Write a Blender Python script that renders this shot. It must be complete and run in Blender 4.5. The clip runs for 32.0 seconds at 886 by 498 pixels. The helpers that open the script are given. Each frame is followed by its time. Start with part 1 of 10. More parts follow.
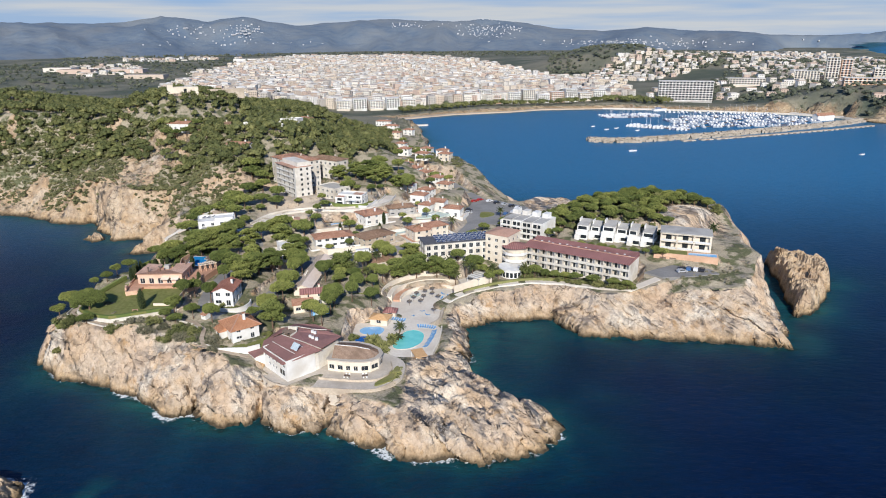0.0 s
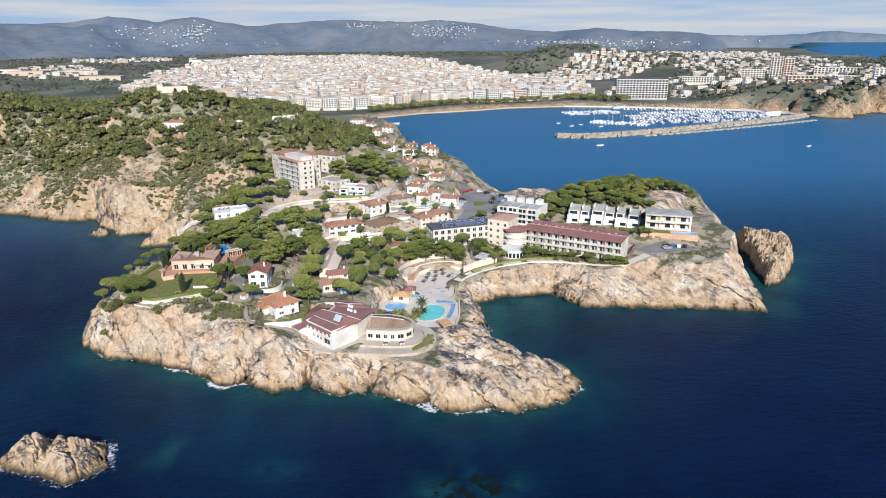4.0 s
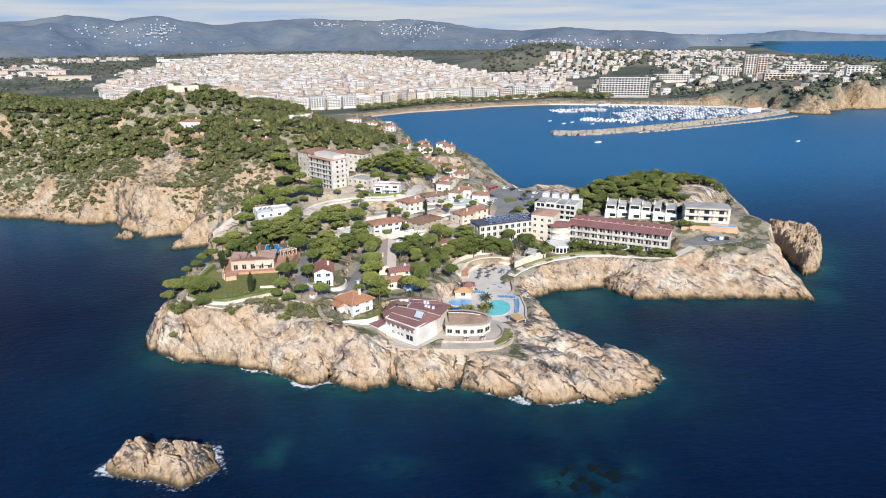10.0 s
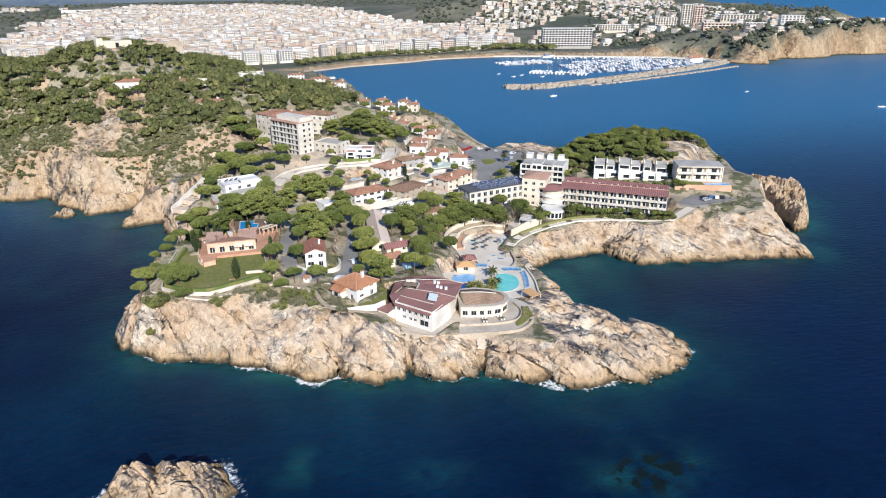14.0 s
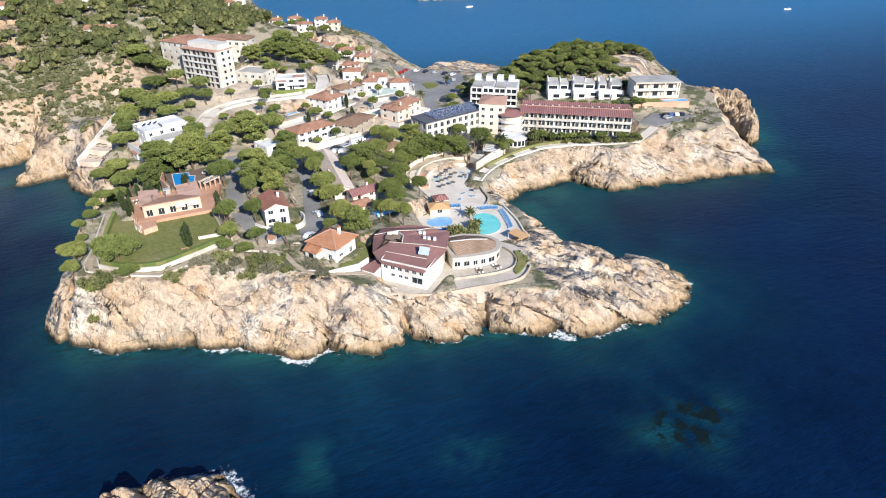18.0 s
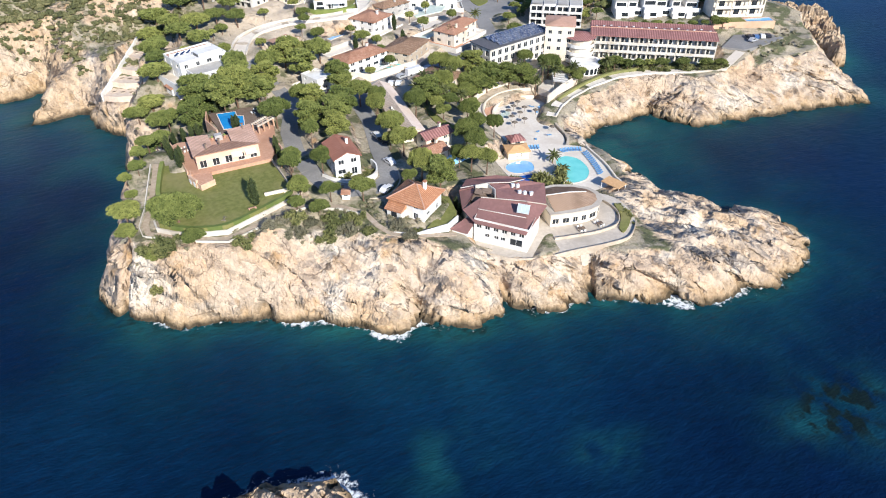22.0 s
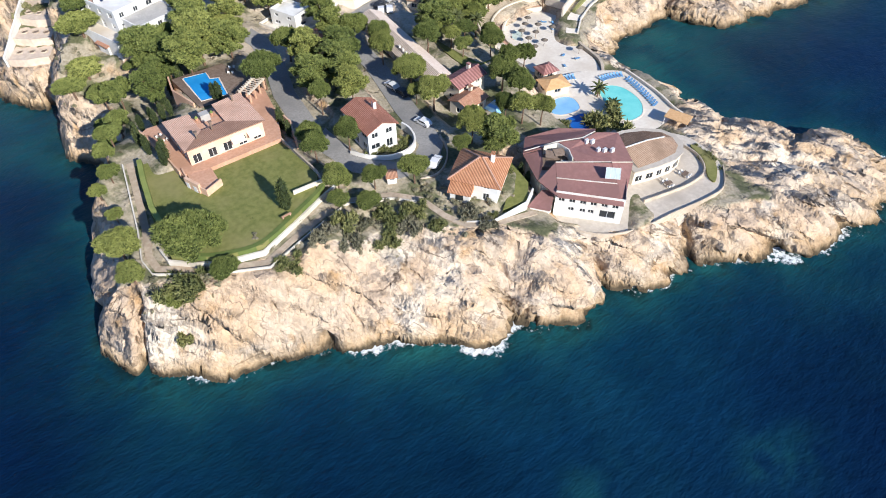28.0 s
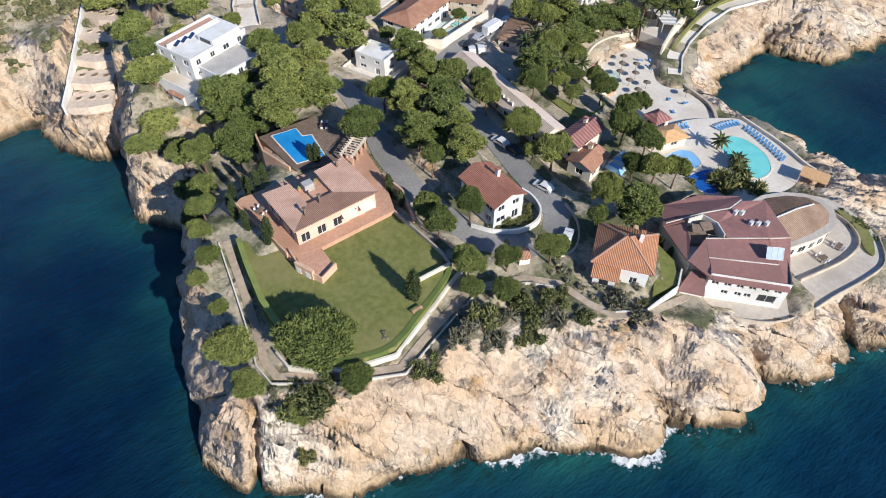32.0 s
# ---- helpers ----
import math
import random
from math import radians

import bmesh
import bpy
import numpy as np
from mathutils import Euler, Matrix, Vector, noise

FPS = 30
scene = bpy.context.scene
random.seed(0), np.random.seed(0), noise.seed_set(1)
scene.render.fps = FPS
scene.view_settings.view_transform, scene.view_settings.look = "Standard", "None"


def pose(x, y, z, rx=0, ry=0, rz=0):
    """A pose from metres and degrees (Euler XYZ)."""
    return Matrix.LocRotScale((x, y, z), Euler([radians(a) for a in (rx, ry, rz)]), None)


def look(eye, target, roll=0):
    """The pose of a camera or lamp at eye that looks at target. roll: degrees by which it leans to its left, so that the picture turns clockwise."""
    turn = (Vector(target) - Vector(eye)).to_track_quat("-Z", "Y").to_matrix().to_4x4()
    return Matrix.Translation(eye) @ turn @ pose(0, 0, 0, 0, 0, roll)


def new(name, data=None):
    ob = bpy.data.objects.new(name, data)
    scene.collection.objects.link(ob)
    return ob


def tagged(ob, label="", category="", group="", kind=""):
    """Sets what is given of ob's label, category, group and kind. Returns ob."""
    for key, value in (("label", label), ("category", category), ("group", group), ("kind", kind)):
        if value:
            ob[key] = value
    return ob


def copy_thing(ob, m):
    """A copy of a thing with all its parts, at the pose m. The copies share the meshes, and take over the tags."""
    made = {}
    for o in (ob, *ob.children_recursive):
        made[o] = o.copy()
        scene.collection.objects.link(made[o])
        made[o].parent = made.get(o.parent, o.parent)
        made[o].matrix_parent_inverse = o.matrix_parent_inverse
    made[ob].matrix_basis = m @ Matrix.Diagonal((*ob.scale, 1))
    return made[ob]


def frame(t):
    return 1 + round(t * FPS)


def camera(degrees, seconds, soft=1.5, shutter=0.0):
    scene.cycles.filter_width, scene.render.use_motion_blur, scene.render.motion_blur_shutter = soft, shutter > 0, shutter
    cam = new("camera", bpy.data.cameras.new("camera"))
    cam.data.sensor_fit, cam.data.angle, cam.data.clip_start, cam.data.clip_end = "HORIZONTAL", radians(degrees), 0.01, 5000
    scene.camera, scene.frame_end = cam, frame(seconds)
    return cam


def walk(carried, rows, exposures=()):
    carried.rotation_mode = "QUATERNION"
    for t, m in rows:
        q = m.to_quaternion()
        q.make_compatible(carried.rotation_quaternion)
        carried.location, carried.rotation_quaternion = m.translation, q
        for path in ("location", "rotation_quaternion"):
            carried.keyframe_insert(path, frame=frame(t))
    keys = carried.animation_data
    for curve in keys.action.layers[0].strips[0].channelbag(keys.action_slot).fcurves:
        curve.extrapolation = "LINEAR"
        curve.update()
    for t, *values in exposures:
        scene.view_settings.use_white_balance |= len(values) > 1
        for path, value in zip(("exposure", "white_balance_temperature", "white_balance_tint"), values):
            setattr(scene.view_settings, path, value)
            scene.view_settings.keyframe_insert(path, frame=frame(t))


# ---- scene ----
cam = camera(68.8, 32.0, 1.0)
METRES, EYE, TILT, LEAN, TURN = 270.0, 108.7, -18.1, 0.3, 0.0
ROWS = [
    (0.0, 0.0, 0.0, 0.0, 0.0, 0.0, -0.0),
    (0.5, -0.0102, -0.0101, -0.0032, -0.35, 0.0, 0.11),
    (1.0, -0.0208, -0.0203, -0.0065, -0.76, 0.01, 0.25),
    (1.5, -0.0317, -0.0307, -0.0099, -1.18, 0.01, 0.38),
    (2.0, -0.0428, -0.0413, -0.0133, -1.75, 0.01, 0.56),
    (2.5, -0.0542, -0.0518, -0.0167, -2.41, 0.0, 0.78),
    (4.5, -0.1019, -0.0936, -0.0305, -4.18, -0.01, 1.42),
    (5.0, -0.1143, -0.1031, -0.0335, -4.34, -0.04, 1.49),
    (5.5, -0.1268, -0.1095, -0.0357, -4.38, -0.06, 1.51),
    (6.0, -0.139, -0.113, -0.0371, -4.36, -0.07, 1.53),
    (6.5, -0.1509, -0.1142, -0.0376, -4.35, -0.09, 1.53),
    (7.0, -0.1628, -0.1134, -0.0378, -4.35, -0.11, 1.54),
    (7.5, -0.1747, -0.1108, -0.0373, -4.35, -0.13, 1.54),
    (8.0, -0.1866, -0.1064, -0.0363, -4.35, -0.13, 1.53),
    (8.5, -0.1984, -0.1007, -0.0349, -4.39, -0.12, 1.55),
    (9.0, -0.21, -0.0938, -0.0329, -5.12, -0.13, 1.76),
    (9.5, -0.2217, -0.0855, -0.0302, -6.51, -0.16, 2.17),
    (10.0, -0.2335, -0.0763, -0.0273, -6.95, -0.17, 2.31),
    (10.5, -0.2447, -0.0662, -0.0241, -7.13, -0.16, 2.38),
    (11.0, -0.2556, -0.0554, -0.0206, -8.42, -0.17, 2.76),
    (11.5, -0.2662, -0.0441, -0.017, -9.72, -0.18, 3.16),
    (12.0, -0.276, -0.0329, -0.0138, -10.98, -0.61, 3.54),
    (12.5, -0.286, -0.021, -0.0102, -11.94, -1.62, 3.84),
    (13.0, -0.2957, -0.0088, -0.0066, -12.45, -2.58, 3.99),
    (13.5, -0.3053, 0.0036, -0.0028, -12.76, -3.54, 4.1),
    (14.0, -0.3148, 0.016, 0.0011, -13.02, -4.5, 4.18),
    (14.5, -0.3241, 0.0287, 0.005, -13.32, -5.45, 4.27),
    (16.5, -0.3592, 0.081, 0.0218, -17.66, -9.58, 5.65),
    (17.0, -0.3668, 0.0945, 0.0259, -19.38, -10.67, 6.16),
    (17.5, -0.3742, 0.1083, 0.0298, -20.94, -11.74, 6.61),
    (18.0, -0.3807, 0.1224, 0.0344, -22.37, -12.74, 7.05),
    (18.5, -0.3874, 0.1367, 0.0391, -23.04, -13.12, 7.23),
    (19.0, -0.3941, 0.1511, 0.0436, -23.04, -13.13, 7.22),
    (19.5, -0.4007, 0.1656, 0.0481, -23.04, -13.16, 7.22),
    (20.0, -0.4073, 0.1801, 0.0527, -23.03, -13.17, 7.22),
    (20.5, -0.414, 0.1947, 0.0573, -23.02, -13.17, 7.22),
    (21.0, -0.421, 0.2092, 0.0612, -23.01, -13.67, 7.22),
    (21.5, -0.4281, 0.2234, 0.065, -22.99, -16.93, 7.24),
    (22.0, -0.4352, 0.2377, 0.0694, -22.96, -20.55, 7.25),
    (22.5, -0.4417, 0.252, 0.0747, -23.39, -23.38, 7.39),
    (23.0, -0.4482, 0.2668, 0.079, -24.79, -25.2, 7.8),
    (23.5, -0.454, 0.2812, 0.0833, -26.75, -27.09, 8.38),
    (24.0, -0.4597, 0.2959, 0.0875, -30.7, -29.26, 9.43),
    (24.5, -0.4645, 0.3106, 0.0916, -33.36, -31.26, 10.13),
    (25.0, -0.4681, 0.3253, 0.0964, -33.51, -32.36, 10.16),
    (25.5, -0.4719, 0.34, 0.1007, -33.51, -32.32, 10.17),
    (27.5, -0.4872, 0.3995, 0.1178, -33.6, -32.22, 10.13),
    (28.0, -0.491, 0.4141, 0.1226, -33.59, -32.23, 10.12),
    (28.5, -0.4949, 0.4289, 0.1273, -33.59, -32.23, 10.1),
    (29.0, -0.4988, 0.4432, 0.132, -33.6, -32.24, 10.07),
    (29.5, -0.5028, 0.458, 0.1368, -33.6, -32.26, 10.05),
    (30.0, -0.5068, 0.4729, 0.1415, -33.63, -32.27, 10.02),
    (30.5, -0.5108, 0.4877, 0.1462, -33.74, -32.3, 10.03),
    (31.0, -0.5146, 0.5026, 0.1511, -33.89, -32.35, 10.04),
    (31.5, -0.5184, 0.5176, 0.156, -33.88, -32.37, 10.0),
    (32.0, -0.5222, 0.5327, 0.1607, -33.88, -32.39, 9.97),
]
walk(cam, [(t, pose(0, 0, EYE, TILT, LEAN, TURN) @ pose(METRES * x, METRES * y, METRES * z, 90 + pitch, roll, yaw)) for t, x, y, z, yaw, pitch, roll in ROWS],
     exposures=[(0, -0.02), (5, 0.1), (12, 0.1), (18, 0.36), (22, 0.44), (24.5, 0.62), (28, 0.44), (32, 0.22)])

# ---- sky and sun ----
SUN_AZ, SUN_EL = 176.0, 29.0            # compass degrees from +y towards +x, and height
world = bpy.data.worlds.new("sky")
scene.world = world
world.use_nodes = True
wn, wl = world.node_tree.nodes, world.node_tree.links
wn.clear()
w_out = wn.new("ShaderNodeOutputWorld")
w_bg = wn.new("ShaderNodeBackground")
w_sky = wn.new("ShaderNodeTexSky")
w_sky.sky_type, w_sky.sun_disc = "NISHITA", False
w_sky.sun_elevation, w_sky.sun_rotation = radians(SUN_EL), radians(SUN_AZ)
w_sky.air_density, w_sky.dust_density, w_sky.ozone_density = 1.0, 0.6, 1.5
w_geo = wn.new("ShaderNodeTexCoord")
w_map = wn.new("ShaderNodeMapping")
w_map.inputs["Scale"].default_value = (1.6, 1.6, 26.0)
w_noise = wn.new("ShaderNodeTexNoise")
w_noise.inputs["Scale"].default_value, w_noise.inputs["Detail"].default_value = 2.6, 7.0
w_ramp = wn.new("ShaderNodeValToRGB")
w_ramp.color_ramp.elements[0].position, w_ramp.color_ramp.elements[1].position = 0.33, 0.60
w_mix = wn.new("ShaderNodeMixRGB")
w_mix.inputs[2].default_value = (7.8, 8.3, 8.9, 1)
w_pale = wn.new("ShaderNodeMixRGB")
w_pale.inputs[0].default_value = 0.35
w_pale.inputs[2].default_value = (5.4, 7.0, 8.9, 1)
wl.new(w_geo.outputs["Generated"], w_map.inputs["Vector"])
wl.new(w_map.outputs["Vector"], w_noise.inputs["Vector"])
wl.new(w_noise.outputs["Fac"], w_ramp.inputs["Fac"])
w_deep = wn.new("ShaderNodeMixRGB")
w_deep.inputs[0].default_value = 0.85
w_tall = wn.new("ShaderNodeMapRange")
w_tall.inputs["From Min"].default_value, w_tall.inputs["From Max"].default_value = 0.12, 0.5
w_blue = wn.new("ShaderNodeMixRGB")
w_blue.inputs[1].default_value, w_blue.inputs[2].default_value = (1.5, 4.6, 11.5, 1), (0.45, 1.55, 4.6, 1)
wl.new(w_tall.outputs["Result"], w_blue.inputs[0])
wl.new(w_blue.outputs["Color"], w_deep.inputs[2])
wl.new(w_sky.outputs["Color"], w_deep.inputs[1])
wl.new(w_deep.outputs["Color"], w_pale.inputs[1])
wl.new(w_pale.outputs["Color"], w_mix.inputs[1])
w_sep = wn.new("ShaderNodeSeparateXYZ")
wl.new(w_geo.outputs["Generated"], w_sep.inputs["Vector"])
w_low = wn.new("ShaderNodeMapRange")
w_low.inputs["From Min"].default_value, w_low.inputs["From Max"].default_value = 0.04, 0.10
w_low.inputs["To Min"].default_value, w_low.inputs["To Max"].default_value = 1.0, 0.03
wl.new(w_sep.outputs["Z"], w_low.inputs["Value"])
wl.new(w_sep.outputs["Z"], w_tall.inputs["Value"])
w_cov = wn.new("ShaderNodeMath")
w_cov.operation = "MULTIPLY"
wl.new(w_ramp.outputs["Color"], w_cov.inputs[0])
wl.new(w_low.outputs["Result"], w_cov.inputs[1])
wl.new(w_cov.outputs[0], w_mix.inputs[0])
w_half = wn.new("ShaderNodeMath")
w_half.operation = "MULTIPLY"
w_half.inputs[1].default_value = 0.75
wl.new(w_low.outputs["Result"], w_half.inputs[0])
wl.new(w_half.outputs[0], w_pale.inputs[0])
wl.new(w_mix.outputs["Color"], w_bg.inputs["Color"])
w_bg.inputs["Strength"].default_value = 0.074
wl.new(w_bg.outputs["Background"], w_out.inputs["Surface"])

sun = new("sun", bpy.data.lights.new("sun", "SUN"))
sun.data.energy, sun.data.angle, sun.data.color = 5.0, radians(0.53), (1.0, 0.965, 0.905)
SUN_DIR = Vector((math.sin(radians(SUN_AZ)) * math.cos(radians(SUN_EL)), math.cos(radians(SUN_AZ)) * math.cos(radians(SUN_EL)), math.sin(radians(SUN_EL))))
sun.matrix_world = look(SUN_DIR * 400, (0, 0, 0))


# ---- materials ----
def shader(name, rough=0.8, metal=0.0, spec=0.3):
    m = bpy.data.materials.new(name)
    m.use_nodes = True
    b = m.node_tree.nodes["Principled BSDF"]
    b.inputs["Roughness"].default_value, b.inputs["Metallic"].default_value = rough, metal
    b.inputs["Specular IOR Level"].default_value = spec
    return m, m.node_tree.nodes, m.node_tree.links, b


def noise_fac(n, l, scale, detail=5.0, lo=0.35, hi=0.65, stretch=None, rough=0.55):
    g = n.new("ShaderNodeNewGeometry")
    t = n.new("ShaderNodeTexNoise")
    t.inputs["Scale"].default_value, t.inputs["Detail"].default_value, t.inputs["Roughness"].default_value = scale, detail, rough
    if stretch:
        mp = n.new("ShaderNodeMapping")
        mp.inputs["Scale"].default_value = stretch
        l.new(g.outputs["Position"], mp.inputs["Vector"])
        l.new(mp.outputs["Vector"], t.inputs["Vector"])
    else:
        l.new(g.outputs["Position"], t.inputs["Vector"])
    r = n.new("ShaderNodeMapRange")
    r.inputs["From Min"].default_value, r.inputs["From Max"].default_value = lo, hi
    l.new(t.outputs["Fac"], r.inputs["Value"])
    return r.outputs["Result"], t


def mix(n, l, fac, a, b):
    m = n.new("ShaderNodeMixRGB")
    for slot, v in ((0, fac), (1, a), (2, b)):
        if isinstance(v, tuple):
            m.inputs[slot].default_value = (*v, 1)
        elif isinstance(v, (int, float)):
            m.inputs[slot].default_value = v
        else:
            l.new(v, m.inputs[slot])
    return m.outputs["Color"]


def bump(n, l, b, height, strength=0.5, distance=0.1):
    u = n.new("ShaderNodeBump")
    u.inputs["Strength"].default_value, u.inputs["Distance"].default_value = strength, distance
    l.new(height, u.inputs["Height"])
    l.new(u.outputs["Normal"], b.inputs["Normal"])


def two_tone(name, a, b_, c=None, fine=1.2, broad=0.08, rough=0.85, spec=0.25, relief=0.3, depth=0.05, vary=0.0, metal=0.0):
    """A surface of two tones in fine grain, a third in broad stains, with relief; vary: how far single pieces differ in brightness."""
    m, n, l, b = shader(name, rough, metal, spec)
    f, tex = noise_fac(n, l, fine)
    col = mix(n, l, f, a, b_)
    if c:
        g, _ = noise_fac(n, l, broad, 4.0, 0.45, 0.7)
        col = mix(n, l, g, col, c)
    if vary:
        o = n.new("ShaderNodeObjectInfo")
        r = n.new("ShaderNodeMapRange")
        r.inputs["To Min"].default_value, r.inputs["To Max"].default_value = 1 - vary, 1 + vary
        l.new(o.outputs["Random"], r.inputs["Value"])
        h = n.new("ShaderNodeHueSaturation")
        l.new(r.outputs["Result"], h.inputs["Value"])
        l.new(col, h.inputs["Color"])
        col = h.outputs["Color"]
    l.new(col, b.inputs["Base Color"])
    if relief:
        bump(n, l, b, tex.outputs["Fac"], relief, depth)
    return m


def palette(name, stops, fine=0.6, rough=0.85, relief=0.0):
    """Joined pieces that each take one of several colours."""
    m, n, l, b = shader(name, rough, 0.0, 0.2)
    g = n.new("ShaderNodeNewGeometry")
    r = n.new("ShaderNodeValToRGB")
    r.color_ramp.interpolation = "CONSTANT"
    while len(r.color_ramp.elements) < len(stops):
        r.color_ramp.elements.new(0.5)
    for i, c in enumerate(stops):
        r.color_ramp.elements[i].position, r.color_ramp.elements[i].color = i / len(stops), (*c, 1)
    l.new(g.outputs["Random Per Island"], r.inputs["Fac"])
    f, tex = noise_fac(n, l, fine)
    dark = n.new("ShaderNodeMixRGB")
    dark.blend_type = "MULTIPLY"
    dark.inputs[0].default_value = 0.5
    tone = mix(n, l, f, (0.7, 0.7, 0.68), (1.0, 1.0, 1.0))
    l.new(r.outputs["Color"], dark.inputs[1])
    l.new(tone, dark.inputs[2])
    l.new(dark.outputs["Color"], b.inputs["Base Color"])
    if relief:
        bump(n, l, b, tex.outputs["Fac"], relief, 0.3)
    return m


def tiled(name, a, b_, pitch=0.28, relief=0.8):
    """Roof tiles in rows: ribs down the slope of each roof, in its own space."""
    m, n, l, b = shader(name, 0.85, 0.0, 0.2)
    f, tex = noise_fac(n, l, 0.9, 6.0)
    col = mix(n, l, f, a, b_)
    s, _ = noise_fac(n, l, 0.16, 4.0, 0.5, 0.72)
    col = mix(n, l, s, col, tuple(0.62 * v for v in a))
    t = n.new("ShaderNodeTexCoord")
    w = n.new("ShaderNodeTexWave")
    w.inputs["Scale"].default_value = 0.314 / pitch
    w.inputs["Distortion"].default_value, w.inputs["Detail Scale"].default_value = 0.5, 3.0
    l.new(t.outputs["Object"], w.inputs["Vector"])
    col = mix(n, l, w.outputs["Fac"], tuple(0.6 * v for v in a), col)
    l.new(col, b.inputs["Base Color"])
    bump(n, l, b, w.outputs["Fac"], relief, 0.08)
    return m


def ground_shader():
    """Pale granite on steep faces and by the shore, dry soil and low scrub on the flatter land."""
    m, n, l, b = shader("rock_and_soil", 0.92, 0.0, 0.15)
    g = n.new("ShaderNodeNewGeometry")
    big, _ = noise_fac(n, l, 0.045, 6.0, 0.38, 0.66)
    mid, midt = noise_fac(n, l, 0.33, 8.0, 0.3, 0.7, (1, 1, 0.55))
    fine, finet = noise_fac(n, l, 1.7, 8.0, 0.3, 0.72)
    rock = mix(n, l, mid, (0.543, 0.436, 0.331), (0.730, 0.615, 0.488))
    tan, _ = noise_fac(n, l, 0.10, 7.0, 0.48, 0.60, (1, 1, 0.8))
    rock = mix(n, l, tan, rock, mix(n, l, fine, (0.543, 0.375, 0.227), (0.691, 0.517, 0.347)))
    rock = mix(n, l, big, rock, mix(n, l, mid, (0.521, 0.375, 0.257), (0.657, 0.506, 0.373)))
    pale, _ = noise_fac(n, l, 0.07, 7.0, 0.54, 0.64, (1, 1, 0.7))
    rock = mix(n, l, pale, rock, mix(n, l, fine, (0.680, 0.583, 0.472), (0.800, 0.714, 0.592)))
    rust, _ = noise_fac(n, l, 0.17, 7.0, 0.58, 0.69, (1, 1, 0.5))
    rock = mix(n, l, rust, rock, (0.498, 0.316, 0.163))
    rock = mix(n, l, fine, mix(n, l, 0.3, rock, (0.374, 0.273, 0.189)), rock)
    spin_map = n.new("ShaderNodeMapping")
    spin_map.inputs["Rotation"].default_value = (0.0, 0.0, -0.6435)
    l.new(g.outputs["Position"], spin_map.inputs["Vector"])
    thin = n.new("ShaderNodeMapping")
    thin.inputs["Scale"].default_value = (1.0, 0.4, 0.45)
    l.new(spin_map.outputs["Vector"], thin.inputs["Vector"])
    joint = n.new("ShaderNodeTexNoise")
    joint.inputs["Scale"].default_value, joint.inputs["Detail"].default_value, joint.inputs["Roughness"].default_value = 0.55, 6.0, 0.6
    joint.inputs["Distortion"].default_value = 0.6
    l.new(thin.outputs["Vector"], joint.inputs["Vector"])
    # Low joint noise is darkened: crevice shade painted into the rock colour.
    crack_shade = n.new("ShaderNodeMapRange")
    crack_shade.inputs["From Min"].default_value, crack_shade.inputs["From Max"].default_value = 0.34, 0.42
    l.new(joint.outputs["Fac"], crack_shade.inputs["Value"])
    rock = mix(n, l, crack_shade.outputs["Result"], mix(n, l, 0.45, rock, (0.30, 0.22, 0.16)), rock)
    ochre_n, _ = noise_fac(n, l, 0.045, 8.0, 0.42, 0.58, (1, 1, 0.4), 0.65)
    oc = n.new("ShaderNodeAttribute")
    oc.attribute_name = "ochre"
    rock = mix(n, l, oc.outputs["Fac"], rock, mix(n, l, ochre_n, mix(n, l, mid, (0.36, 0.23, 0.13), (0.50, 0.35, 0.21)), mix(n, l, mid, (0.52, 0.37, 0.22), (0.68, 0.53, 0.36))))
    # Thin broken dark lines paint the shade of deep crevices between blocks.
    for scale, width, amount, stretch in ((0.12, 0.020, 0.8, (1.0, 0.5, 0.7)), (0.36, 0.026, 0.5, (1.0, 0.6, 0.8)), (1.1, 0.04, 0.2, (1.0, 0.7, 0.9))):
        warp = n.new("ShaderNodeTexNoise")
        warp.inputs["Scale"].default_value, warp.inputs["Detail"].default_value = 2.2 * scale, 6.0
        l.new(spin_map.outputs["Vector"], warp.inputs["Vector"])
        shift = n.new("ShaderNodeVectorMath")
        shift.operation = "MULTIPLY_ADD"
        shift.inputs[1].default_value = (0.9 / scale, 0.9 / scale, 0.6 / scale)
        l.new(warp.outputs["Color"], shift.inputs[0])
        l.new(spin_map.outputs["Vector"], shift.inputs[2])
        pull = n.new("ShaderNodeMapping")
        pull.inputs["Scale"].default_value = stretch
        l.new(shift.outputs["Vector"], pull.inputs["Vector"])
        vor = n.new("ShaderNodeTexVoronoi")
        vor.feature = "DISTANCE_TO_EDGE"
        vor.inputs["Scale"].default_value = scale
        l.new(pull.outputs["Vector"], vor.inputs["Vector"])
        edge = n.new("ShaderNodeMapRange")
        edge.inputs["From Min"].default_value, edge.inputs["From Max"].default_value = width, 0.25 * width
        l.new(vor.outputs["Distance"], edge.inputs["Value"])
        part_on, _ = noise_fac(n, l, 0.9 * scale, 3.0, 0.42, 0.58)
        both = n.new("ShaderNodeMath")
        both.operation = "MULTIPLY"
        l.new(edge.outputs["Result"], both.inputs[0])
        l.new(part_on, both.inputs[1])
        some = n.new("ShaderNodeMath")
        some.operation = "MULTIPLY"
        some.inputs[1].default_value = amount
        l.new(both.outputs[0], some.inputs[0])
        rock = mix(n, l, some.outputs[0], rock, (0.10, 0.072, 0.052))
    sep = n.new("ShaderNodeSeparateXYZ")
    l.new(g.outputs["Position"], sep.inputs["Vector"])
    wet = n.new("ShaderNodeMapRange")
    wet.inputs["From Min"].default_value, wet.inputs["From Max"].default_value = 1.9, 0.5
    wob = n.new("ShaderNodeMath")
    wob.operation = "MULTIPLY_ADD"
    wob.inputs[1].default_value = 2.4
    l.new(midt.outputs["Fac"], wob.inputs[0])
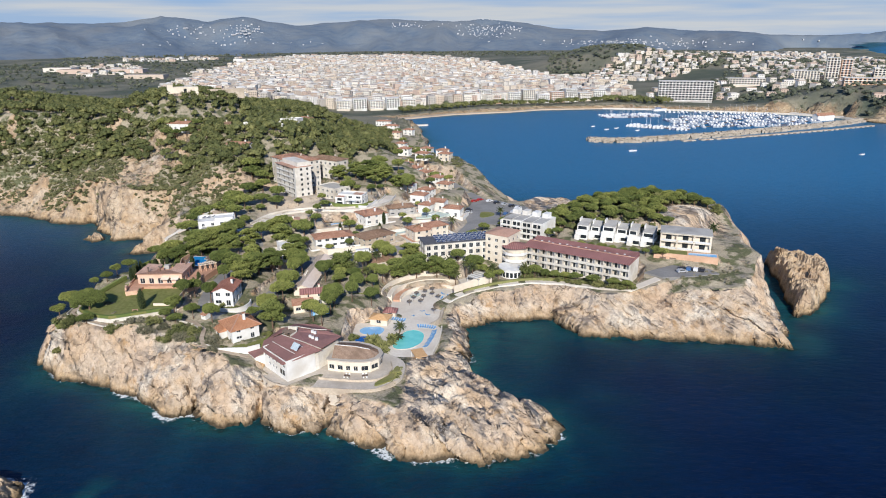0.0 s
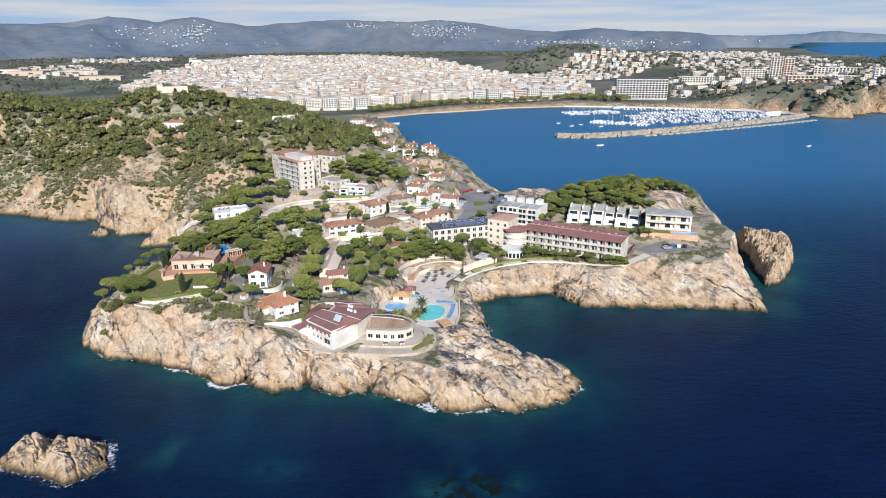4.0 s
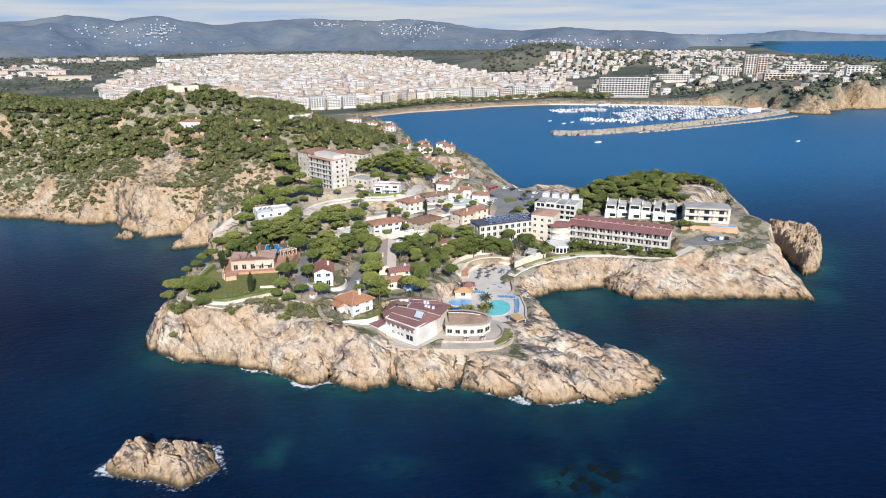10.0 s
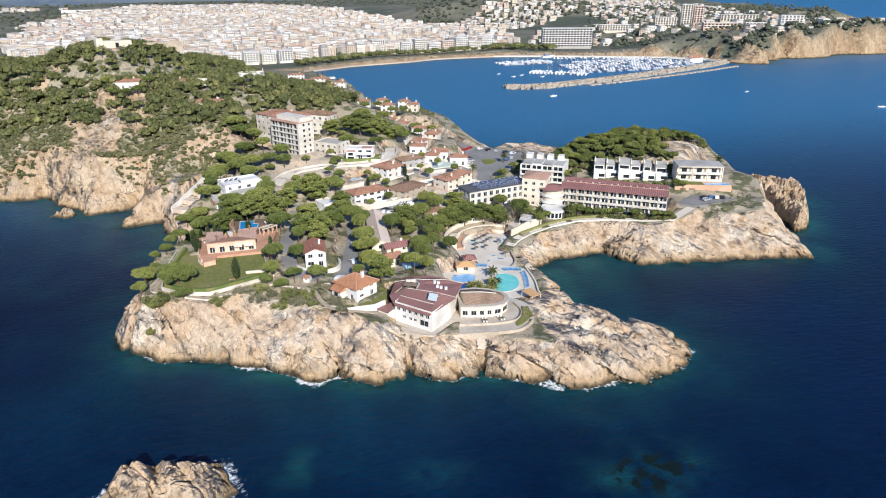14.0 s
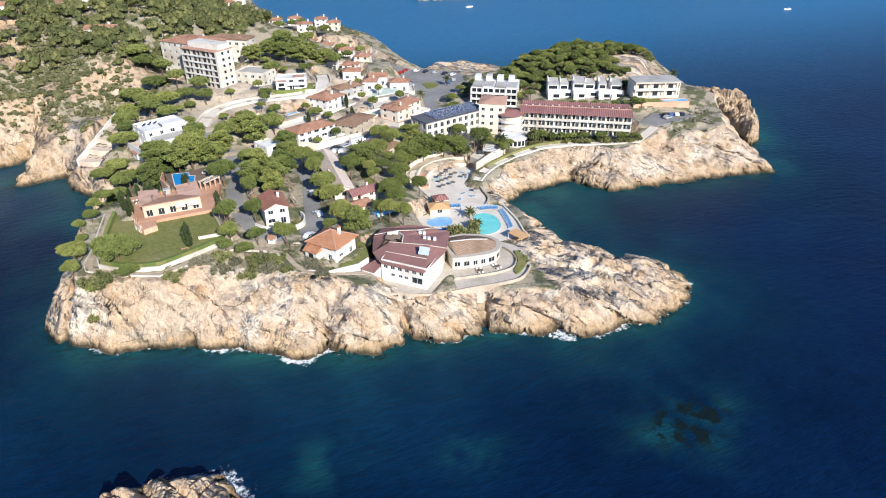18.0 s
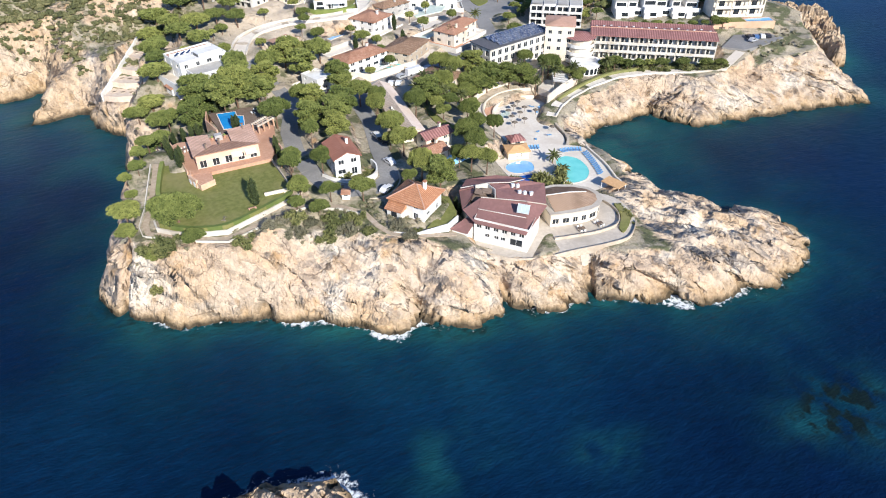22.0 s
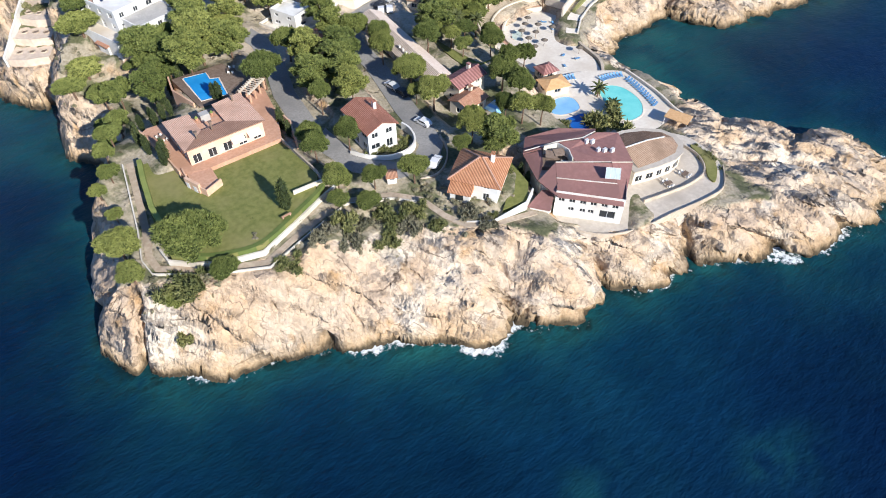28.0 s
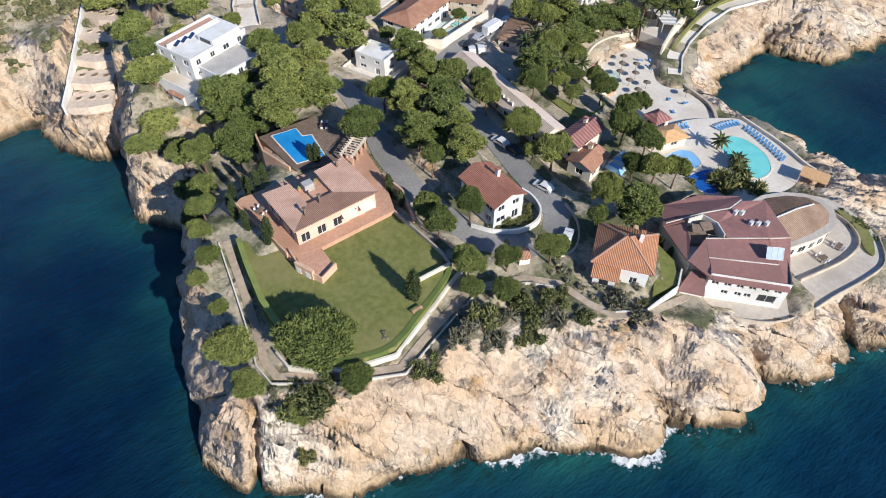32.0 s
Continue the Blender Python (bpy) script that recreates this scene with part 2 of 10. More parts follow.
    l.new(sep.outputs["Z"], wob.inputs[2])
    sub = n.new("ShaderNodeMath")
    sub.operation = "SUBTRACT"
    sub.inputs[1].default_value = 1.2
    l.new(wob.outputs[0], sub.inputs[0])
    l.new(sub.outputs[0], wet.inputs["Value"])
    stain = n.new("ShaderNodeMapRange")
    stain.inputs["From Min"].default_value, stain.inputs["From Max"].default_value = 4.6, 1.2
    stain.inputs["To Max"].default_value = 0.75
    l.new(sub.outputs[0], stain.inputs["Value"])
    rock = mix(n, l, stain.outputs["Result"], rock, mix(n, l, fine, (0.34, 0.22, 0.11), (0.52, 0.37, 0.21)))
    rock = mix(n, l, wet.outputs["Result"], rock, (0.085, 0.066, 0.043))
    soil = mix(n, l, fine, (0.30, 0.26, 0.18), (0.50, 0.43, 0.33))
    scrub = mix(n, l, fine, (0.09, 0.10, 0.05), (0.18, 0.18, 0.10))
    sc, _ = noise_fac(n, l, 0.16, 7.0, 0.47, 0.56)
    soil = mix(n, l, sc, soil, scrub)
    yd = n.new("ShaderNodeAttribute")
    yd.attribute_name = "yard"
    soil = mix(n, l, yd.outputs["Fac"], soil, mix(n, l, fine, (0.44, 0.36, 0.27), (0.60, 0.51, 0.41)))
    nz = n.new("ShaderNodeSeparateXYZ")
    l.new(g.outputs["Normal"], nz.inputs["Vector"])
    at = n.new("ShaderNodeAttribute")
    at.attribute_name = "green"
    s1 = n.new("ShaderNodeMath")
    s1.operation = "MULTIPLY_ADD"
    s1.inputs[1].default_value = 0.5
    l.new(midt.outputs["Fac"], s1.inputs[0])
    l.new(at.outputs["Fac"], s1.inputs[2])
    flat = n.new("ShaderNodeMapRange")
    flat.inputs["From Min"].default_value, flat.inputs["From Max"].default_value = 0.68, 0.84
    l.new(s1.outputs[0], flat.inputs["Value"])
    col = mix(n, l, flat.outputs["Result"], rock, soil)
    # Far plain: ground tones lightened with painted haze.
    fa = n.new("ShaderNodeAttribute")
    fa.attribute_name = "far"
    plain_n, _ = noise_fac(n, l, 0.008, 8.0, 0.4, 0.6)
    plain = mix(n, l, plain_n, (0.10, 0.115, 0.085), (0.22, 0.205, 0.155))
    col = mix(n, l, fa.outputs["Fac"], col, plain)
    l.new(col, b.inputs["Base Color"])
    grain = n.new("ShaderNodeMath")
    grain.operation = "MULTIPLY"
    grain.inputs[1].default_value = 0.9
    l.new(mix(n, l, 0.5, joint.outputs["Fac"], finet.outputs["Fac"]), grain.inputs[0])
    height = grain.outputs[0]
    for scale, tilt, stretch in ((0.28, 1.5, (1.0, 0.5, 0.55)), (0.75, 1.2, (1.0, 0.6, 0.7))):
        bend = n.new("ShaderNodeTexNoise")
        bend.inputs["Scale"].default_value, bend.inputs["Detail"].default_value = 0.6, 4.0
        l.new(spin_map.outputs["Vector"], bend.inputs["Vector"])
        off = n.new("ShaderNodeVectorMath")
        off.operation = "MULTIPLY_ADD"
        off.inputs[1].default_value = (1.6, 1.6, 1.6)
        l.new(bend.outputs["Color"], off.inputs[0])
        l.new(spin_map.outputs["Vector"], off.inputs[2])
        pull = n.new("ShaderNodeMapping")
        pull.inputs["Scale"].default_value = stretch
        l.new(off.outputs["Vector"], pull.inputs["Vector"])
        chip = n.new("ShaderNodeTexVoronoi")
        chip.inputs["Scale"].default_value = scale
        l.new(pull.outputs["Vector"], chip.inputs["Vector"])
        away = n.new("ShaderNodeVectorMath")
        away.operation = "SUBTRACT"
        l.new(pull.outputs["Vector"], away.inputs[0])
        l.new(chip.outputs["Position"], away.inputs[1])
        slope = n.new("ShaderNodeVectorMath")
        slope.operation = "MULTIPLY_ADD"
        slope.inputs[1].default_value, slope.inputs[2].default_value = (2 * tilt,) * 3, (-tilt,) * 3
        l.new(chip.outputs["Color"], slope.inputs[0])
        dot = n.new("ShaderNodeVectorMath")
        dot.operation = "DOT_PRODUCT"
        l.new(away.outputs["Vector"], dot.inputs[0])
        l.new(slope.outputs["Vector"], dot.inputs[1])
        add = n.new("ShaderNodeMath")
        l.new(dot.outputs["Value"], add.inputs[0])
        l.new(height, add.inputs[1])
        height = add.outputs[0]
    stony = n.new("ShaderNodeMapRange")
    stony.inputs["To Min"].default_value, stony.inputs["To Max"].default_value = 1.0, 0.15
    l.new(flat.outputs["Result"], stony.inputs["Value"])
    only = n.new("ShaderNodeMath")
    only.operation = "MULTIPLY"
    l.new(height, only.inputs[0])
    l.new(stony.outputs["Result"], only.inputs[1])
    bump(n, l, b, only.outputs[0], 0.7, 1.0)
    return m


def sea_shader():
    m, n, l, b = shader("sea_water", 0.3, 0.0, 0.13)
    b.inputs["IOR"].default_value = 1.33
    at = n.new("ShaderNodeAttribute")
    at.attribute_name = "shoal"
    big, _ = noise_fac(n, l, 0.018, 5.0, 0.35, 0.7)
    deep = mix(n, l, big, (0.0007, 0.0066, 0.030), (0.0014, 0.0115, 0.048))
    sh = n.new("ShaderNodeAttribute")
    sh.attribute_name = "shelf"
    deep = mix(n, l, sh.outputs["Fac"], deep, mix(n, l, big, (0.0010, 0.0175, 0.042), (0.0028, 0.038, 0.080)))
    # Bay blue: the sky's grazing reflection painted into the water colour.
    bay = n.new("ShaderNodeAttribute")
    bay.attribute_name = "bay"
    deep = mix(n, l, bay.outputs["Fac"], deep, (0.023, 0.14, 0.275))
    # Light and dark sides of ripples are painted as brightness in the water colour.
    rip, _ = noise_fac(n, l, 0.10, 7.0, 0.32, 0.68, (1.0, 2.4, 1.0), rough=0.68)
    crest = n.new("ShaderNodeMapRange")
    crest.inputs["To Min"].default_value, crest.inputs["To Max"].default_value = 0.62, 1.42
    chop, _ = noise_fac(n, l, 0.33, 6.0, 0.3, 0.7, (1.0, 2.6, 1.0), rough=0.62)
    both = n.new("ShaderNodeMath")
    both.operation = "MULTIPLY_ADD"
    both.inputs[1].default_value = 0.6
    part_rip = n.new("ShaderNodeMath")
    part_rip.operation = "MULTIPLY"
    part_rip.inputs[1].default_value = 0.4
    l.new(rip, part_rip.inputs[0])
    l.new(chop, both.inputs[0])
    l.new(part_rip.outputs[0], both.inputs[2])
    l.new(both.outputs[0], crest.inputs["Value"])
    ripple_light = n.new("ShaderNodeHueSaturation")
    l.new(crest.outputs["Result"], ripple_light.inputs["Value"])
    l.new(deep, ripple_light.inputs["Color"])
    deep = ripple_light.outputs["Color"]
    pat, _ = noise_fac(n, l, 0.07, 6.0, 0.35, 0.65)
    teal = mix(n, l, pat, (0.004, 0.045, 0.065), (0.014, 0.10, 0.10))
    col = mix(n, l, at.outputs["Fac"], deep, teal)
    wd = n.new("ShaderNodeAttribute")
    wd.attribute_name = "weed"
    weed_n, _ = noise_fac(n, l, 0.28, 7.0, 0.46, 0.56)
    weed = n.new("ShaderNodeMath")
    weed.operation = "MULTIPLY"
    l.new(wd.outputs["Fac"], weed.inputs[0])
    l.new(weed_n, weed.inputs[1])
    col = mix(n, l, weed.outputs[0], col, (0.006, 0.014, 0.014))
    fo = n.new("ShaderNodeAttribute")
    fo.attribute_name = "surf"
    _, froth = noise_fac(n, l, 0.8, 9.0, rough=0.74)
    p1 = n.new("ShaderNodeMath")
    p1.operation = "MULTIPLY_ADD"
    p1.inputs[1].default_value = 0.36
    l.new(fo.outputs["Fac"], p1.inputs[0])
    l.new(froth.outputs["Fac"], p1.inputs[2])
    p2 = n.new("ShaderNodeMapRange")
    p2.inputs["From Min"].default_value, p2.inputs["From Max"].default_value = 0.72, 0.84
    l.new(p1.outputs[0], p2.inputs["Value"])
    col = mix(n, l, p2.outputs[0], col, (0.78, 0.82, 0.84))
    l.new(col, b.inputs["Base Color"])
    rr = n.new("ShaderNodeMapRange")
    rr.inputs["To Min"].default_value, rr.inputs["To Max"].default_value = 0.34, 0.9
    l.new(p2.outputs[0], rr.inputs["Value"])
    l.new(rr.outputs["Result"], b.inputs["Roughness"])
    _, w1 = noise_fac(n, l, 0.22, 4.0, stretch=(1.0, 2.2, 1.0))
    _, w2 = noise_fac(n, l, 1.1, 4.0, stretch=(1.0, 1.8, 1.0))
    hh = mix(n, l, 0.3, w1.outputs["Fac"], w2.outputs["Fac"])
    bump(n, l, b, hh, 0.6, 1.0)
    return m


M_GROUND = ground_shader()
M_SEA = sea_shader()
M_WHITE = two_tone("white_render", (0.74, 0.73, 0.70), (0.82, 0.81, 0.78), (0.62, 0.58, 0.52), 0.7, 0.12, 0.85, 0.2, 0.15, 0.02)
M_CREAM = two_tone("cream_render", (0.71, 0.63, 0.51), (0.77, 0.70, 0.59), (0.60, 0.51, 0.41), 0.7, 0.12, 0.88, 0.2, 0.15, 0.02)
M_PINK = two_tone("salmon_render", (0.64, 0.40, 0.27), (0.72, 0.49, 0.35), (0.54, 0.33, 0.22), 0.7, 0.12, 0.88, 0.2, 0.15, 0.02)
M_GREYWALL = two_tone("grey_render", (0.40, 0.39, 0.37), (0.52, 0.50, 0.47), (0.34, 0.32, 0.30), 0.6, 0.1, 0.9, 0.2, 0.2, 0.02)
M_TILE = tiled("terracotta_tiles", (0.52, 0.26, 0.165), (0.645, 0.385, 0.265))
M_VILLAROOF = tiled("pink_villa_tiles", (0.76, 0.47, 0.34), (0.82, 0.55, 0.42), 0.3, 0.2)
M_VILLADARK = tiled("brown_villa_tiles", (0.50, 0.28, 0.19), (0.58, 0.36, 0.25), 0.3, 0.3)
M_PEACH = two_tone("peach_render", (0.71, 0.49, 0.37), (0.77, 0.57, 0.45), (0.63, 0.43, 0.32), 0.7, 0.12, 0.88, 0.2, 0.15, 0.02)
M_BEIGETILE = tiled("beige_tiles", (0.66, 0.53, 0.43), (0.75, 0.63, 0.53), 0.3, 0.4)
# Paler clay for one slope, with the sunlit brightness in its colour.
M_SUNLITROOF = two_tone("sunlit_clay_roof", (0.76, 0.61, 0.50), (0.83, 0.70, 0.60), (0.66, 0.52, 0.42), 1.4, 0.12, 0.9, 0.2, 0.3, 0.03)
M_TILE_OLD = tiled("weathered_tiles", (0.36, 0.22, 0.14), (0.50, 0.33, 0.22))
M_ORANGETILE = tiled("orange_clay_tiles", (0.56, 0.255, 0.135), (0.68, 0.36, 0.21), 0.3, 0.9)
M_OLDROSE = tiled("faded_terracotta_tiles", (0.41, 0.275, 0.19), (0.52, 0.37, 0.27), 0.35, 0.4)
M_MAROON = tiled("maroon_roof_sheet", (0.37, 0.175, 0.16), (0.47, 0.24, 0.215), 0.9, 0.3)
M_CLUBROOF = two_tone("brown_maroon_sheet", (0.27, 0.135, 0.12), (0.33, 0.17, 0.15), (0.24, 0.13, 0.115), 1.2, 0.1, 0.7, 0.3, 0.2, 0.02)
M_REDTILE = tiled("salmon_red_tiles", (0.47, 0.20, 0.135), (0.58, 0.28, 0.20))
M_STRAW = two_tone("straw_canvas", (0.74, 0.60, 0.36), (0.80, 0.67, 0.43), None, 1.0, 0.1, 0.9, 0.2, 0.1)
M_PINKROOF = two_tone("pink_roof_tiles", (0.50, 0.29, 0.21), (0.60, 0.37, 0.28), (0.40, 0.25, 0.18), 1.5, 0.1, 0.9, 0.2, 0.4, 0.04)
M_LIME = two_tone("limewashed_wall", (0.64, 0.60, 0.53), (0.74, 0.70, 0.63), (0.50, 0.44, 0.36), 0.9, 0.14, 0.9, 0.2, 0.3, 0.03)
M_SANDY = two_tone("sandy_terrace", (0.60, 0.48, 0.38), (0.70, 0.58, 0.47), (0.52, 0.41, 0.32), 1.0, 0.12, 0.95, 0.15, 0.3, 0.04)
M_TRACK = two_tone("sandy_track", (0.40, 0.31, 0.23), (0.52, 0.43, 0.33), (0.34, 0.27, 0.20), 1.1, 0.12, 0.95, 0.15, 0.3, 0.04)
M_TERRACE = two_tone("worn_terrace_paving", (0.52, 0.455, 0.38), (0.62, 0.555, 0.475), (0.44, 0.385, 0.32), 1.1, 0.1, 0.92, 0.2, 0.25, 0.02)
M_GRAVEL = two_tone("grey_gravel_roof", (0.42, 0.40, 0.37), (0.54, 0.52, 0.48), (0.34, 0.32, 0.30), 2.5, 0.15, 0.95, 0.2, 0.4, 0.03)
M_ASPHALT = two_tone("worn_asphalt", (0.25, 0.24, 0.23), (0.32, 0.31, 0.295), (0.20, 0.195, 0.19), 2.0, 0.08, 0.93, 0.25, 0.3, 0.02)
M_PAVE = two_tone("pale_paving", (0.70, 0.63, 0.54), (0.78, 0.72, 0.63), (0.61, 0.53, 0.44), 1.1, 0.09, 0.9, 0.2, 0.2, 0.02)
M_TERRACOTTA = two_tone("terracotta_paving", (0.52, 0.29, 0.19), (0.61, 0.37, 0.26), (0.45, 0.25, 0.16), 1.6, 0.12, 0.85, 0.25, 0.2, 0.02)
M_DECK = two_tone("weathered_deck", (0.17, 0.12, 0.09), (0.25, 0.19, 0.15), (0.14, 0.10, 0.08), 1.5, 0.1, 0.9, 0.2, 0.3, 0.02)
M_STONE = two_tone("stone_wall", (0.48, 0.40, 0.31), (0.62, 0.53, 0.42), (0.38, 0.31, 0.24), 1.4, 0.15, 0.92, 0.2, 0.6, 0.08)
M_BOULDER = two_tone("breakwater_stone", (0.36, 0.31, 0.25), (0.50, 0.44, 0.37), (0.28, 0.24, 0.19), 0.8, 0.1, 0.92, 0.2, 0.6, 0.1)
M_LAWN = two_tone("clipped_lawn", (0.15, 0.165, 0.05), (0.22, 0.225, 0.075), (0.28, 0.25, 0.11), 0.9, 0.07, 0.95, 0.15, 0.6, 0.08)
M_GLASS = two_tone("dark_window_glass", (0.018, 0.024, 0.03), (0.03, 0.036, 0.042), None, 0.4, 0.1, 0.08, 0.6, 0.0)
M_METAL = two_tone("painted_metal", (0.6, 0.6, 0.6), (0.68, 0.68, 0.67), None, 2.0, 0.1, 0.45, 0.5, 0.0)
M_TRUNK = two_tone("pine_bark", (0.12, 0.075, 0.05), (0.21, 0.14, 0.10), None, 3.0, 0.3, 0.95, 0.15, 0.8, 0.08)
M_SAND = two_tone("beach_sand", (0.50, 0.40, 0.30), (0.58, 0.47, 0.36), (0.44, 0.34, 0.25), 0.5, 0.03, 0.95, 0.15, 0.2, 0.05)
M_BLUE = two_tone("blue_pool_water", (0.02, 0.27, 0.64), (0.03, 0.33, 0.72), None, 0.3, 0.1, 0.06, 0.5, 0.15, 0.03)
M_TURQ = two_tone("turquoise_pool_water", (0.16, 0.62, 0.59), (0.22, 0.70, 0.66), None, 0.3, 0.1, 0.06, 0.5, 0.15, 0.03)
M_PALEBLUE = two_tone("shallow_pool_water", (0.22, 0.48, 0.78), (0.28, 0.55, 0.84), None, 0.3, 0.1, 0.06, 0.5, 0.15, 0.03)
M_NAVYPOOL = two_tone("deep_pool_water", (0.010, 0.09, 0.38), (0.015, 0.12, 0.45), None, 0.3, 0.1, 0.06, 0.5, 0.15, 0.03)


def leaf_shader(name, a, b_, by_tree=False):
    """Leaves that differ from tuft to tuft and from tree to tree; by_tree: the trees of a joined wood carry their own tone."""
    m, n, l, b = shader(name, 0.7, 0.0, 0.2)
    g = n.new("ShaderNodeNewGeometry")
    f, _ = noise_fac(n, l, 0.45, 4.0)
    half = n.new("ShaderNodeMath")
    half.operation = "MULTIPLY_ADD"
    half.inputs[1].default_value = 0.55
    some = n.new("ShaderNodeMath")
    some.operation = "MULTIPLY"
    some.inputs[1].default_value = 0.45
    l.new(f, some.inputs[0])
    l.new(g.outputs["Random Per Island"], half.inputs[0])
    l.new(some.outputs[0], half.inputs[2])
    col = mix(n, l, half.outputs[0], a, b_)
    # Crown cores take a darker leaf colour, painting in the shade inside.
    core_shade = n.new("ShaderNodeAttribute")
    core_shade.attribute_name = "core_shade"
    col = mix(n, l, core_shade.outputs["Fac"], col, tuple(0.6 * v for v in a))
    if by_tree:
        o = n.new("ShaderNodeAttribute")
        o.attribute_name = "tone"
        tone = o.outputs["Fac"]
    else:
        o = n.new("ShaderNodeObjectInfo")
        tone = o.outputs["Random"]
    r = n.new("ShaderNodeMapRange")
    r.inputs["To Min"].default_value, r.inputs["To Max"].default_value = 0.7, 1.3
    l.new(tone, r.inputs["Value"])
    h = n.new("ShaderNodeHueSaturation")
    l.new(r.outputs["Result"], h.inputs["Value"])
    hue = n.new("ShaderNodeMapRange")
    hue.inputs["To Min"].default_value, hue.inputs["To Max"].default_value = 0.512, 0.478
    l.new(tone, hue.inputs["Value"])
    l.new(hue.outputs["Result"], h.inputs["Hue"])
    l.new(col, h.inputs["Color"])
    l.new(h.outputs["Color"], b.inputs["Base Color"])
    return m


M_PINE = leaf_shader("pine_needles", (0.078, 0.108, 0.029), (0.305, 0.345, 0.105))
# Lighter, duller leaves: haze over the far shore is put into the colour.
M_FARTREE = leaf_shader("hazy_tree_leaves", (0.065, 0.08, 0.055), (0.15, 0.16, 0.11), True)
M_BUSH = leaf_shader("shrub_leaves", (0.09, 0.11, 0.04), (0.26, 0.265, 0.105))
M_SCRUB = leaf_shader("maquis_leaves", (0.07, 0.08, 0.035), (0.21, 0.205, 0.095), True)
M_DRYSCRUB = leaf_shader("dry_maquis_leaves", (0.14, 0.135, 0.085), (0.31, 0.28, 0.185), True)
M_HEDGE = leaf_shader("hedge_leaves", (0.12, 0.17, 0.045), (0.24, 0.28, 0.085))
M_OLIVE = leaf_shader("grey_shrub_leaves", (0.14, 0.14, 0.09), (0.27, 0.25, 0.17))
M_CYPRESS = leaf_shader("cypress_leaves", (0.04, 0.06, 0.024), (0.09, 0.115, 0.04))
M_PALM = leaf_shader("palm_fronds", (0.05, 0.07, 0.022), (0.12, 0.13, 0.05))
# Blue-grey base colour carries the distance haze over the wooded mountains.
M_FARWOOD = two_tone("hazy_wooded_hills", (0.13, 0.175, 0.235), (0.175, 0.215, 0.255), (0.215, 0.235, 0.25), 0.02, 0.003, 0.95, 0.1, 0.6, 12.0)
M_WOOD = leaf_shader("wood_needles", (0.052, 0.066, 0.024), (0.195, 0.205, 0.078), True)
# Wall colours greyed so that distance haze is painted into them.
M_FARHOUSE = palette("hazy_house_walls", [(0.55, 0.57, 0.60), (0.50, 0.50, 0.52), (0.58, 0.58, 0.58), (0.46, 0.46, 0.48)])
M_TOWN = palette("town_walls", [(0.74, 0.69, 0.62), (0.68, 0.59, 0.49), (0.78, 0.75, 0.71), (0.60, 0.50, 0.41), (0.70, 0.60, 0.48), (0.76, 0.73, 0.69), (0.62, 0.48, 0.40), (0.66, 0.62, 0.56), (0.50, 0.46, 0.42)])
M_TOWNROOF = palette("town_roofs", [(0.56, 0.43, 0.34), (0.66, 0.60, 0.54), (0.58, 0.49, 0.41), (0.74, 0.71, 0.67), (0.50, 0.35, 0.26), (0.62, 0.55, 0.48), (0.76, 0.74, 0.71), (0.44, 0.40, 0.37)])
M_BOAT = palette("boat_hulls", [(0.84, 0.84, 0.83), (0.82, 0.82, 0.82), (0.80, 0.80, 0.80), (0.84, 0.84, 0.82), (0.82, 0.81, 0.79), (0.84, 0.84, 0.84), (0.20, 0.24, 0.34)], rough=0.35)
M_CAR = [two_tone("car_paint_" + n_, a, tuple(1.08 * v for v in a), None, 0.5, 0.1, 0.3, 0.5, 0.0) for n_, a in (("white", (0.72, 0.72, 0.72)), ("silver", (0.40, 0.41, 0.43)), ("dark", (0.03, 0.032, 0.04)), ("red", (0.38, 0.03, 0.025)), ("blue", (0.06, 0.13, 0.28)))]
M_TYRE = two_tone("black_rubber", (0.02, 0.02, 0.02), (0.03, 0.03, 0.03), None, 4.0, 0.1, 0.9, 0.2, 0.0)
M_LOUNGE = two_tone("blue_lounger_fabric", (0.12, 0.28, 0.50), (0.20, 0.38, 0.60), None, 1.5, 0.1, 0.8, 0.2, 0.0)
M_THATCH = two_tone("dark_parasol_thatch", (0.12, 0.10, 0.08), (0.20, 0.17, 0.14), None, 3.0, 0.1, 0.95, 0.1, 0.5, 0.04)
M_GREENPAVE = two_tone("pale_green_paving", (0.50, 0.58, 0.52), (0.58, 0.66, 0.60), (0.42, 0.50, 0.46), 1.2, 0.1, 0.85, 0.3, 0.1, 0.02)
M_ORANGE = two_tone("orange_pavilion_roof", (0.62, 0.36, 0.17), (0.70, 0.44, 0.23), None, 1.5, 0.1, 0.9, 0.2, 0.3, 0.03)


# ---- the lie of the land ----
def lattice(ix, iy, seed):
    h = (ix.astype(np.int64) * 374761393 + iy.astype(np.int64) * 668265263 + seed * 974711) & 0x7FFFFFFF
    h = ((h ^ (h >> 13)) * 1274126177) & 0x7FFFFFFF
    return ((h ^ (h >> 16)) & 0xFFFF) / 65535.0


def vnoise(x, y, seed=0):
    ix, iy = np.floor(x), np.floor(y)
    fx, fy = x - ix, y - iy
    fx, fy = fx * fx * (3 - 2 * fx), fy * fy * (3 - 2 * fy)
    a, b = lattice(ix, iy, seed), lattice(ix + 1, iy, seed)
    c, d = lattice(ix, iy + 1, seed), lattice(ix + 1, iy + 1, seed)
    return (a + (b - a) * fx) * (1 - fy) + (c + (d - c) * fx) * fy


def fbm(x, y, octaves=4, seed=0, gain=0.5):
    out, amp, tot = 0.0, 1.0, 0.0
    for i in range(octaves):
        out, tot = out + amp * (vnoise(x * 2 ** i + 17.3 * i, y * 2 ** i - 9.1 * i, seed + i) - 0.5), tot + amp
        amp *= gain
    return out / tot * 2


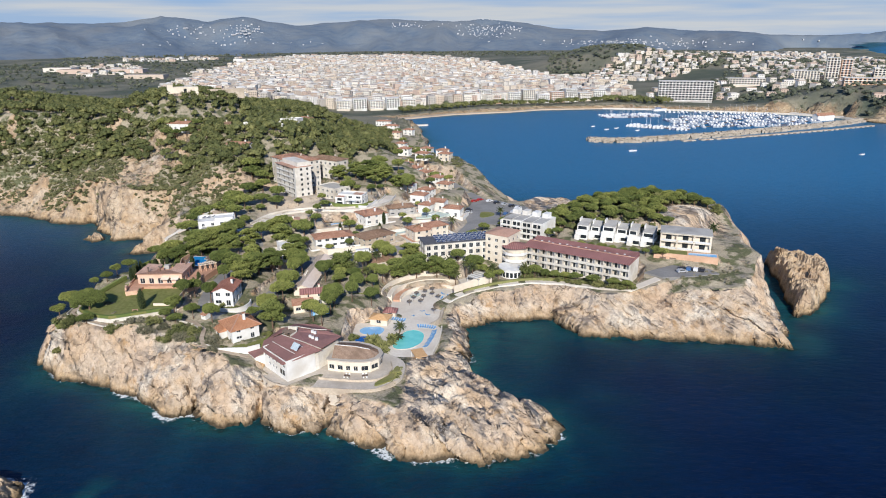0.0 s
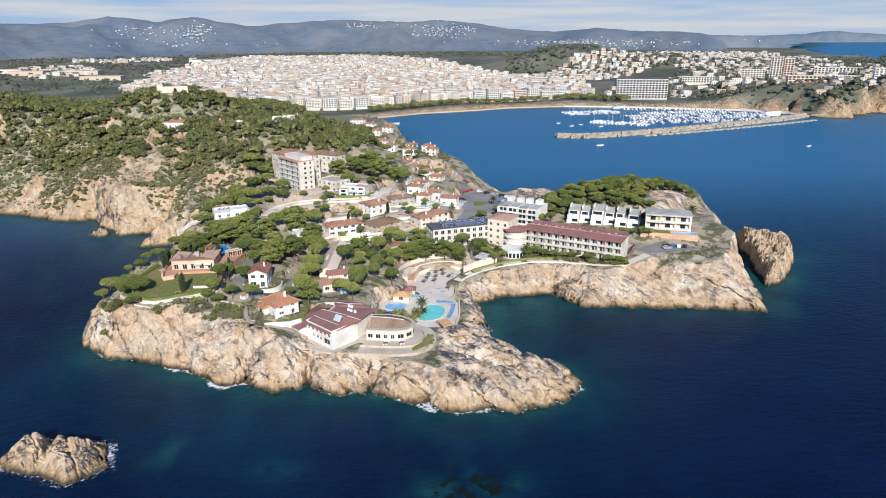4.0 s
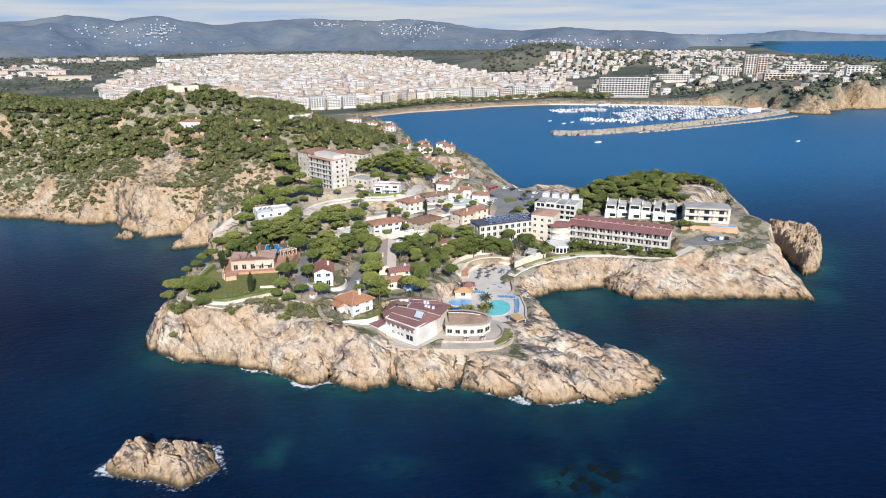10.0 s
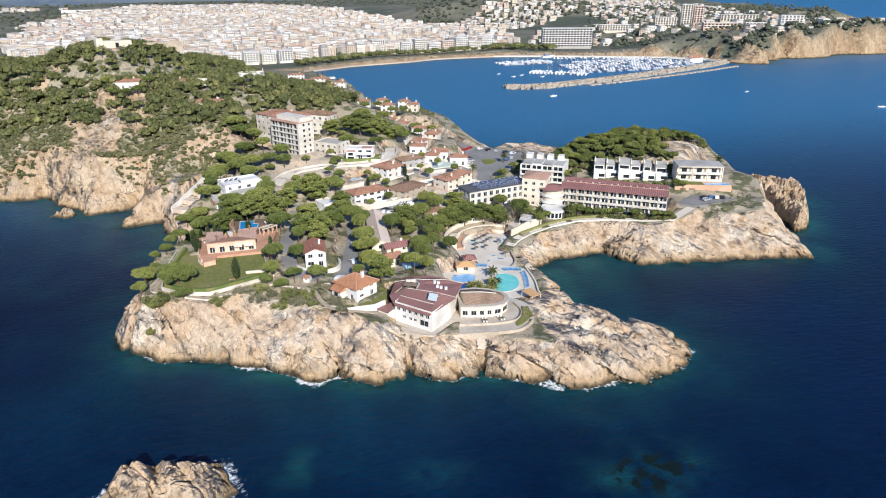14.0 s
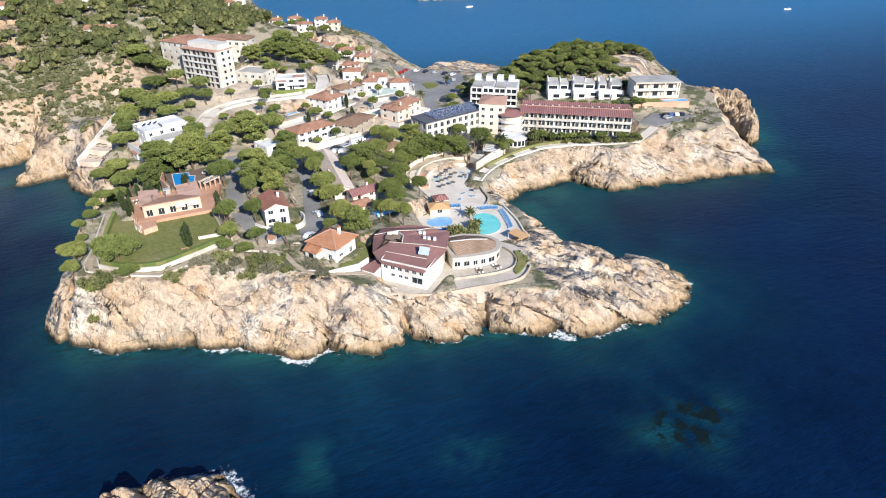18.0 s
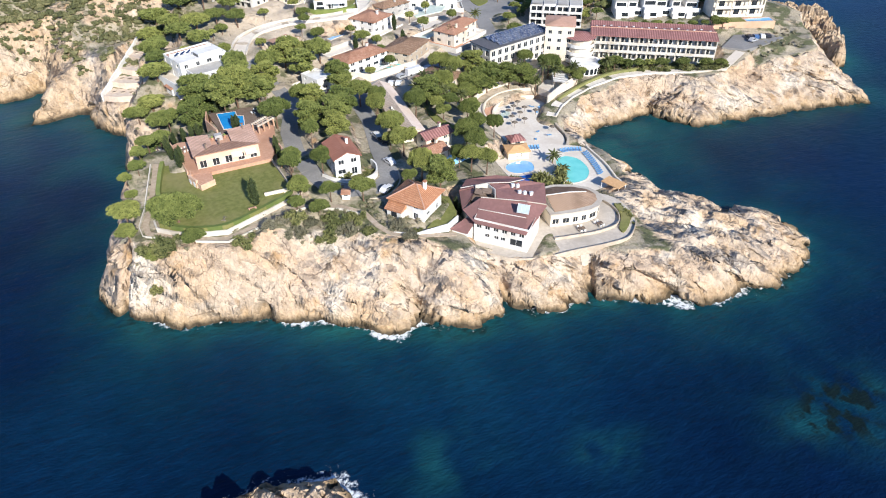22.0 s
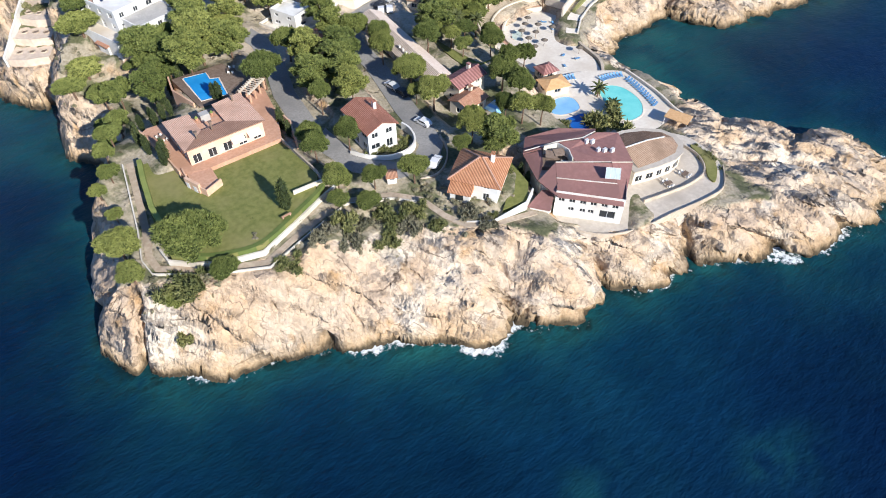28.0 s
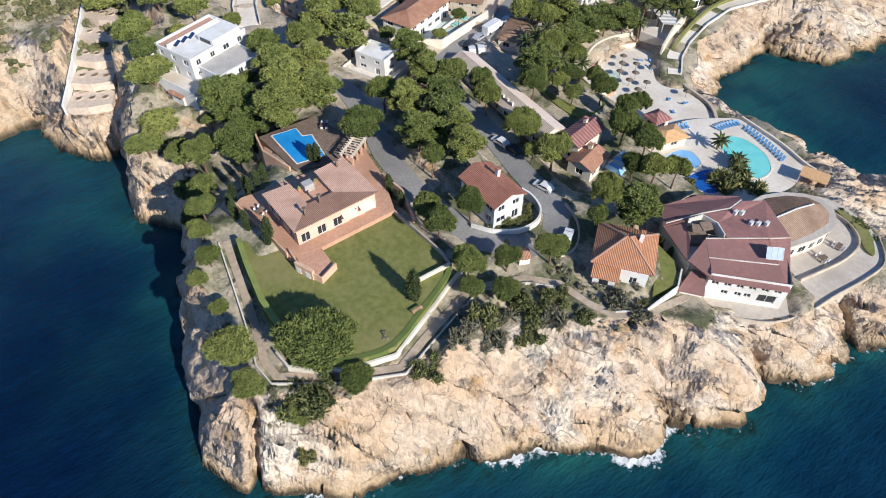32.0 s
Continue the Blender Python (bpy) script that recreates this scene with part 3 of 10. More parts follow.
def ridge(x, y, octaves=3, seed=0):
    out, amp = 0.0, 1.0
    for i in range(octaves):
        out, amp = out + amp * (1 - np.abs(2 * vnoise(x * 2 ** i, y * 2 ** i, seed + i) - 1)), amp * 0.5
    return out / 1.75


def cells(u, v, seed):
    """Jointed blocks: each point's offset from its block's middle, the block's two random numbers, and how near a joint lies."""
    iu, iv = np.floor(u), np.floor(v)
    d1, d2 = np.full(u.shape, 9.0), np.full(u.shape, 9.0)
    ou, ov, ra, rb = (np.zeros(u.shape) for _ in range(4))
    for a in (-1, 0, 1):
        for b in (-1, 0, 1):
            cu, cv = iu + a, iv + b
            pu, pv = cu + 0.15 + 0.7 * lattice(cu, cv, seed), cv + 0.15 + 0.7 * lattice(cu, cv, seed + 1)
            d = np.hypot(u - pu, v - pv)
            near = d < d1
            d2 = np.where(near, d1, np.minimum(d2, d))
            d1 = np.where(near, d, d1)
            ou, ov = np.where(near, u - pu, ou), np.where(near, v - pv, ov)
            ra, rb = np.where(near, lattice(cu, cv, seed + 2), ra), np.where(near, lattice(cu, cv, seed + 3), rb)
    return ou, ov, ra, rb, d2 - d1


def chiselled(x, y, u, v, seed=0):
    """Metres by which broken granite stands proud or lies back."""
    u, v = u + 1.3 * fbm(x / 5, y / 5, 2, seed + 51), v + 1.3 * fbm(x / 5, y / 5, 2, seed + 57)
    out = 0.0
    for su, sv, amp, slant, cut, k in ((9.0, 26.0, 3.2, 3.0, 2.0, 0), (3.4, 10.5, 1.5, 2.2, 1.1, 10), (1.5, 3.4, 0.55, 0.9, 0.35, 20)):
        ou, ov, ra, rb, gap = cells(u / su + 0.35 * (k > 0), v / sv, seed + 200 + k)
        out = out + amp * (ra - 0.5) + slant * (ou * (rb - 0.35) + ov * (ra - 0.5)) - cut * smooth(0.16, 0.0, gap)
    return out + 0.45 * fbm(x / 1.3, y / 1.3, 2, seed + 9)


def smooth(a, b, v):
    t = np.clip((v - a) / (b - a), 0, 1)
    return t * t * (3 - 2 * t)


WEST_COAST = [(-4900, 900), (-1500, 600), (-700, 480), (-420, 428), (-311, 414), (-269, 402), (-233, 384), (-218, 386), (-200, 364), (-196, 361), (-186, 349),
              (-170, 354), (-163, 357), (-168, 326), (-150, 328), (-147, 313), (-138, 303), (-131, 304), (-137, 287), (-138, 278), (-131, 268), (-134, 256),
              (-141, 239), (-143, 225), (-147, 212)]
SOUTH_COAST = [(-143, 203), (-137, 199), (-129, 193), (-111, 189), (-98, 181), (-89, 177), (-83, 171), (-77, 174), (-73, 168), (-65, 166), (-55, 170),
               (-50, 164), (-43, 162), (-35, 164), (-26, 157), (-13, 151), (8, 149), (18, 151), (26, 156), (30, 163), (28, 171), (20, 175), (14, 183),
               (7.5, 191), (8, 199), (9, 206), (10.5, 213), (10, 222), (8, 231), (17, 236.5), (35, 240), (46, 241), (47, 233), (53, 226), (66, 222), (82, 221), (101, 218)]
EAST_COAST = [(114, 216), (126, 213), (131, 226), (136, 240), (140, 258), (144, 280), (150, 300), (152, 318), (146, 340), (130, 360), (112, 385), (100, 412),
              (84, 432), (62, 434), (48, 424), (36, 428), (30, 440), (24, 458), (12, 500), (0, 548), (-12, 600), (-16, 640), (-18, 690), (-16, 715), (-26, 762), (-26, 800),
              (-45, 850), (-62, 890), (-85, 908)]
BAY_COAST = [(-53, 926), (7, 968), (97, 1000), (149, 1030), (203, 1036), (250, 1040), (330, 1020), (420, 985), (500, 950), (548, 905), (545, 872), (575, 850), (600, 838),
             (625, 866), (668, 893), (718, 882), (800, 915), (880, 908), (960, 930), (1010, 1000), (1000, 1150), (1120, 1250), (1190, 1330), (1120, 1420),
             (1300, 1500), (1480, 1560), (1420, 1700), (1500, 2100), (1750, 2700), (1900, 3000), (2600, 3900), (3600, 4300)]
COAST = np.array(WEST_COAST + SOUTH_COAST + EAST_COAST + BAY_COAST + [(4900, 4900), (-4900, 4900)], float)
STACK = np.array([(142, 241), (152, 245), (166, 261), (180, 283), (174, 301), (161, 305), (156, 286), (149, 263)], float)
ISLET = np.array([(-135, 133), (-123, 127), (-112, 122), (-103, 129), (-108, 139), (-120, 143), (-131, 142)], float)
LEDGE = np.array([(-20, 112), (-8, 106), (2, 113), (-8, 119)], float)


def signed(px, py, poly):
    """Metres from the outline of poly: plus inside, minus outside."""
    best, inside = np.full(px.shape, 1e12), np.zeros(px.shape, bool)
    for (ax, ay), (bx, by) in zip(poly, np.roll(poly, -1, 0)):
        dx, dy = bx - ax, by - ay
        t = np.clip(((px - ax) * dx + (py - ay) * dy) / (dx * dx + dy * dy), 0, 1)
        best = np.minimum(best, (px - ax - t * dx) ** 2 + (py - ay - t * dy) ** 2)
        hit = (ay > py) != (by > py)
        if dy:
            inside ^= hit & (px < ax + (py - ay) * dx / dy)
    d = np.sqrt(best)
    return np.where(inside, d, -d)


# plateau heights: x, y, z, reach
NEAR_HEIGHTS = [(-108, 210, 19.5, 14), (-133, 214, 15, 9), (-105, 240, 20, 12), (-68, 190, 14.5, 8), (-90, 196, 15.5, 8), (-78, 214, 16.5, 8), (-50, 184, 10.5, 9), (-30, 172, 9, 8),
                (-10, 172, 8.5, 8), (4, 166, 9, 7), (16, 164, 7, 8), (26, 160, 4, 6), (-14, 205, 7, 10), (-4, 230, 4.5, 10), (-6, 248, 5.6, 12), (-52, 222, 13, 8), (-120, 268, 13, 10)]
MID_HEIGHTS = [(20, 252, 10, 9), (45, 258, 12, 9), (62, 250, 12, 9), (85, 238, 13, 9), (105, 240, 15, 10), (122, 240, 17, 9), (105, 262, 18, 9), (70, 282, 17.5, 9), (116, 307, 29, 12), (106, 322, 27, 14),
               (132, 290, 20, 12), (32, 300, 16, 10), (20, 345, 16, 14), (70, 400, 4, 20), (-50, 250, 15.5, 12), (-40, 290, 17, 12), (-75, 275, 17, 10), (-105, 290, 21, 10)]
HILL_HEIGHTS = [(-80, 320, 22, 10), (-75, 345, 25, 10), (-45, 335, 27, 10), (-35, 315, 20, 9), (-15, 335, 18, 12), (-5, 375, 23, 16), (-45, 385, 30, 18), (-90, 375, 30, 14), (-130, 390, 42, 16), (-125, 345, 20, 10), (-156, 323, 8, 8), (-146, 318, 11, 6), (-160, 340, 14, 7),
                (-165, 385, 30, 14), (-195, 400, 36, 16), (-230, 420, 42, 20), (-190, 485, 70, 26), (-300, 460, 58, 30), (-420, 520, 66, 60), (-110, 450, 52, 26), (-60, 450, 40, 24), (-30, 470, 25, 24), (-20, 540, 16, 30)]
FAR_HEIGHTS = [(-60, 620, 20, 40), (-60, 760, 12, 50), (-200, 640, 45, 60), (-500, 700, 50, 90), (-60, 1000, 4, 90), (150, 1120, 5, 90), (400, 1100, 6, 90), (600, 900, 28, 40), (660, 960, 38, 60), (820, 980, 42, 60),
               (900, 1150, 38, 90), (-600, 1300, 16, 220), (0, 1600, 14, 220), (300, 1500, 14, 200), (-300, 2300, 34, 300), (500, 2500, 40, 300), (490, 1830, 84, 130), (640, 1800, 62, 130)]
WIDE_HEIGHTS = [(800, 1500, 36, 150), (1150, 1900, 40, 200), (1200, 2600, 42, 300), (-1400, 1500, 30, 400), (-1500, 2600, 38, 400), (0, 3200, 46, 400), (1500, 3300, 46, 300), (-2600, 2600, 40, 700), (560, 880, 4, 30)]
SPOTS = np.array(NEAR_HEIGHTS + MID_HEIGHTS + HILL_HEIGHTS + FAR_HEIGHTS + WIDE_HEIGHTS, float)
CREST = [(-60, 1.0), (-40, 1.2), (-28, 1.17), (-25, 1.2), (-22.3, 1.68), (-19, 1.3), (-16.3, 1.62), (-14, 1.2), (-11.7, 1.0), (-7, 1.4), (-4, 1.48), (0.7, 1.26), (4, 1.46), (7, 1.12), (9.2, 0.68),
         (12.9, 0.5), (17, 0.66), (19.3, 0.45), (23.6, 0.3), (26, 0.1), (29.4, -0.02), (33.5, 0.3), (37.6, -0.04), (45, -0.1), (60, -0.1)]
PADS = []          # x, y, z, half-width, half-depth, turn, soft edge
ROADS = []         # polyline of x, y, z and half-width


def plateau(x, y):
    top, tot = 0.0, 1e-9
    for sx, sy, sz, sr in SPOTS:
        w = 1.0 / (((x - sx) ** 2 + (y - sy) ** 2) / sr ** 2 + 0.15) ** 2
        top, tot = top + w * sz, tot + w
    return top / tot


def shore(x, y):
    """Metres from the smooth waterline: plus inland."""
    near = smooth(900, 500, y)
    return signed(x + near * 2.2 * fbm(x / 9, y / 9, 3, 5), y + near * 2.2 * fbm(x / 9, y / 9, 3, 11), COAST)


def jointed(x, y, h):
    """Metres by which the granite stands forward at the height h: slanting buttresses, blocks and open clefts."""
    warp = 1.8 * fbm(x / 7 + h / 9, y / 7 - h / 11, 3, 151)
    u, v = 0.8 * x + 0.6 * y + 0.5 * h + warp, h + 0.3 * (0.8 * x + 0.6 * y) + 1.4 * warp
    rough = 0.45 + 0.55 * smooth(-108, -84, x)
    out = 0.5 * fbm(x / 3 + h / 4, y / 3 - h / 5, 3, 161) + smooth(215, 195, y) * (1.5 + 0.8 * smooth(-105, -85, x))
    for su, sv, amp, slant, cleft, k, way in ((6.5, 15.0, 3.0, 2.8, 2.6, 0, 1.0), (3.2, 6.0, 1.7, 2.0, 1.2, 10, rough), (1.8, 3.0, 0.6, 0.9, 0.3, 20, rough)):
        ou, ov, ra, rb, gap = cells(u / su, v / sv, 400 + k)
        out = out + way * (amp * (ra - 0.5) + slant * (ou * (rb - 0.5) + ov * (ra - 0.5)) - cleft * smooth(0.12, 0.0, gap) * (rb > 0.4))
    # a sea cave under the garden, and three open gullies
    out = out - 5.0 * np.exp(-((x + 110.0) / 1.3) ** 2 - ((y - 188.0) / 4.0) ** 2 - ((h - 2.4) / 2.4) ** 2)
    for gx, gy, lean, width, deep in ((-139.0, 205.2, 0.9, 0.8, 4.0), (-55.4, 172.4, 0.15, 0.9, 3.0), (-34.4, 165.6, 0.25, 1.0, 3.5)):
        out = out - deep * np.exp(-((x - gx - lean * (y - gy)) / width) ** 2 - ((y - gy) / 7.0) ** 2)
    return out


def relief(x, y):
    """Height of the bare land, and its metres from the shore."""
    near = smooth(900, 500, y)
    d = shore(x, y)
    d = d + (1 - near) * smooth(480, 560, x) * 22 * fbm(x / 38, y / 38, 3, 15)
    top = plateau(x, y)
    steep = 8.0 + 2.5 * fbm(x / 22, y / 22, 2, 31)
    for bx, by, br, bw in ((-86, 186, 17, 11), (78, 230, 34, 9), (120, 224, 20, 11), (-124, 200, 12, 3), (-150, 340, 30, 4)):
        steep = steep + bw * np.exp(-((x - bx) ** 2 + (y - by) ** 2) / br ** 2)
    steep = np.where(y > 700, 16.0, steep)
    slope = smooth(-128, -150, x) * smooth(318, 345, y)
    d = d + slope * near * smooth(0, 8, d) * 8 * (ridge(x / 30, y / 30, 2, 37) - 0.6)
    tip = smooth(-16, -6, x) * smooth(200, 185, y) * smooth(60, 40, x)
    steep = steep * (1 - tip) + 10 * tip
    t = np.clip(d / steep, 0, 1)
    rise = t ** 0.74
    z = 0.6 + (top - 0.6) * rise
    # western cliffs: a bare face below, a scrubby slope above it
    face_h = np.minimum(0.75 * top, 22 + 10 * fbm(x / 30, y / 30, 2, 43))
    face_h = face_h * (1 - 0.68 * smooth(-212, -262, x))
    dp = np.maximum(d, 0)
    high = 0.6 + face_h * np.clip(dp / 11, 0, 1) ** 0.8 + (top - 0.6 - face_h) * np.clip((dp - 10) / (14 + 0.6 * top), 0, 1) ** 0.9
    z = z * (1 - slope * near) + high * slope * near
    t = t * (1 - slope) + np.clip(d / 16, 0, 1) * slope
    z = np.where(d > 0, z, np.maximum(-7.0, 0.55 * d))
    face = np.clip(np.minimum(d / 1.2, (1 - t) * 5), 0, 1) * near * (1 - 0.25 * slope)
    face = np.maximum(face, 0.8 * tip * smooth(0, 2, d))
    # slanting joints that run down the face, broken by cross cracks and blocks
    u, v = 0.80 * x + 0.60 * y + 0.5 * fbm(x / 6, y / 6, 2, 51), -0.60 * x + 0.80 * y
    z = z + face * (0.2 + 0.5 * tip) * chiselled(x, y, u, v)
    z = z + (1 - near * 0.3) * 0.5 * fbm(x / 14, y / 14, 3, 3) * smooth(0, 20, d)
    z = z + (1 - near) * smooth(0, 5, d) * smooth(34, 14, d) * smooth(6, 20, top) * 5.0 * chiselled(x / 3, y / 3, u / 3, v / 3)
    z = z + (1 - near) * smooth(0, 12, d) * smooth(120, 40, d) * smooth(6, 20, top) * 24 * (ridge(x / 40, y / 40, 3, 27) - 0.66)
    wild = smooth(330, 420, y) * smooth(-70, -130, x) * smooth(6, 26, d) * near
    z = z + wild * (3.4 * fbm(x / 34, y / 34, 4, 19) + 4.5 * (ridge(x / 42, y / 42, 2, 23) - 0.6))
    return z, d, t, top


def flatten(x, y, z):
    for px, py, pz, hw, hd, turn, soft in PADS:
        near = np.abs(x - px) + np.abs(y - py) < 2 * (hw + hd) + 4 * soft
        if not near.any():
            continue
        c, s = math.cos(radians(turn)), math.sin(radians(turn))
        u, v = (x - px) * c + (y - py) * s, -(x - px) * s + (y - py) * c
        out = np.hypot(np.maximum(np.abs(u) - hw, 0), np.maximum(np.abs(v) - hd, 0))
        k = smooth(soft, 0.0, out) * near
        z = z * (1 - k) + pz * k
    for line, half in ROADS:
        for (ax, ay, az_), (bx, by, bz) in zip(line, line[1:]):
            t = np.clip(((x - ax) * (bx - ax) + (y - ay) * (by - ay)) / ((bx - ax) ** 2 + (by - ay) ** 2), 0, 1)
            out = np.hypot(x - ax - t * (bx - ax), y - ay - t * (by - ay))
            k = smooth(half + 5, half + 1.0, out)
            z = z * (1 - k) + (az_ + t * (bz - az_)) * k
    return z


def land(x, y):
    x, y = np.atleast_1d(np.asarray(x, float)), np.atleast_1d(np.asarray(y, float))
    z, d, t, top = relief(x, y)
    return flatten(x, y, z), d, t, top


def ground_z(x, y):
    return float(land(x, y)[0][0])


def steps(*runs):
    """Coordinates from run to run: (from, to, step at from, step at to)."""
    out = []
    for a, b, s0, s1 in runs:
        n = max(2, round(2 * (b - a) / (s0 + s1)))
        q = (np.arange(n) + 0.5) / n
        w = np.cumsum(s0 + (s1 - s0) * q)
        out += [a] + list(a + (b - a) * w[:-1] / w[-1])
    return np.array(out + [runs[-1][1]])


def sheet(name, xs, ys, zs, keep, material, values, soft=None, shift=None):
    """One mesh over a grid; keep: which cells stay. values: attributes at the corners."""
    nx, ny = len(xs), len(ys)
    used = np.zeros((ny, nx), bool)
    for dj in (0, 1):
        for di in (0, 1):
            used[dj:ny - 1 + dj, di:nx - 1 + di] |= keep
    index = np.cumsum(used.ravel()).reshape(ny, nx) - 1
    j, i = np.nonzero(keep)
    quads = np.stack([index[j, i], index[j, i + 1], index[j + 1, i + 1], index[j + 1, i]], 1)
    gx, gy = np.meshgrid(xs, ys)
    if shift is not None:
        gx, gy = gx + shift[0], gy + shift[1]
    pts = np.stack([gx, gy, zs], -1)[used]
    me = bpy.data.meshes.new(name)
    me.from_pydata(pts.tolist(), [], quads.tolist())
    for key, v in values.items():
        a = me.attributes.new(key, "FLOAT", "POINT")
        a.data.foreach_set("value", np.ascontiguousarray(v[used], np.float32))
    me.materials.append(material)
    me.polygons.foreach_set("use_smooth", np.ones(len(quads), bool) if soft is None else np.ascontiguousarray(soft[j, i]))
    return new(name, me)


def bare_rock(x, y):
    """1 where the western slope is bare, 0 where scrub covers it."""
    lump = np.exp(-(((x + 190) / 24) ** 2 + ((y - 378) / 14) ** 2)) + 0.8 * np.exp(-(((x + 226) / 16) ** 2 + ((y - 402) / 14) ** 2))
    return smooth(-0.02, 0.22, fbm(x / 24, y / 24, 4, 77) + 0.3 * lump)


def build_ground():
    xs = steps((-4900, -1200, 160, 60), (-1200, -340, 40, 6), (-340, -240, 3.0, 1.8), (-240, -150, 1.6, 1.1), (-150, 36, 0.52, 0.52), (36, 138, 0.8, 0.9), (138, 200, 1.6, 3), (200, 520, 8, 10), (520, 1000, 6, 8), (1000, 1300, 10, 26), (1300, 4900, 50, 160))
    ys = steps((140, 205, 0.45, 0.5), (205, 245, 0.75, 0.85), (245, 330, 1.6, 2.0), (330, 400, 1.5, 1.7), (400, 480, 2.0, 3.2), (480, 800, 6, 8), (800, 1000, 6, 7), (1000, 1100, 8, 16), (1100, 2600, 24, 50), (2600, 4900, 50, 70))
    gx, gy = np.meshgrid(xs, ys)
    shape = gx.shape
    z, d, t, top = land(gx.ravel(), gy.ravel())
    z, d, t = z.reshape(shape), d.reshape(shape), t.reshape(shape)
    low = z < -3.0
    keep = ~(low[:-1, :-1] & low[1:, :-1] & low[:-1, 1:] & low[1:, 1:])
    dzx, dzy = np.gradient(z, xs, axis=1), np.gradient(z, ys, axis=0)
    flat = 1 / np.sqrt(1 + dzx ** 2 + dzy ** 2)
    sx, sy = np.gradient(d, xs, axis=1), np.gradient(d, ys, axis=0)
    far_out = smooth(480, 400, gy) * smooth(-7, -1, d) * smooth(1.0, 0.7, t) * jointed(gx.ravel(), gy.ravel(), z.ravel()).reshape(shape) / (np.hypot(sx, sy) + 0.15)
    wild = smooth(330, 400, gy) * smooth(-70, -130, gx)
    green = 0.62 * smooth(0.72, 1.0, t) + 0.35 * smooth(0.55, 0.92, flat) - 0.35
    green = green + 0.40 * wild * smooth(9 - 5 * smooth(-212, -262, gx), 22 - 13 * smooth(-212, -262, gx), z) + 0.25 * smooth(500, 700, gy)
    green = green - 0.75 * wild * bare_rock(gx, gy) - 0.9 * np.exp(-(((gx - 117) / 12) ** 2 + ((gy - 304) / 14) ** 2)) - 0.8 * smooth(40, 48, gx) * smooth(395, 405, gy) * smooth(470, 460, gy)
    green = green - 0.9 * smooth(-14, -6, gx) * smooth(200, 185, gy)
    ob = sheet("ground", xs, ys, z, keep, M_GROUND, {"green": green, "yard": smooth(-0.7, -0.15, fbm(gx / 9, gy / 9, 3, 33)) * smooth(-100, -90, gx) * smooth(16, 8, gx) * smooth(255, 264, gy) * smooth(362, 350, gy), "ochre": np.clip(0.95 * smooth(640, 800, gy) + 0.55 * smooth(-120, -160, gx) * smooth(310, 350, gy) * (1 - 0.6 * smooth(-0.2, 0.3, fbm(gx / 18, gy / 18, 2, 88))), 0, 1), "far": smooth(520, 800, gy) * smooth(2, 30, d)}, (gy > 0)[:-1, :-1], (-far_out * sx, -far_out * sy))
    return tagged(ob, "pale granite sea cliffs with dry soil and scrub on top", "ground", kind="structure")


def rock(name, poly, height, label, res, seed, spread=4.0, ragged=0.75, brown=0.0):
    """A rock standing in the sea, on the outline poly."""
    lo, hi = poly.min(0) - 3, poly.max(0) + 3
    xs, ys = np.arange(lo[0], hi[0], res), np.arange(lo[1], hi[1], res)
    gx, gy = np.meshgrid(xs, ys)
    wx, wy = 2.0 * fbm(gx / 5, gy / 5, 3, seed), 2.0 * fbm(gx / 5, gy / 5, 3, seed + 9)
    d = signed((gx + wx).ravel(), (gy + wy).ravel(), poly).reshape(gx.shape)
    t = np.clip(d / spread, 0, 1)
    z = np.where(d > 0, 0.3 + height(gx, gy) * t ** 0.55, np.maximum(-4, d))
    u, v = 0.80 * gx + 0.60 * gy, -0.60 * gx + 0.80 * gy
    z = z + smooth(0, 1.2, d) * ragged * chiselled(gx, gy, 1.4 * u, 1.8 * v, seed)
    low = z < -2.5
    keep = ~(low[:-1, :-1] & low[1:, :-1] & low[:-1, 1:] & low[1:, 1:])
    zero = np.zeros(gx.shape)
    return tagged(sheet(name, xs, ys, z, keep, M_GROUND, {"green": zero - 1, "yard": zero, "ochre": zero + brown, "far": zero}, (zero > 1)[:-1, :-1]), label, "rock")


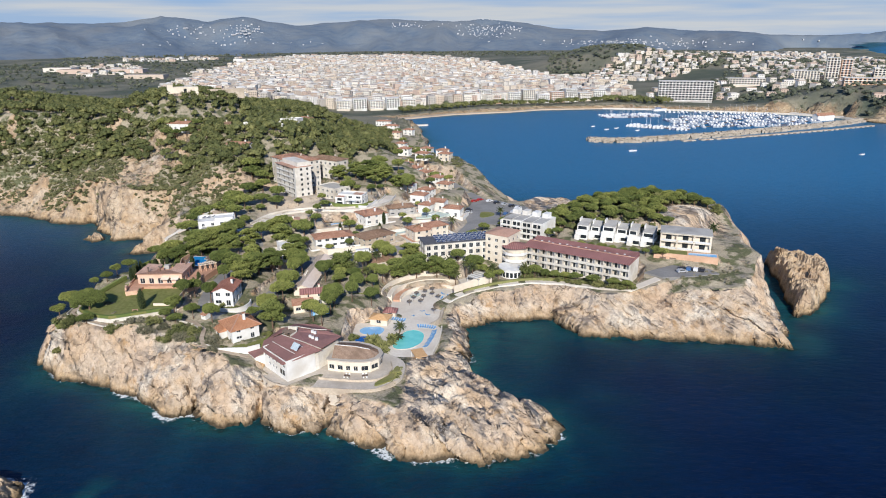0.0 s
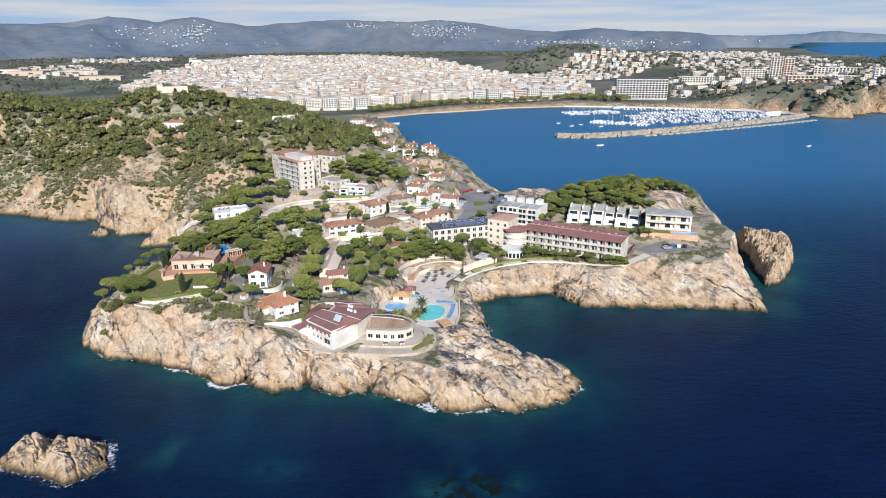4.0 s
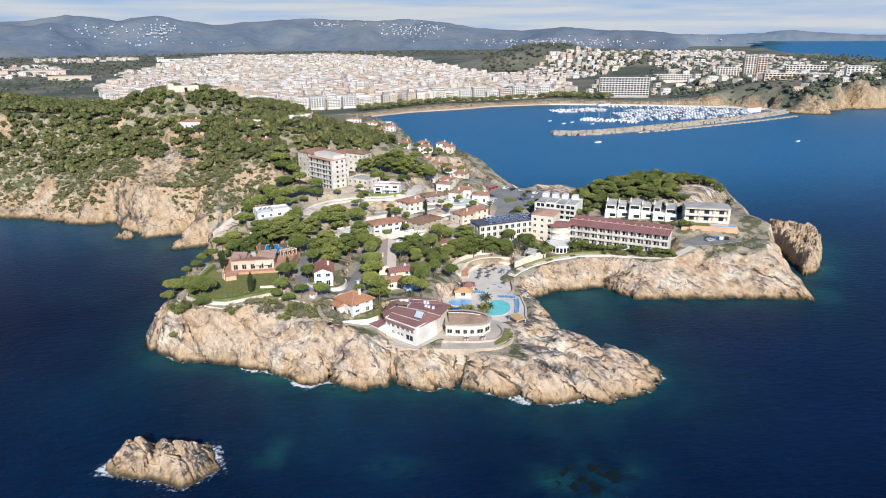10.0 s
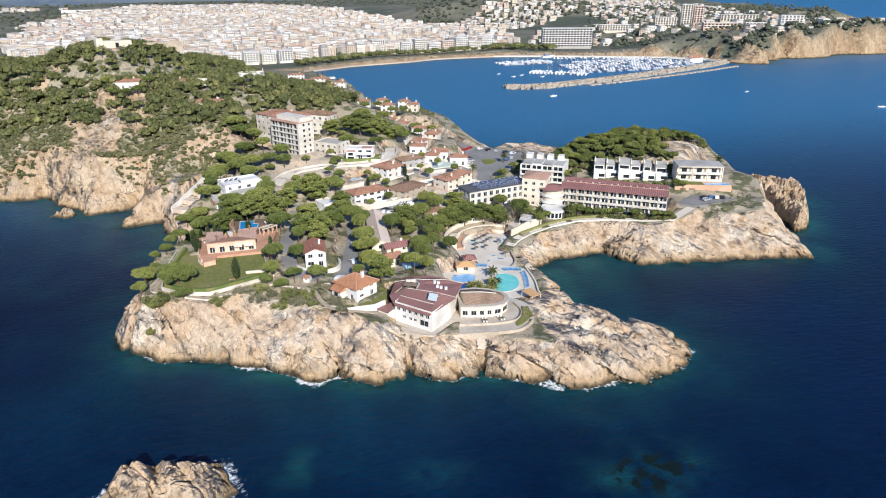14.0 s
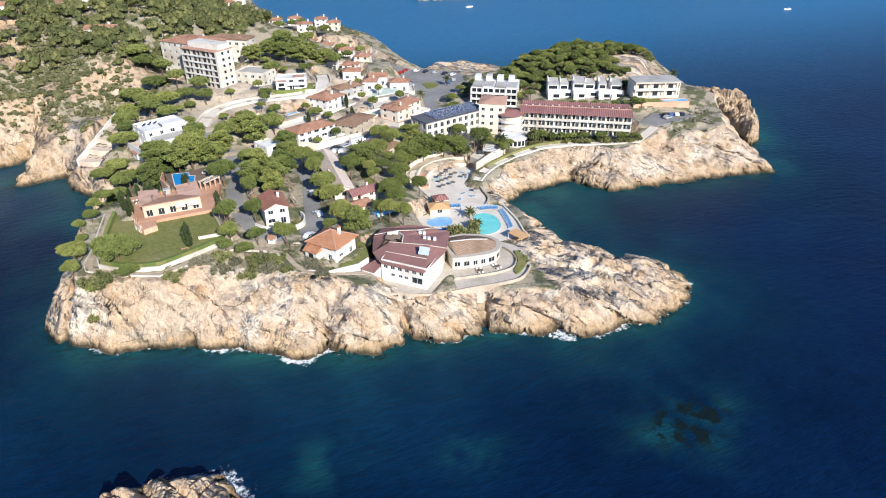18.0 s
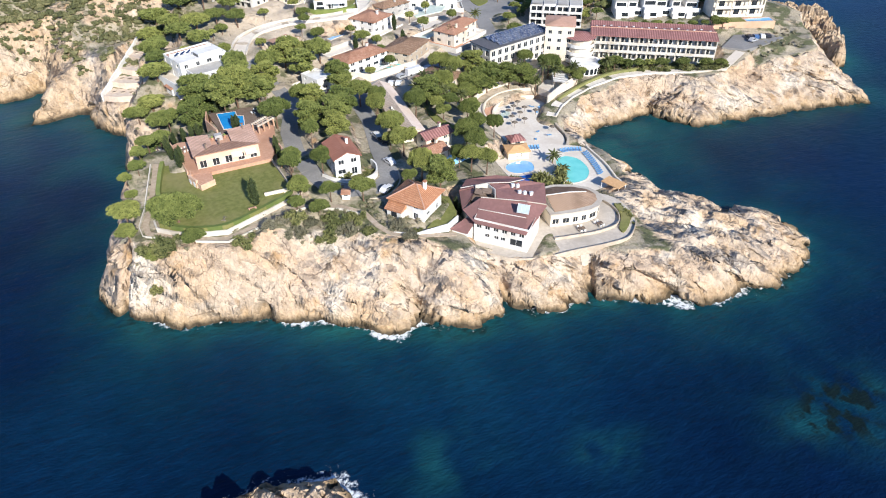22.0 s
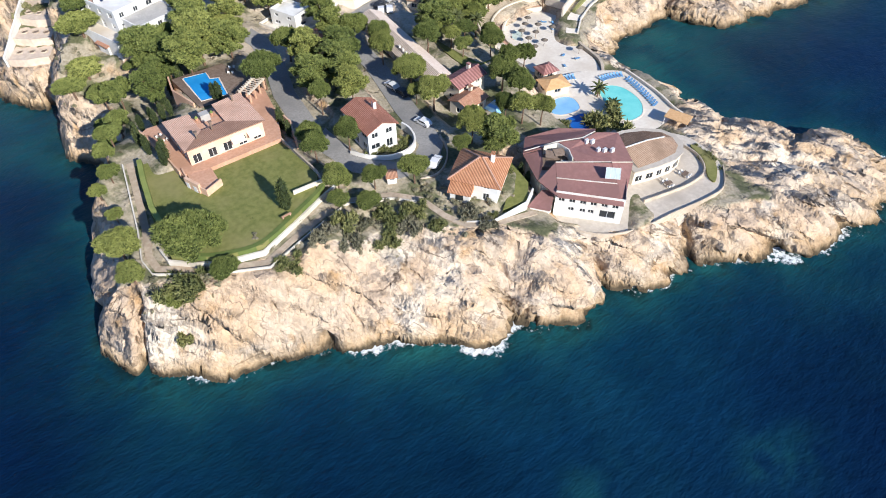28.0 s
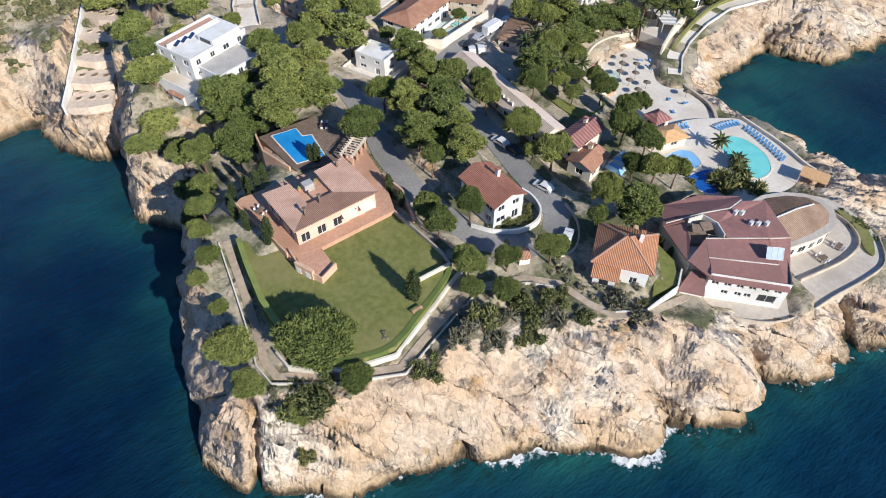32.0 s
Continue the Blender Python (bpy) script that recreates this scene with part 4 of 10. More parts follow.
def build_sea():
    xs = steps((-4900, -700, 200, 60), (-700, -170, 30, 5), (-170, 60, 1.0, 1.0), (60, 215, 1.8, 3.5), (215, 1200, 12, 40), (1200, 4900, 60, 200))
    ys = steps((-4900, -400, 300, 60), (-400, 95, 40, 6), (95, 250, 1.0, 1.3), (250, 460, 2.5, 5), (460, 1300, 12, 24), (1300, 4900, 50, 120))
    gx, gy = np.meshgrid(xs, ys)
    shape = gx.shape
    px, py = gx.ravel(), gy.ravel()
    off = shore(px, py)
    off = -off - smooth(900, 500, py) * smooth(-12, -2, off) * jointed(px, py, 0 * px)
    off = np.minimum(off, -signed(px, py, STACK))
    off = off.reshape(shape)
    patch = fbm(gx / 22, gy / 22, 3, 91)
    shoal = 0.8 * np.exp(-np.maximum(off, 0) / 5.0) + 0.30 * np.exp(-np.maximum(off + 14 * patch, 0) / 16.0)
    cove = np.exp(-(((gx - 16) / 24) ** 2 + ((gy - 222) / 20) ** 2))
    west = np.exp(-(((gx + 166) / 30) ** 2 + ((gy - 264) / 42) ** 2)) * smooth(-0.35, 0.4, patch)
    sunken = (np.exp(-(((gx + 89) / 9) ** 2 + ((gy - 134) / 7) ** 2)) + np.exp(-(((gx + 57) / 7) ** 2 + ((gy - 124) / 5) ** 2))) * smooth(-0.3, 0.4, fbm(gx / 5, gy / 5, 3, 33))
    reef = np.exp(-np.maximum(-signed(px, py, LEDGE).reshape(shape), 0) / 4.0) * smooth(-0.5, 0.4, fbm(gx / 6, gy / 6, 3, 8))
    shoal = np.clip(shoal + 0.45 * sunken + 0.75 * cove + 0.62 * west + 0.6 * reef + 0.22 * smooth(0.1, 0.6, fbm(gx / 30, gy / 18, 3, 14)) * smooth(45, 10, off), 0, 1)
    breaks = smooth(-0.05, 0.4, fbm(gx / 11, gy / 11, 2, 71)) * (0.35 + 0.65 * smooth(225, 195, gy))
    surf = (0.64 * np.exp(-np.maximum(off, 0) / 1.0) * (0.4 + 0.6 * smooth(215, 190, gy)) + 0.62 * breaks * np.exp(-np.maximum(off - 0.4, 0) / 2.2)) * smooth(460, 320, gy)
    surf = np.clip(surf + np.exp(-np.maximum(-signed(px, py, ISLET).reshape(shape) - 0.5, 0) / 2.6) * (0.58 + 0.4 * np.exp(-((gx + 135) ** 2 + (gy - 131) ** 2) / 30) + 0.4 * np.exp(-((gx + 106) ** 2 + (gy - 139) ** 2) / 40)), 0, 1)
    r = np.hypot(gx, gy)
    z = np.where(r > 2500, 104 * smooth(2500, 5200, r) * smooth(0, 600, gy), 0.0)
    deep_in = off < -12
    keep = ~(deep_in[:-1, :-1] & deep_in[1:, :-1] & deep_in[:-1, 1:] & deep_in[1:, 1:])
    # West water is darkened: greater depth, plus the cliff's shadow painted in.
    shelf = np.clip(0.85 * np.exp(-np.maximum(off + 10 * patch, 0) / 55.0) * smooth(520, 380, gy) * (1 - 0.9 * smooth(-130, -156, gx) * smooth(170, 200, gy)) * (1 - 0.6 * smooth(40, 75, gx)) * (1 - 0.6 * smooth(168, 128, gy) * smooth(-75, -25, gx)), 0, 1)
    shoal = shoal * (1 - 0.5 * smooth(-134, -150, gx) * smooth(180, 205, gy) * smooth(300, 260, gy))
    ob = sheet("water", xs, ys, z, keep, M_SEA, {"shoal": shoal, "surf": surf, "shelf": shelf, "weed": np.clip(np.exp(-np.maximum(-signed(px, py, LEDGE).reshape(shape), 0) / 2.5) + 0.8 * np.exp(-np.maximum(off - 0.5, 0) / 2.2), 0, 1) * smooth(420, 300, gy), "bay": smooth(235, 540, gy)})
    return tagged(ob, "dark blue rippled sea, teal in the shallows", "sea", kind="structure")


# ---- building blocks ----
class Geo:
    """Collects corners and faces for one mesh."""

    def __init__(self):
        self.v, self.f = [], []

    def add(self, pts, faces):
        k = len(self.v)
        self.v += [tuple(p) for p in pts]
        self.f += [tuple(i + k for i in f) for f in faces]
        return self

    def box(self, x0, x1, y0, y1, z0, z1):
        return self.add([(x0, y0, z0), (x1, y0, z0), (x1, y1, z0), (x0, y1, z0), (x0, y0, z1), (x1, y0, z1), (x1, y1, z1), (x0, y1, z1)],
                        [(3, 2, 1, 0), (4, 5, 6, 7), (0, 1, 5, 4), (1, 2, 6, 5), (2, 3, 7, 6), (3, 0, 4, 7)])

    def prism(self, poly, z0, z1):
        """An upright prism on a plan outline (counter-clockwise); z1 may be a list of heights."""
        n = len(poly)
        if sum(poly[i][0] * poly[(i + 1) % n][1] - poly[(i + 1) % n][0] * poly[i][1] for i in range(n)) < 0:
            poly = poly[::-1]
            z1 = z1[::-1] if isinstance(z1, list) else z1
        top = z1 if isinstance(z1, list) else [z1] * n
        pts = [(x, y, z0) for x, y in poly] + [(x, y, z) for (x, y), z in zip(poly, top)]
        return self.add(pts, [tuple(range(n))[::-1], tuple(range(n, 2 * n))] + [(i, (i + 1) % n, n + (i + 1) % n, n + i) for i in range(n)])

    def tube(self, a, b, r0, r1, n=7):
        a, b = Vector(a), Vector(b)
        q = (b - a).to_track_quat("Z", "Y").to_matrix()
        ring = [Vector((math.cos(6.28319 * i / n), math.sin(6.28319 * i / n), 0)) for i in range(n)]
        pts = [a + q @ (p * r0) for p in ring] + [b + q @ (p * r1) for p in ring]
        return self.add(pts, [tuple(range(n))[::-1], tuple(range(n, 2 * n))] + [(i, (i + 1) % n, n + (i + 1) % n, n + i) for i in range(n)])

    def strip(self, line, half0, half1, z0, z1):
        """A band along a plan line of (x, y) or (x, y, z), from half0 on its right to half1 on its left."""
        n = len(line)
        left, right = [], []
        for i, p in enumerate(line):
            a, b = Vector(line[max(i - 1, 0)][:2]), Vector(line[min(i + 1, n - 1)][:2])
            d = (b - a).normalized()
            s = Vector((-d.y, d.x))
            base = p[2] if len(p) > 2 else 0
            left.append((p[0] + s.x * half1, p[1] + s.y * half1, base))
            right.append((p[0] - s.x * half0, p[1] - s.y * half0, base))
        pts = [(x, y, z + z0) for x, y, z in right] + [(x, y, z + z0) for x, y, z in left] + [(x, y, z + z1) for x, y, z in right] + [(x, y, z + z1) for x, y, z in left]
        fs = []
        for i in range(n - 1):
            r0, l0, r1, l1 = i, n + i, 2 * n + i, 3 * n + i
            fs += [(r1, r1 + 1, l1 + 1, l1), (l0, l0 + 1, r0 + 1, r0), (r0, r0 + 1, r1 + 1, r1), (l1, l1 + 1, l0 + 1, l0)]
        fs += [(0, 2 * n, 3 * n, n), (n - 1, 2 * n - 1, 4 * n - 1, 3 * n - 1)]
        return self.add(pts, fs)

    def weld(self):
        """Joins corners that fall together."""
        seen, at, pts = {}, [], []
        for p in self.v:
            key = tuple(round(c, 3) for c in p)
            if key not in seen:
                seen[key] = len(pts)
                pts.append(p)
            at.append(seen[key])
        self.v, self.f = pts, [tuple(at[i] for i in f) for f in self.f]
        return self

    def mesh(self, name, material, smooth_faces=False):
        me = bpy.data.meshes.new(name)
        me.from_pydata(self.v, [], self.f)
        me.materials.append(material)
        if smooth_faces:
            me.polygons.foreach_set("use_smooth", np.ones(len(self.f), bool))
        return me


def part(name, geo, material, parent=None, label="", smooth_faces=False):
    """Links a Geo or a ready mesh as one object under its thing."""
    ob = new(name, geo.mesh(name, material, smooth_faces) if isinstance(geo, Geo) else geo)
    ob.parent = parent
    if label:
        ob["label"] = label
    return ob


def thing(name, label, category, x=0, y=0, z=0, turn=0, group="", kind=""):
    ob = new(name)
    ob.matrix_basis = pose(x, y, z, 0, 0, turn)
    return tagged(ob, label, category, group, kind)


def plan(a, b, depth):
    """Centre, turn and width of a footprint whose front runs from a to b, with its depth to the left."""
    (ax, ay), (bx, by) = a, b
    w = math.hypot(bx - ax, by - ay)
    ux, uy = (bx - ax) / w, (by - ay) / w
    return (ax + bx) / 2 - uy * depth / 2, (ay + by) / 2 + ux * depth / 2, math.degrees(math.atan2(uy, ux)), w


def facade(geo, u0, u1, z0, z1, holes, place, deep=0.25):
    """A wall face in its own plane with openings that go in by deep; place(u, z, back) gives the corner."""
    us, zs = sorted({u0, u1, *[h[0] for h in holes], *[h[1] for h in holes]}), sorted({z0, z1, *[h[2] for h in holes], *[h[3] for h in holes]})
    for a, b in zip(us, us[1:]):
        for c, d in zip(zs, zs[1:]):
            if not any(h[0] <= a and b <= h[1] and h[2] <= c and d <= h[3] for h in holes):
                geo.add([place(a, c, 0), place(b, c, 0), place(b, d, 0), place(a, d, 0)], [(0, 1, 2, 3)])
    for a, b, c, d in holes:
        p = [place(a, c, 0), place(b, c, 0), place(b, d, 0), place(a, d, 0), place(a, c, deep), place(b, c, deep), place(b, d, deep), place(a, d, deep)]
        geo.add(p, [(0, 4, 5, 1), (1, 5, 6, 2), (2, 6, 7, 3), (3, 7, 4, 0)])


def sides(w, d):
    """Front, right, back and left of a box: name, length and the placing of (u, z, back)."""
    return [("front", w, lambda u, z, k: (u - w / 2, -d / 2 + k, z)), ("right", d, lambda u, z, k: (w / 2 - k, u - d / 2, z)),
            ("back", w, lambda u, z, k: (w / 2 - u, d / 2 - k, z)), ("left", d, lambda u, z, k: (-w / 2 + k, d / 2 - u, z))]


def window_part(parent, place, hole, shutter=None, frame_mat=None):
    a, b, c, d = hole
    g = Geo()
    q = lambda u, z, k: place(u, z, k)
    fr = 0.09
    for u0, u1, z0, z1 in ((a, b, c, c + fr), (a, b, d - fr, d), (a, a + fr, c + fr, d - fr), (b - fr, b, c + fr, d - fr), ((a + b) / 2 - fr / 2, (a + b) / 2 + fr / 2, c + fr, d - fr)):
        p = [q(u0, z0, 0.12), q(u1, z0, 0.12), q(u1, z1, 0.12), q(u0, z1, 0.12), q(u0, z0, 0.24), q(u1, z0, 0.24), q(u1, z1, 0.24), q(u0, z1, 0.24)]
        g.add(p, [(0, 1, 2, 3), (0, 4, 5, 1), (1, 5, 6, 2), (2, 6, 7, 3), (3, 7, 4, 0)])
    win = part("window", g, frame_mat or M_METAL, parent)
    part("pane", Geo().add([q(a, c, 0.2), q(b, c, 0.2), q(b, d, 0.2), q(a, d, 0.2)], [(0, 1, 2, 3)]), M_GLASS, win)
    return win


def hip_roof(w, d, z, rise, over=0.5, thick=0.18):
    """A hipped roof with eaves, over a box."""
    W, D = w / 2 + over, d / 2 + over
    if W >= D:
        r = [(-(W - D) - 0.01, 0, z + rise), (W - D + 0.01, 0, z + rise)]
        f = [(0, 1, 5, 4), (1, 2, 5), (2, 3, 4, 5), (3, 0, 4)]
    else:
        r = [(0, -(D - W) - 0.01, z + rise), (0, D - W + 0.01, z + rise)]
        f = [(0, 1, 4), (1, 2, 5, 4), (2, 3, 5), (3, 0, 4, 5)]
    g = Geo().add([(-W, -D, z), (W, -D, z), (W, D, z), (-W, D, z), *r], f)
    return g.box(-W, W, -D, D, z - thick, z - 0.004)


def gable_roof(w, d, z, rise, over=0.5, thick=0.2, along="x"):
    W, D = w / 2 + over, d / 2 + over
    if along == "x":
        prof = [(-D, z), (0, z + rise), (D, z), (D, z - thick), (0, z + rise - thick), (-D, z - thick)]
        a, b = [(-W, y, h) for y, h in prof], [(W, y, h) for y, h in prof]
    else:
        prof = [(W, z), (0, z + rise), (-W, z), (-W, z - thick), (0, z + rise - thick), (W, z - thick)]
        a, b = [(x, -D, h) for x, h in prof], [(x, D, h) for x, h in prof]
    return Geo().add(a + b, [(0, 1, 7, 6), (1, 2, 8, 7), (2, 3, 9, 8), (3, 4, 10, 9), (4, 5, 11, 10), (5, 0, 6, 11), (0, 5, 4, 1), (1, 4, 3, 2), (6, 7, 10, 11), (7, 8, 9, 10)])


def house(name, label, category, a, b, depth, base, eave, roof="hip", rise=1.8, wall=None, tiles=None, storeys=2, windows="frlb", win_w=1.3, pitch=3.4, skirt=3.0, group="", pad=1.5,
          parapet=0.5, chimney=True, doors=True, along="x", over=0.5):
    """A plain building: walls with true openings, windows, roof, chimney."""
    cx, cy, turn, w = plan(a, b, depth)
    PADS.append((cx, cy, base, w / 2 + pad, depth / 2 + pad, turn, 3.5))
    ob = thing(name, label, category, cx, cy, base, turn, group)
    wall, tiles = wall or M_WHITE, tiles or M_TILE
    g = Geo()
    h = eave - base
    fl = h / storeys
    wins = []
    for side, length, place in sides(w, depth):
        holes = []
        if side[0] in windows:
            n = max(1, int(length // pitch))
            for s in range(storeys):
                for i in range(n):
                    u = length * (i + 0.5) / n
                    ww = win_w * (1.0 if (i + s) % 3 else 1.35)
                    lo = s * fl + (0.1 if doors and s == 0 and i % 3 == 1 else 0.9)
                    holes.append((u - ww / 2, u + ww / 2, lo, s * fl + min(fl - 0.35, 2.25)))
        facade(g, 0, length, 0, h, holes, place)
        facade(g, 0, length, -skirt, 0, [], place)
        wins += [(place, q) for q in holes]
    if roof == "gable":
        if along == "x":
            for x in (-w / 2, w / 2):
                g.add([(x, -depth / 2, h), (x, depth / 2, h), (x, 0, h + rise * depth / (depth + 2 * over) - 0.05)], [(0, 1, 2)])
        else:
            for y in (-depth / 2, depth / 2):
                g.add([(-w / 2, y, h), (w / 2, y, h), (0, y, h + rise * w / (w + 2 * over) - 0.05)], [(0, 1, 2)])
    part("wall", g.weld(), wall, ob)
    for place, q in wins:
        window_part(ob, place, q)
    if roof == "hip":
        part("roof", hip_roof(w, depth, h, rise, over), tiles, ob)
    elif roof == "gable":
        part("roof", gable_roof(w, depth, h, rise, over, along=along), tiles, ob)
    else:
        part("roof", Geo().box(-w / 2 + 0.3, w / 2 - 0.3, -depth / 2 + 0.3, depth / 2 - 0.3, h - 0.3, h + 0.02), tiles, ob)
        pr = Geo()
        for x0, x1, y0, y1 in ((-w / 2 - 0.05, w / 2 + 0.05, -depth / 2 - 0.05, -depth / 2 + 0.3), (-w / 2 - 0.05, w / 2 + 0.05, depth / 2 - 0.3, depth / 2 + 0.05),
                               (-w / 2 - 0.05, -w / 2 + 0.3, -depth / 2 + 0.3, depth / 2 - 0.3), (w / 2 - 0.3, w / 2 + 0.05, -depth / 2 + 0.3, depth / 2 - 0.3)):
            pr.box(x0, x1, y0, y1, h - 0.25, h + parapet)
        part("parapet", pr, wall, ob)
    if chimney and roof != "flat":
        ch = part("chimney", Geo().box(w * 0.2, w * 0.2 + 0.7, 0.3, 1.1, h, h + rise + 1.0), wall, ob)
        part("chimney_cap", Geo().box(w * 0.2 - 0.12, w * 0.2 + 0.82, 0.18, 1.22, h + rise + 1.004, h + rise + 1.16), tiles if roof != "flat" else wall, ch)
    return ob


def slab(name, label, category, poly, bottom, top, material, kind="structure"):
    return tagged(part(name, Geo().prism(poly, bottom, top), material), label, category, kind=kind)


def pool(label, poly, top, material, rim=0.35):
    """A swimming pool let into its deck: a coping and the water."""
    n = len(poly)
    cx, cy = sum(p[0] for p in poly) / n, sum(p[1] for p in poly) / n
    ob = thing("swimming_pool", label, "pool", cx, cy, top)
    loc = [(x - cx, y - cy) for x, y in poly]
    part("water", Geo().prism(loc, -0.6, 0.03), material, ob)
    part("coping", Geo().strip(loc + [loc[0], loc[1]], 0.3, 0.02, -0.3, 0.09), M_PAVE, ob, "pale stone coping")
    return ob


def wall_line(name, label, line, width, bottom, top, material, kind="structure", category="wall"):
    return tagged(part(name, Geo().strip(line, width / 2, width / 2, bottom, top), material), label, category, kind=kind)


def road(name, label, line, half, material=None):
    ROADS.append((line, half))
    pts = []
    for (ax, ay, az_), (bx, by, bz) in zip(line, line[1:]):
        n = max(1, int(math.hypot(bx - ax, by - ay) / 2.5))
        pts += [(ax + (bx - ax) * i / n, ay + (by - ay) * i / n, az_ + (bz - az_) * i / n) for i in range(n)]
    pts.append(line[-1])
    return tagged(part(name, Geo().strip(pts, half, half, -0.5, 0.14), material or M_ASPHALT), label, "road", kind="structure")


# ---- buildings of the peninsula ----
def villa():
    """Salmon house round a courtyard, open to the north."""
    ob = thing("villa", "salmon rendered single-storey villa round a courtyard with low pink tiled roofs", "villa", -108.3, 236.2, 20.0, 2.0)
    PADS.append((-107, 236, 20.0, 12, 9, 2, 3.0))
    w, d, h = 16.6, 11.6, 3.4
    for name, x0, x1, y0, y1 in (("south_wing", -w / 2, w / 2, -d / 2, -0.8), ("west_wing", -w / 2, -3.3, -0.8, d / 2), ("east_wing", 2.4, w / 2, -0.8, d / 2)):
        g = Geo()
        lw, ld = x1 - x0, y1 - y0
        mx, my = (x0 + x1) / 2, (y0 + y1) / 2
        wins = []
        for side, length, place in sides(lw, ld):
            pl = lambda u, z, k, place=place: (place(u, z, k)[0] + mx, place(u, z, k)[1] + my, place(u, z, k)[2])
            n = max(1, int(length // 3.2))
            holes = [(length * (i + 0.5) / n - 0.9, length * (i + 0.5) / n + 0.9, 0.15, 2.3) for i in range(n)]
            if name == "south_wing" and side == "back" or name != "south_wing" and side == "front":
                holes = []
            facade(g, 0, length, 0, h, holes, pl)
            facade(g, 0, length, -2, 0, [], pl)
            wins += [(pl, q) for q in holes]
        wing = part("wall", g.weld(), M_PEACH, ob)
        for pl, q in wins:
            window_part(wing, pl, q)
    o = 0.55
    W0, W1, S0, N1 = -w / 2 - o, w / 2 + o, -d / 2 - o, d / 2 + o
    up, dn = h + 0.85, h + 0.2

    def plane(pts, mat_, what):
        k = len(pts)
        part("roof", Geo().add(pts + [(x, y, z - 0.22) for x, y, z in pts], [tuple(range(k)), tuple(range(k, 2 * k))[::-1]] + [(i, k + i, k + (i + 1) % k, (i + 1) % k) for i in range(k)]), mat_, ob, what)
    plane([(W0, S0, up), (W1, S0, up), (2.2, -0.6, dn), (-3.1, -0.6, dn)], M_VILLADARK, "brownish tiles")
    plane([(W0, S0, up), (-3.11, -0.6, dn), (-3.11, N1, dn), (W0, N1, h + 0.7)], M_VILLAROOF, "pale pink tiles")
    plane([(2.21, -0.6, dn), (W1, S0, up), (W1, N1, h + 0.9), (2.21, N1, h + 0.5)], M_VILLAROOF, "pale pink tiles")
    for x0, x1, y0, y1, z1 in ((-w / 2, w / 2, -d / 2, -d / 2 + 0.3, up - 0.24), (-w / 2, -w / 2 + 0.3, -d / 2 + 0.3, d / 2, h + 0.5), (w / 2 - 0.3, w / 2, -d / 2 + 0.3, d / 2, h + 0.65)):
        part("upper_wall", Geo().box(x0, x1, y0, y1, h, z1), M_PEACH, ob)
    for u in (-2.2, 1.2):
        tub = part("courtyard_pot", Geo().tube((u, 4.4, 2.7), (u, 4.4, 3.4), 0.25, 0.38, 10), M_TERRACOTTA, ob)
        part("pot_plant", Geo().tube((u, 4.4, 3.4), (u, 4.4, 3.9), 0.4, 0.1, 7), M_HEDGE, tub)
    part("courtyard_shelter", Geo().box(-1.6, 0.4, 3.0, 4.6, 2.7, 4.3), M_GREYWALL, ob, "grey covered grill")
    part("courtyard", Geo().box(-3.3, 2.4, -0.8, d / 2 - 0.2, -0.4, 2.7), M_TERRACOTTA, ob, "terracotta paving")
    for x, y in ((-5.0, -3.4), (-1.2, -1.9), (6.4, 4.6)):
        c = part("chimney", Geo().box(x - 0.2, x + 0.2, y - 0.2, y + 0.2, h, h + 2.2), M_DECK, ob)
        part("chimney_cap", Geo().box(x - 0.36, x + 0.36, y - 0.36, y + 0.36, h + 2.2, h + 2.36), M_DECK, c)
    for x in (2.2, 5.9):
        part("awning", Geo().add([(x - 1.45, -d / 2, 2.9), (x + 1.45, -d / 2, 2.9), (x + 1.45, -d / 2 - 1.7, 2.2), (x - 1.45, -d / 2 - 1.7, 2.2),
                                  (x - 1.45, -d / 2, 2.84), (x + 1.45, -d / 2, 2.84), (x + 1.45, -d / 2 - 1.7, 2.14), (x - 1.45, -d / 2 - 1.7, 2.14)],
                                 [(3, 2, 1, 0), (4, 5, 6, 7), (2, 3, 7, 6), (1, 2, 6, 5), (3, 0, 4, 7)]), M_CREAM, ob, "pale cream canvas awning")
    return ob


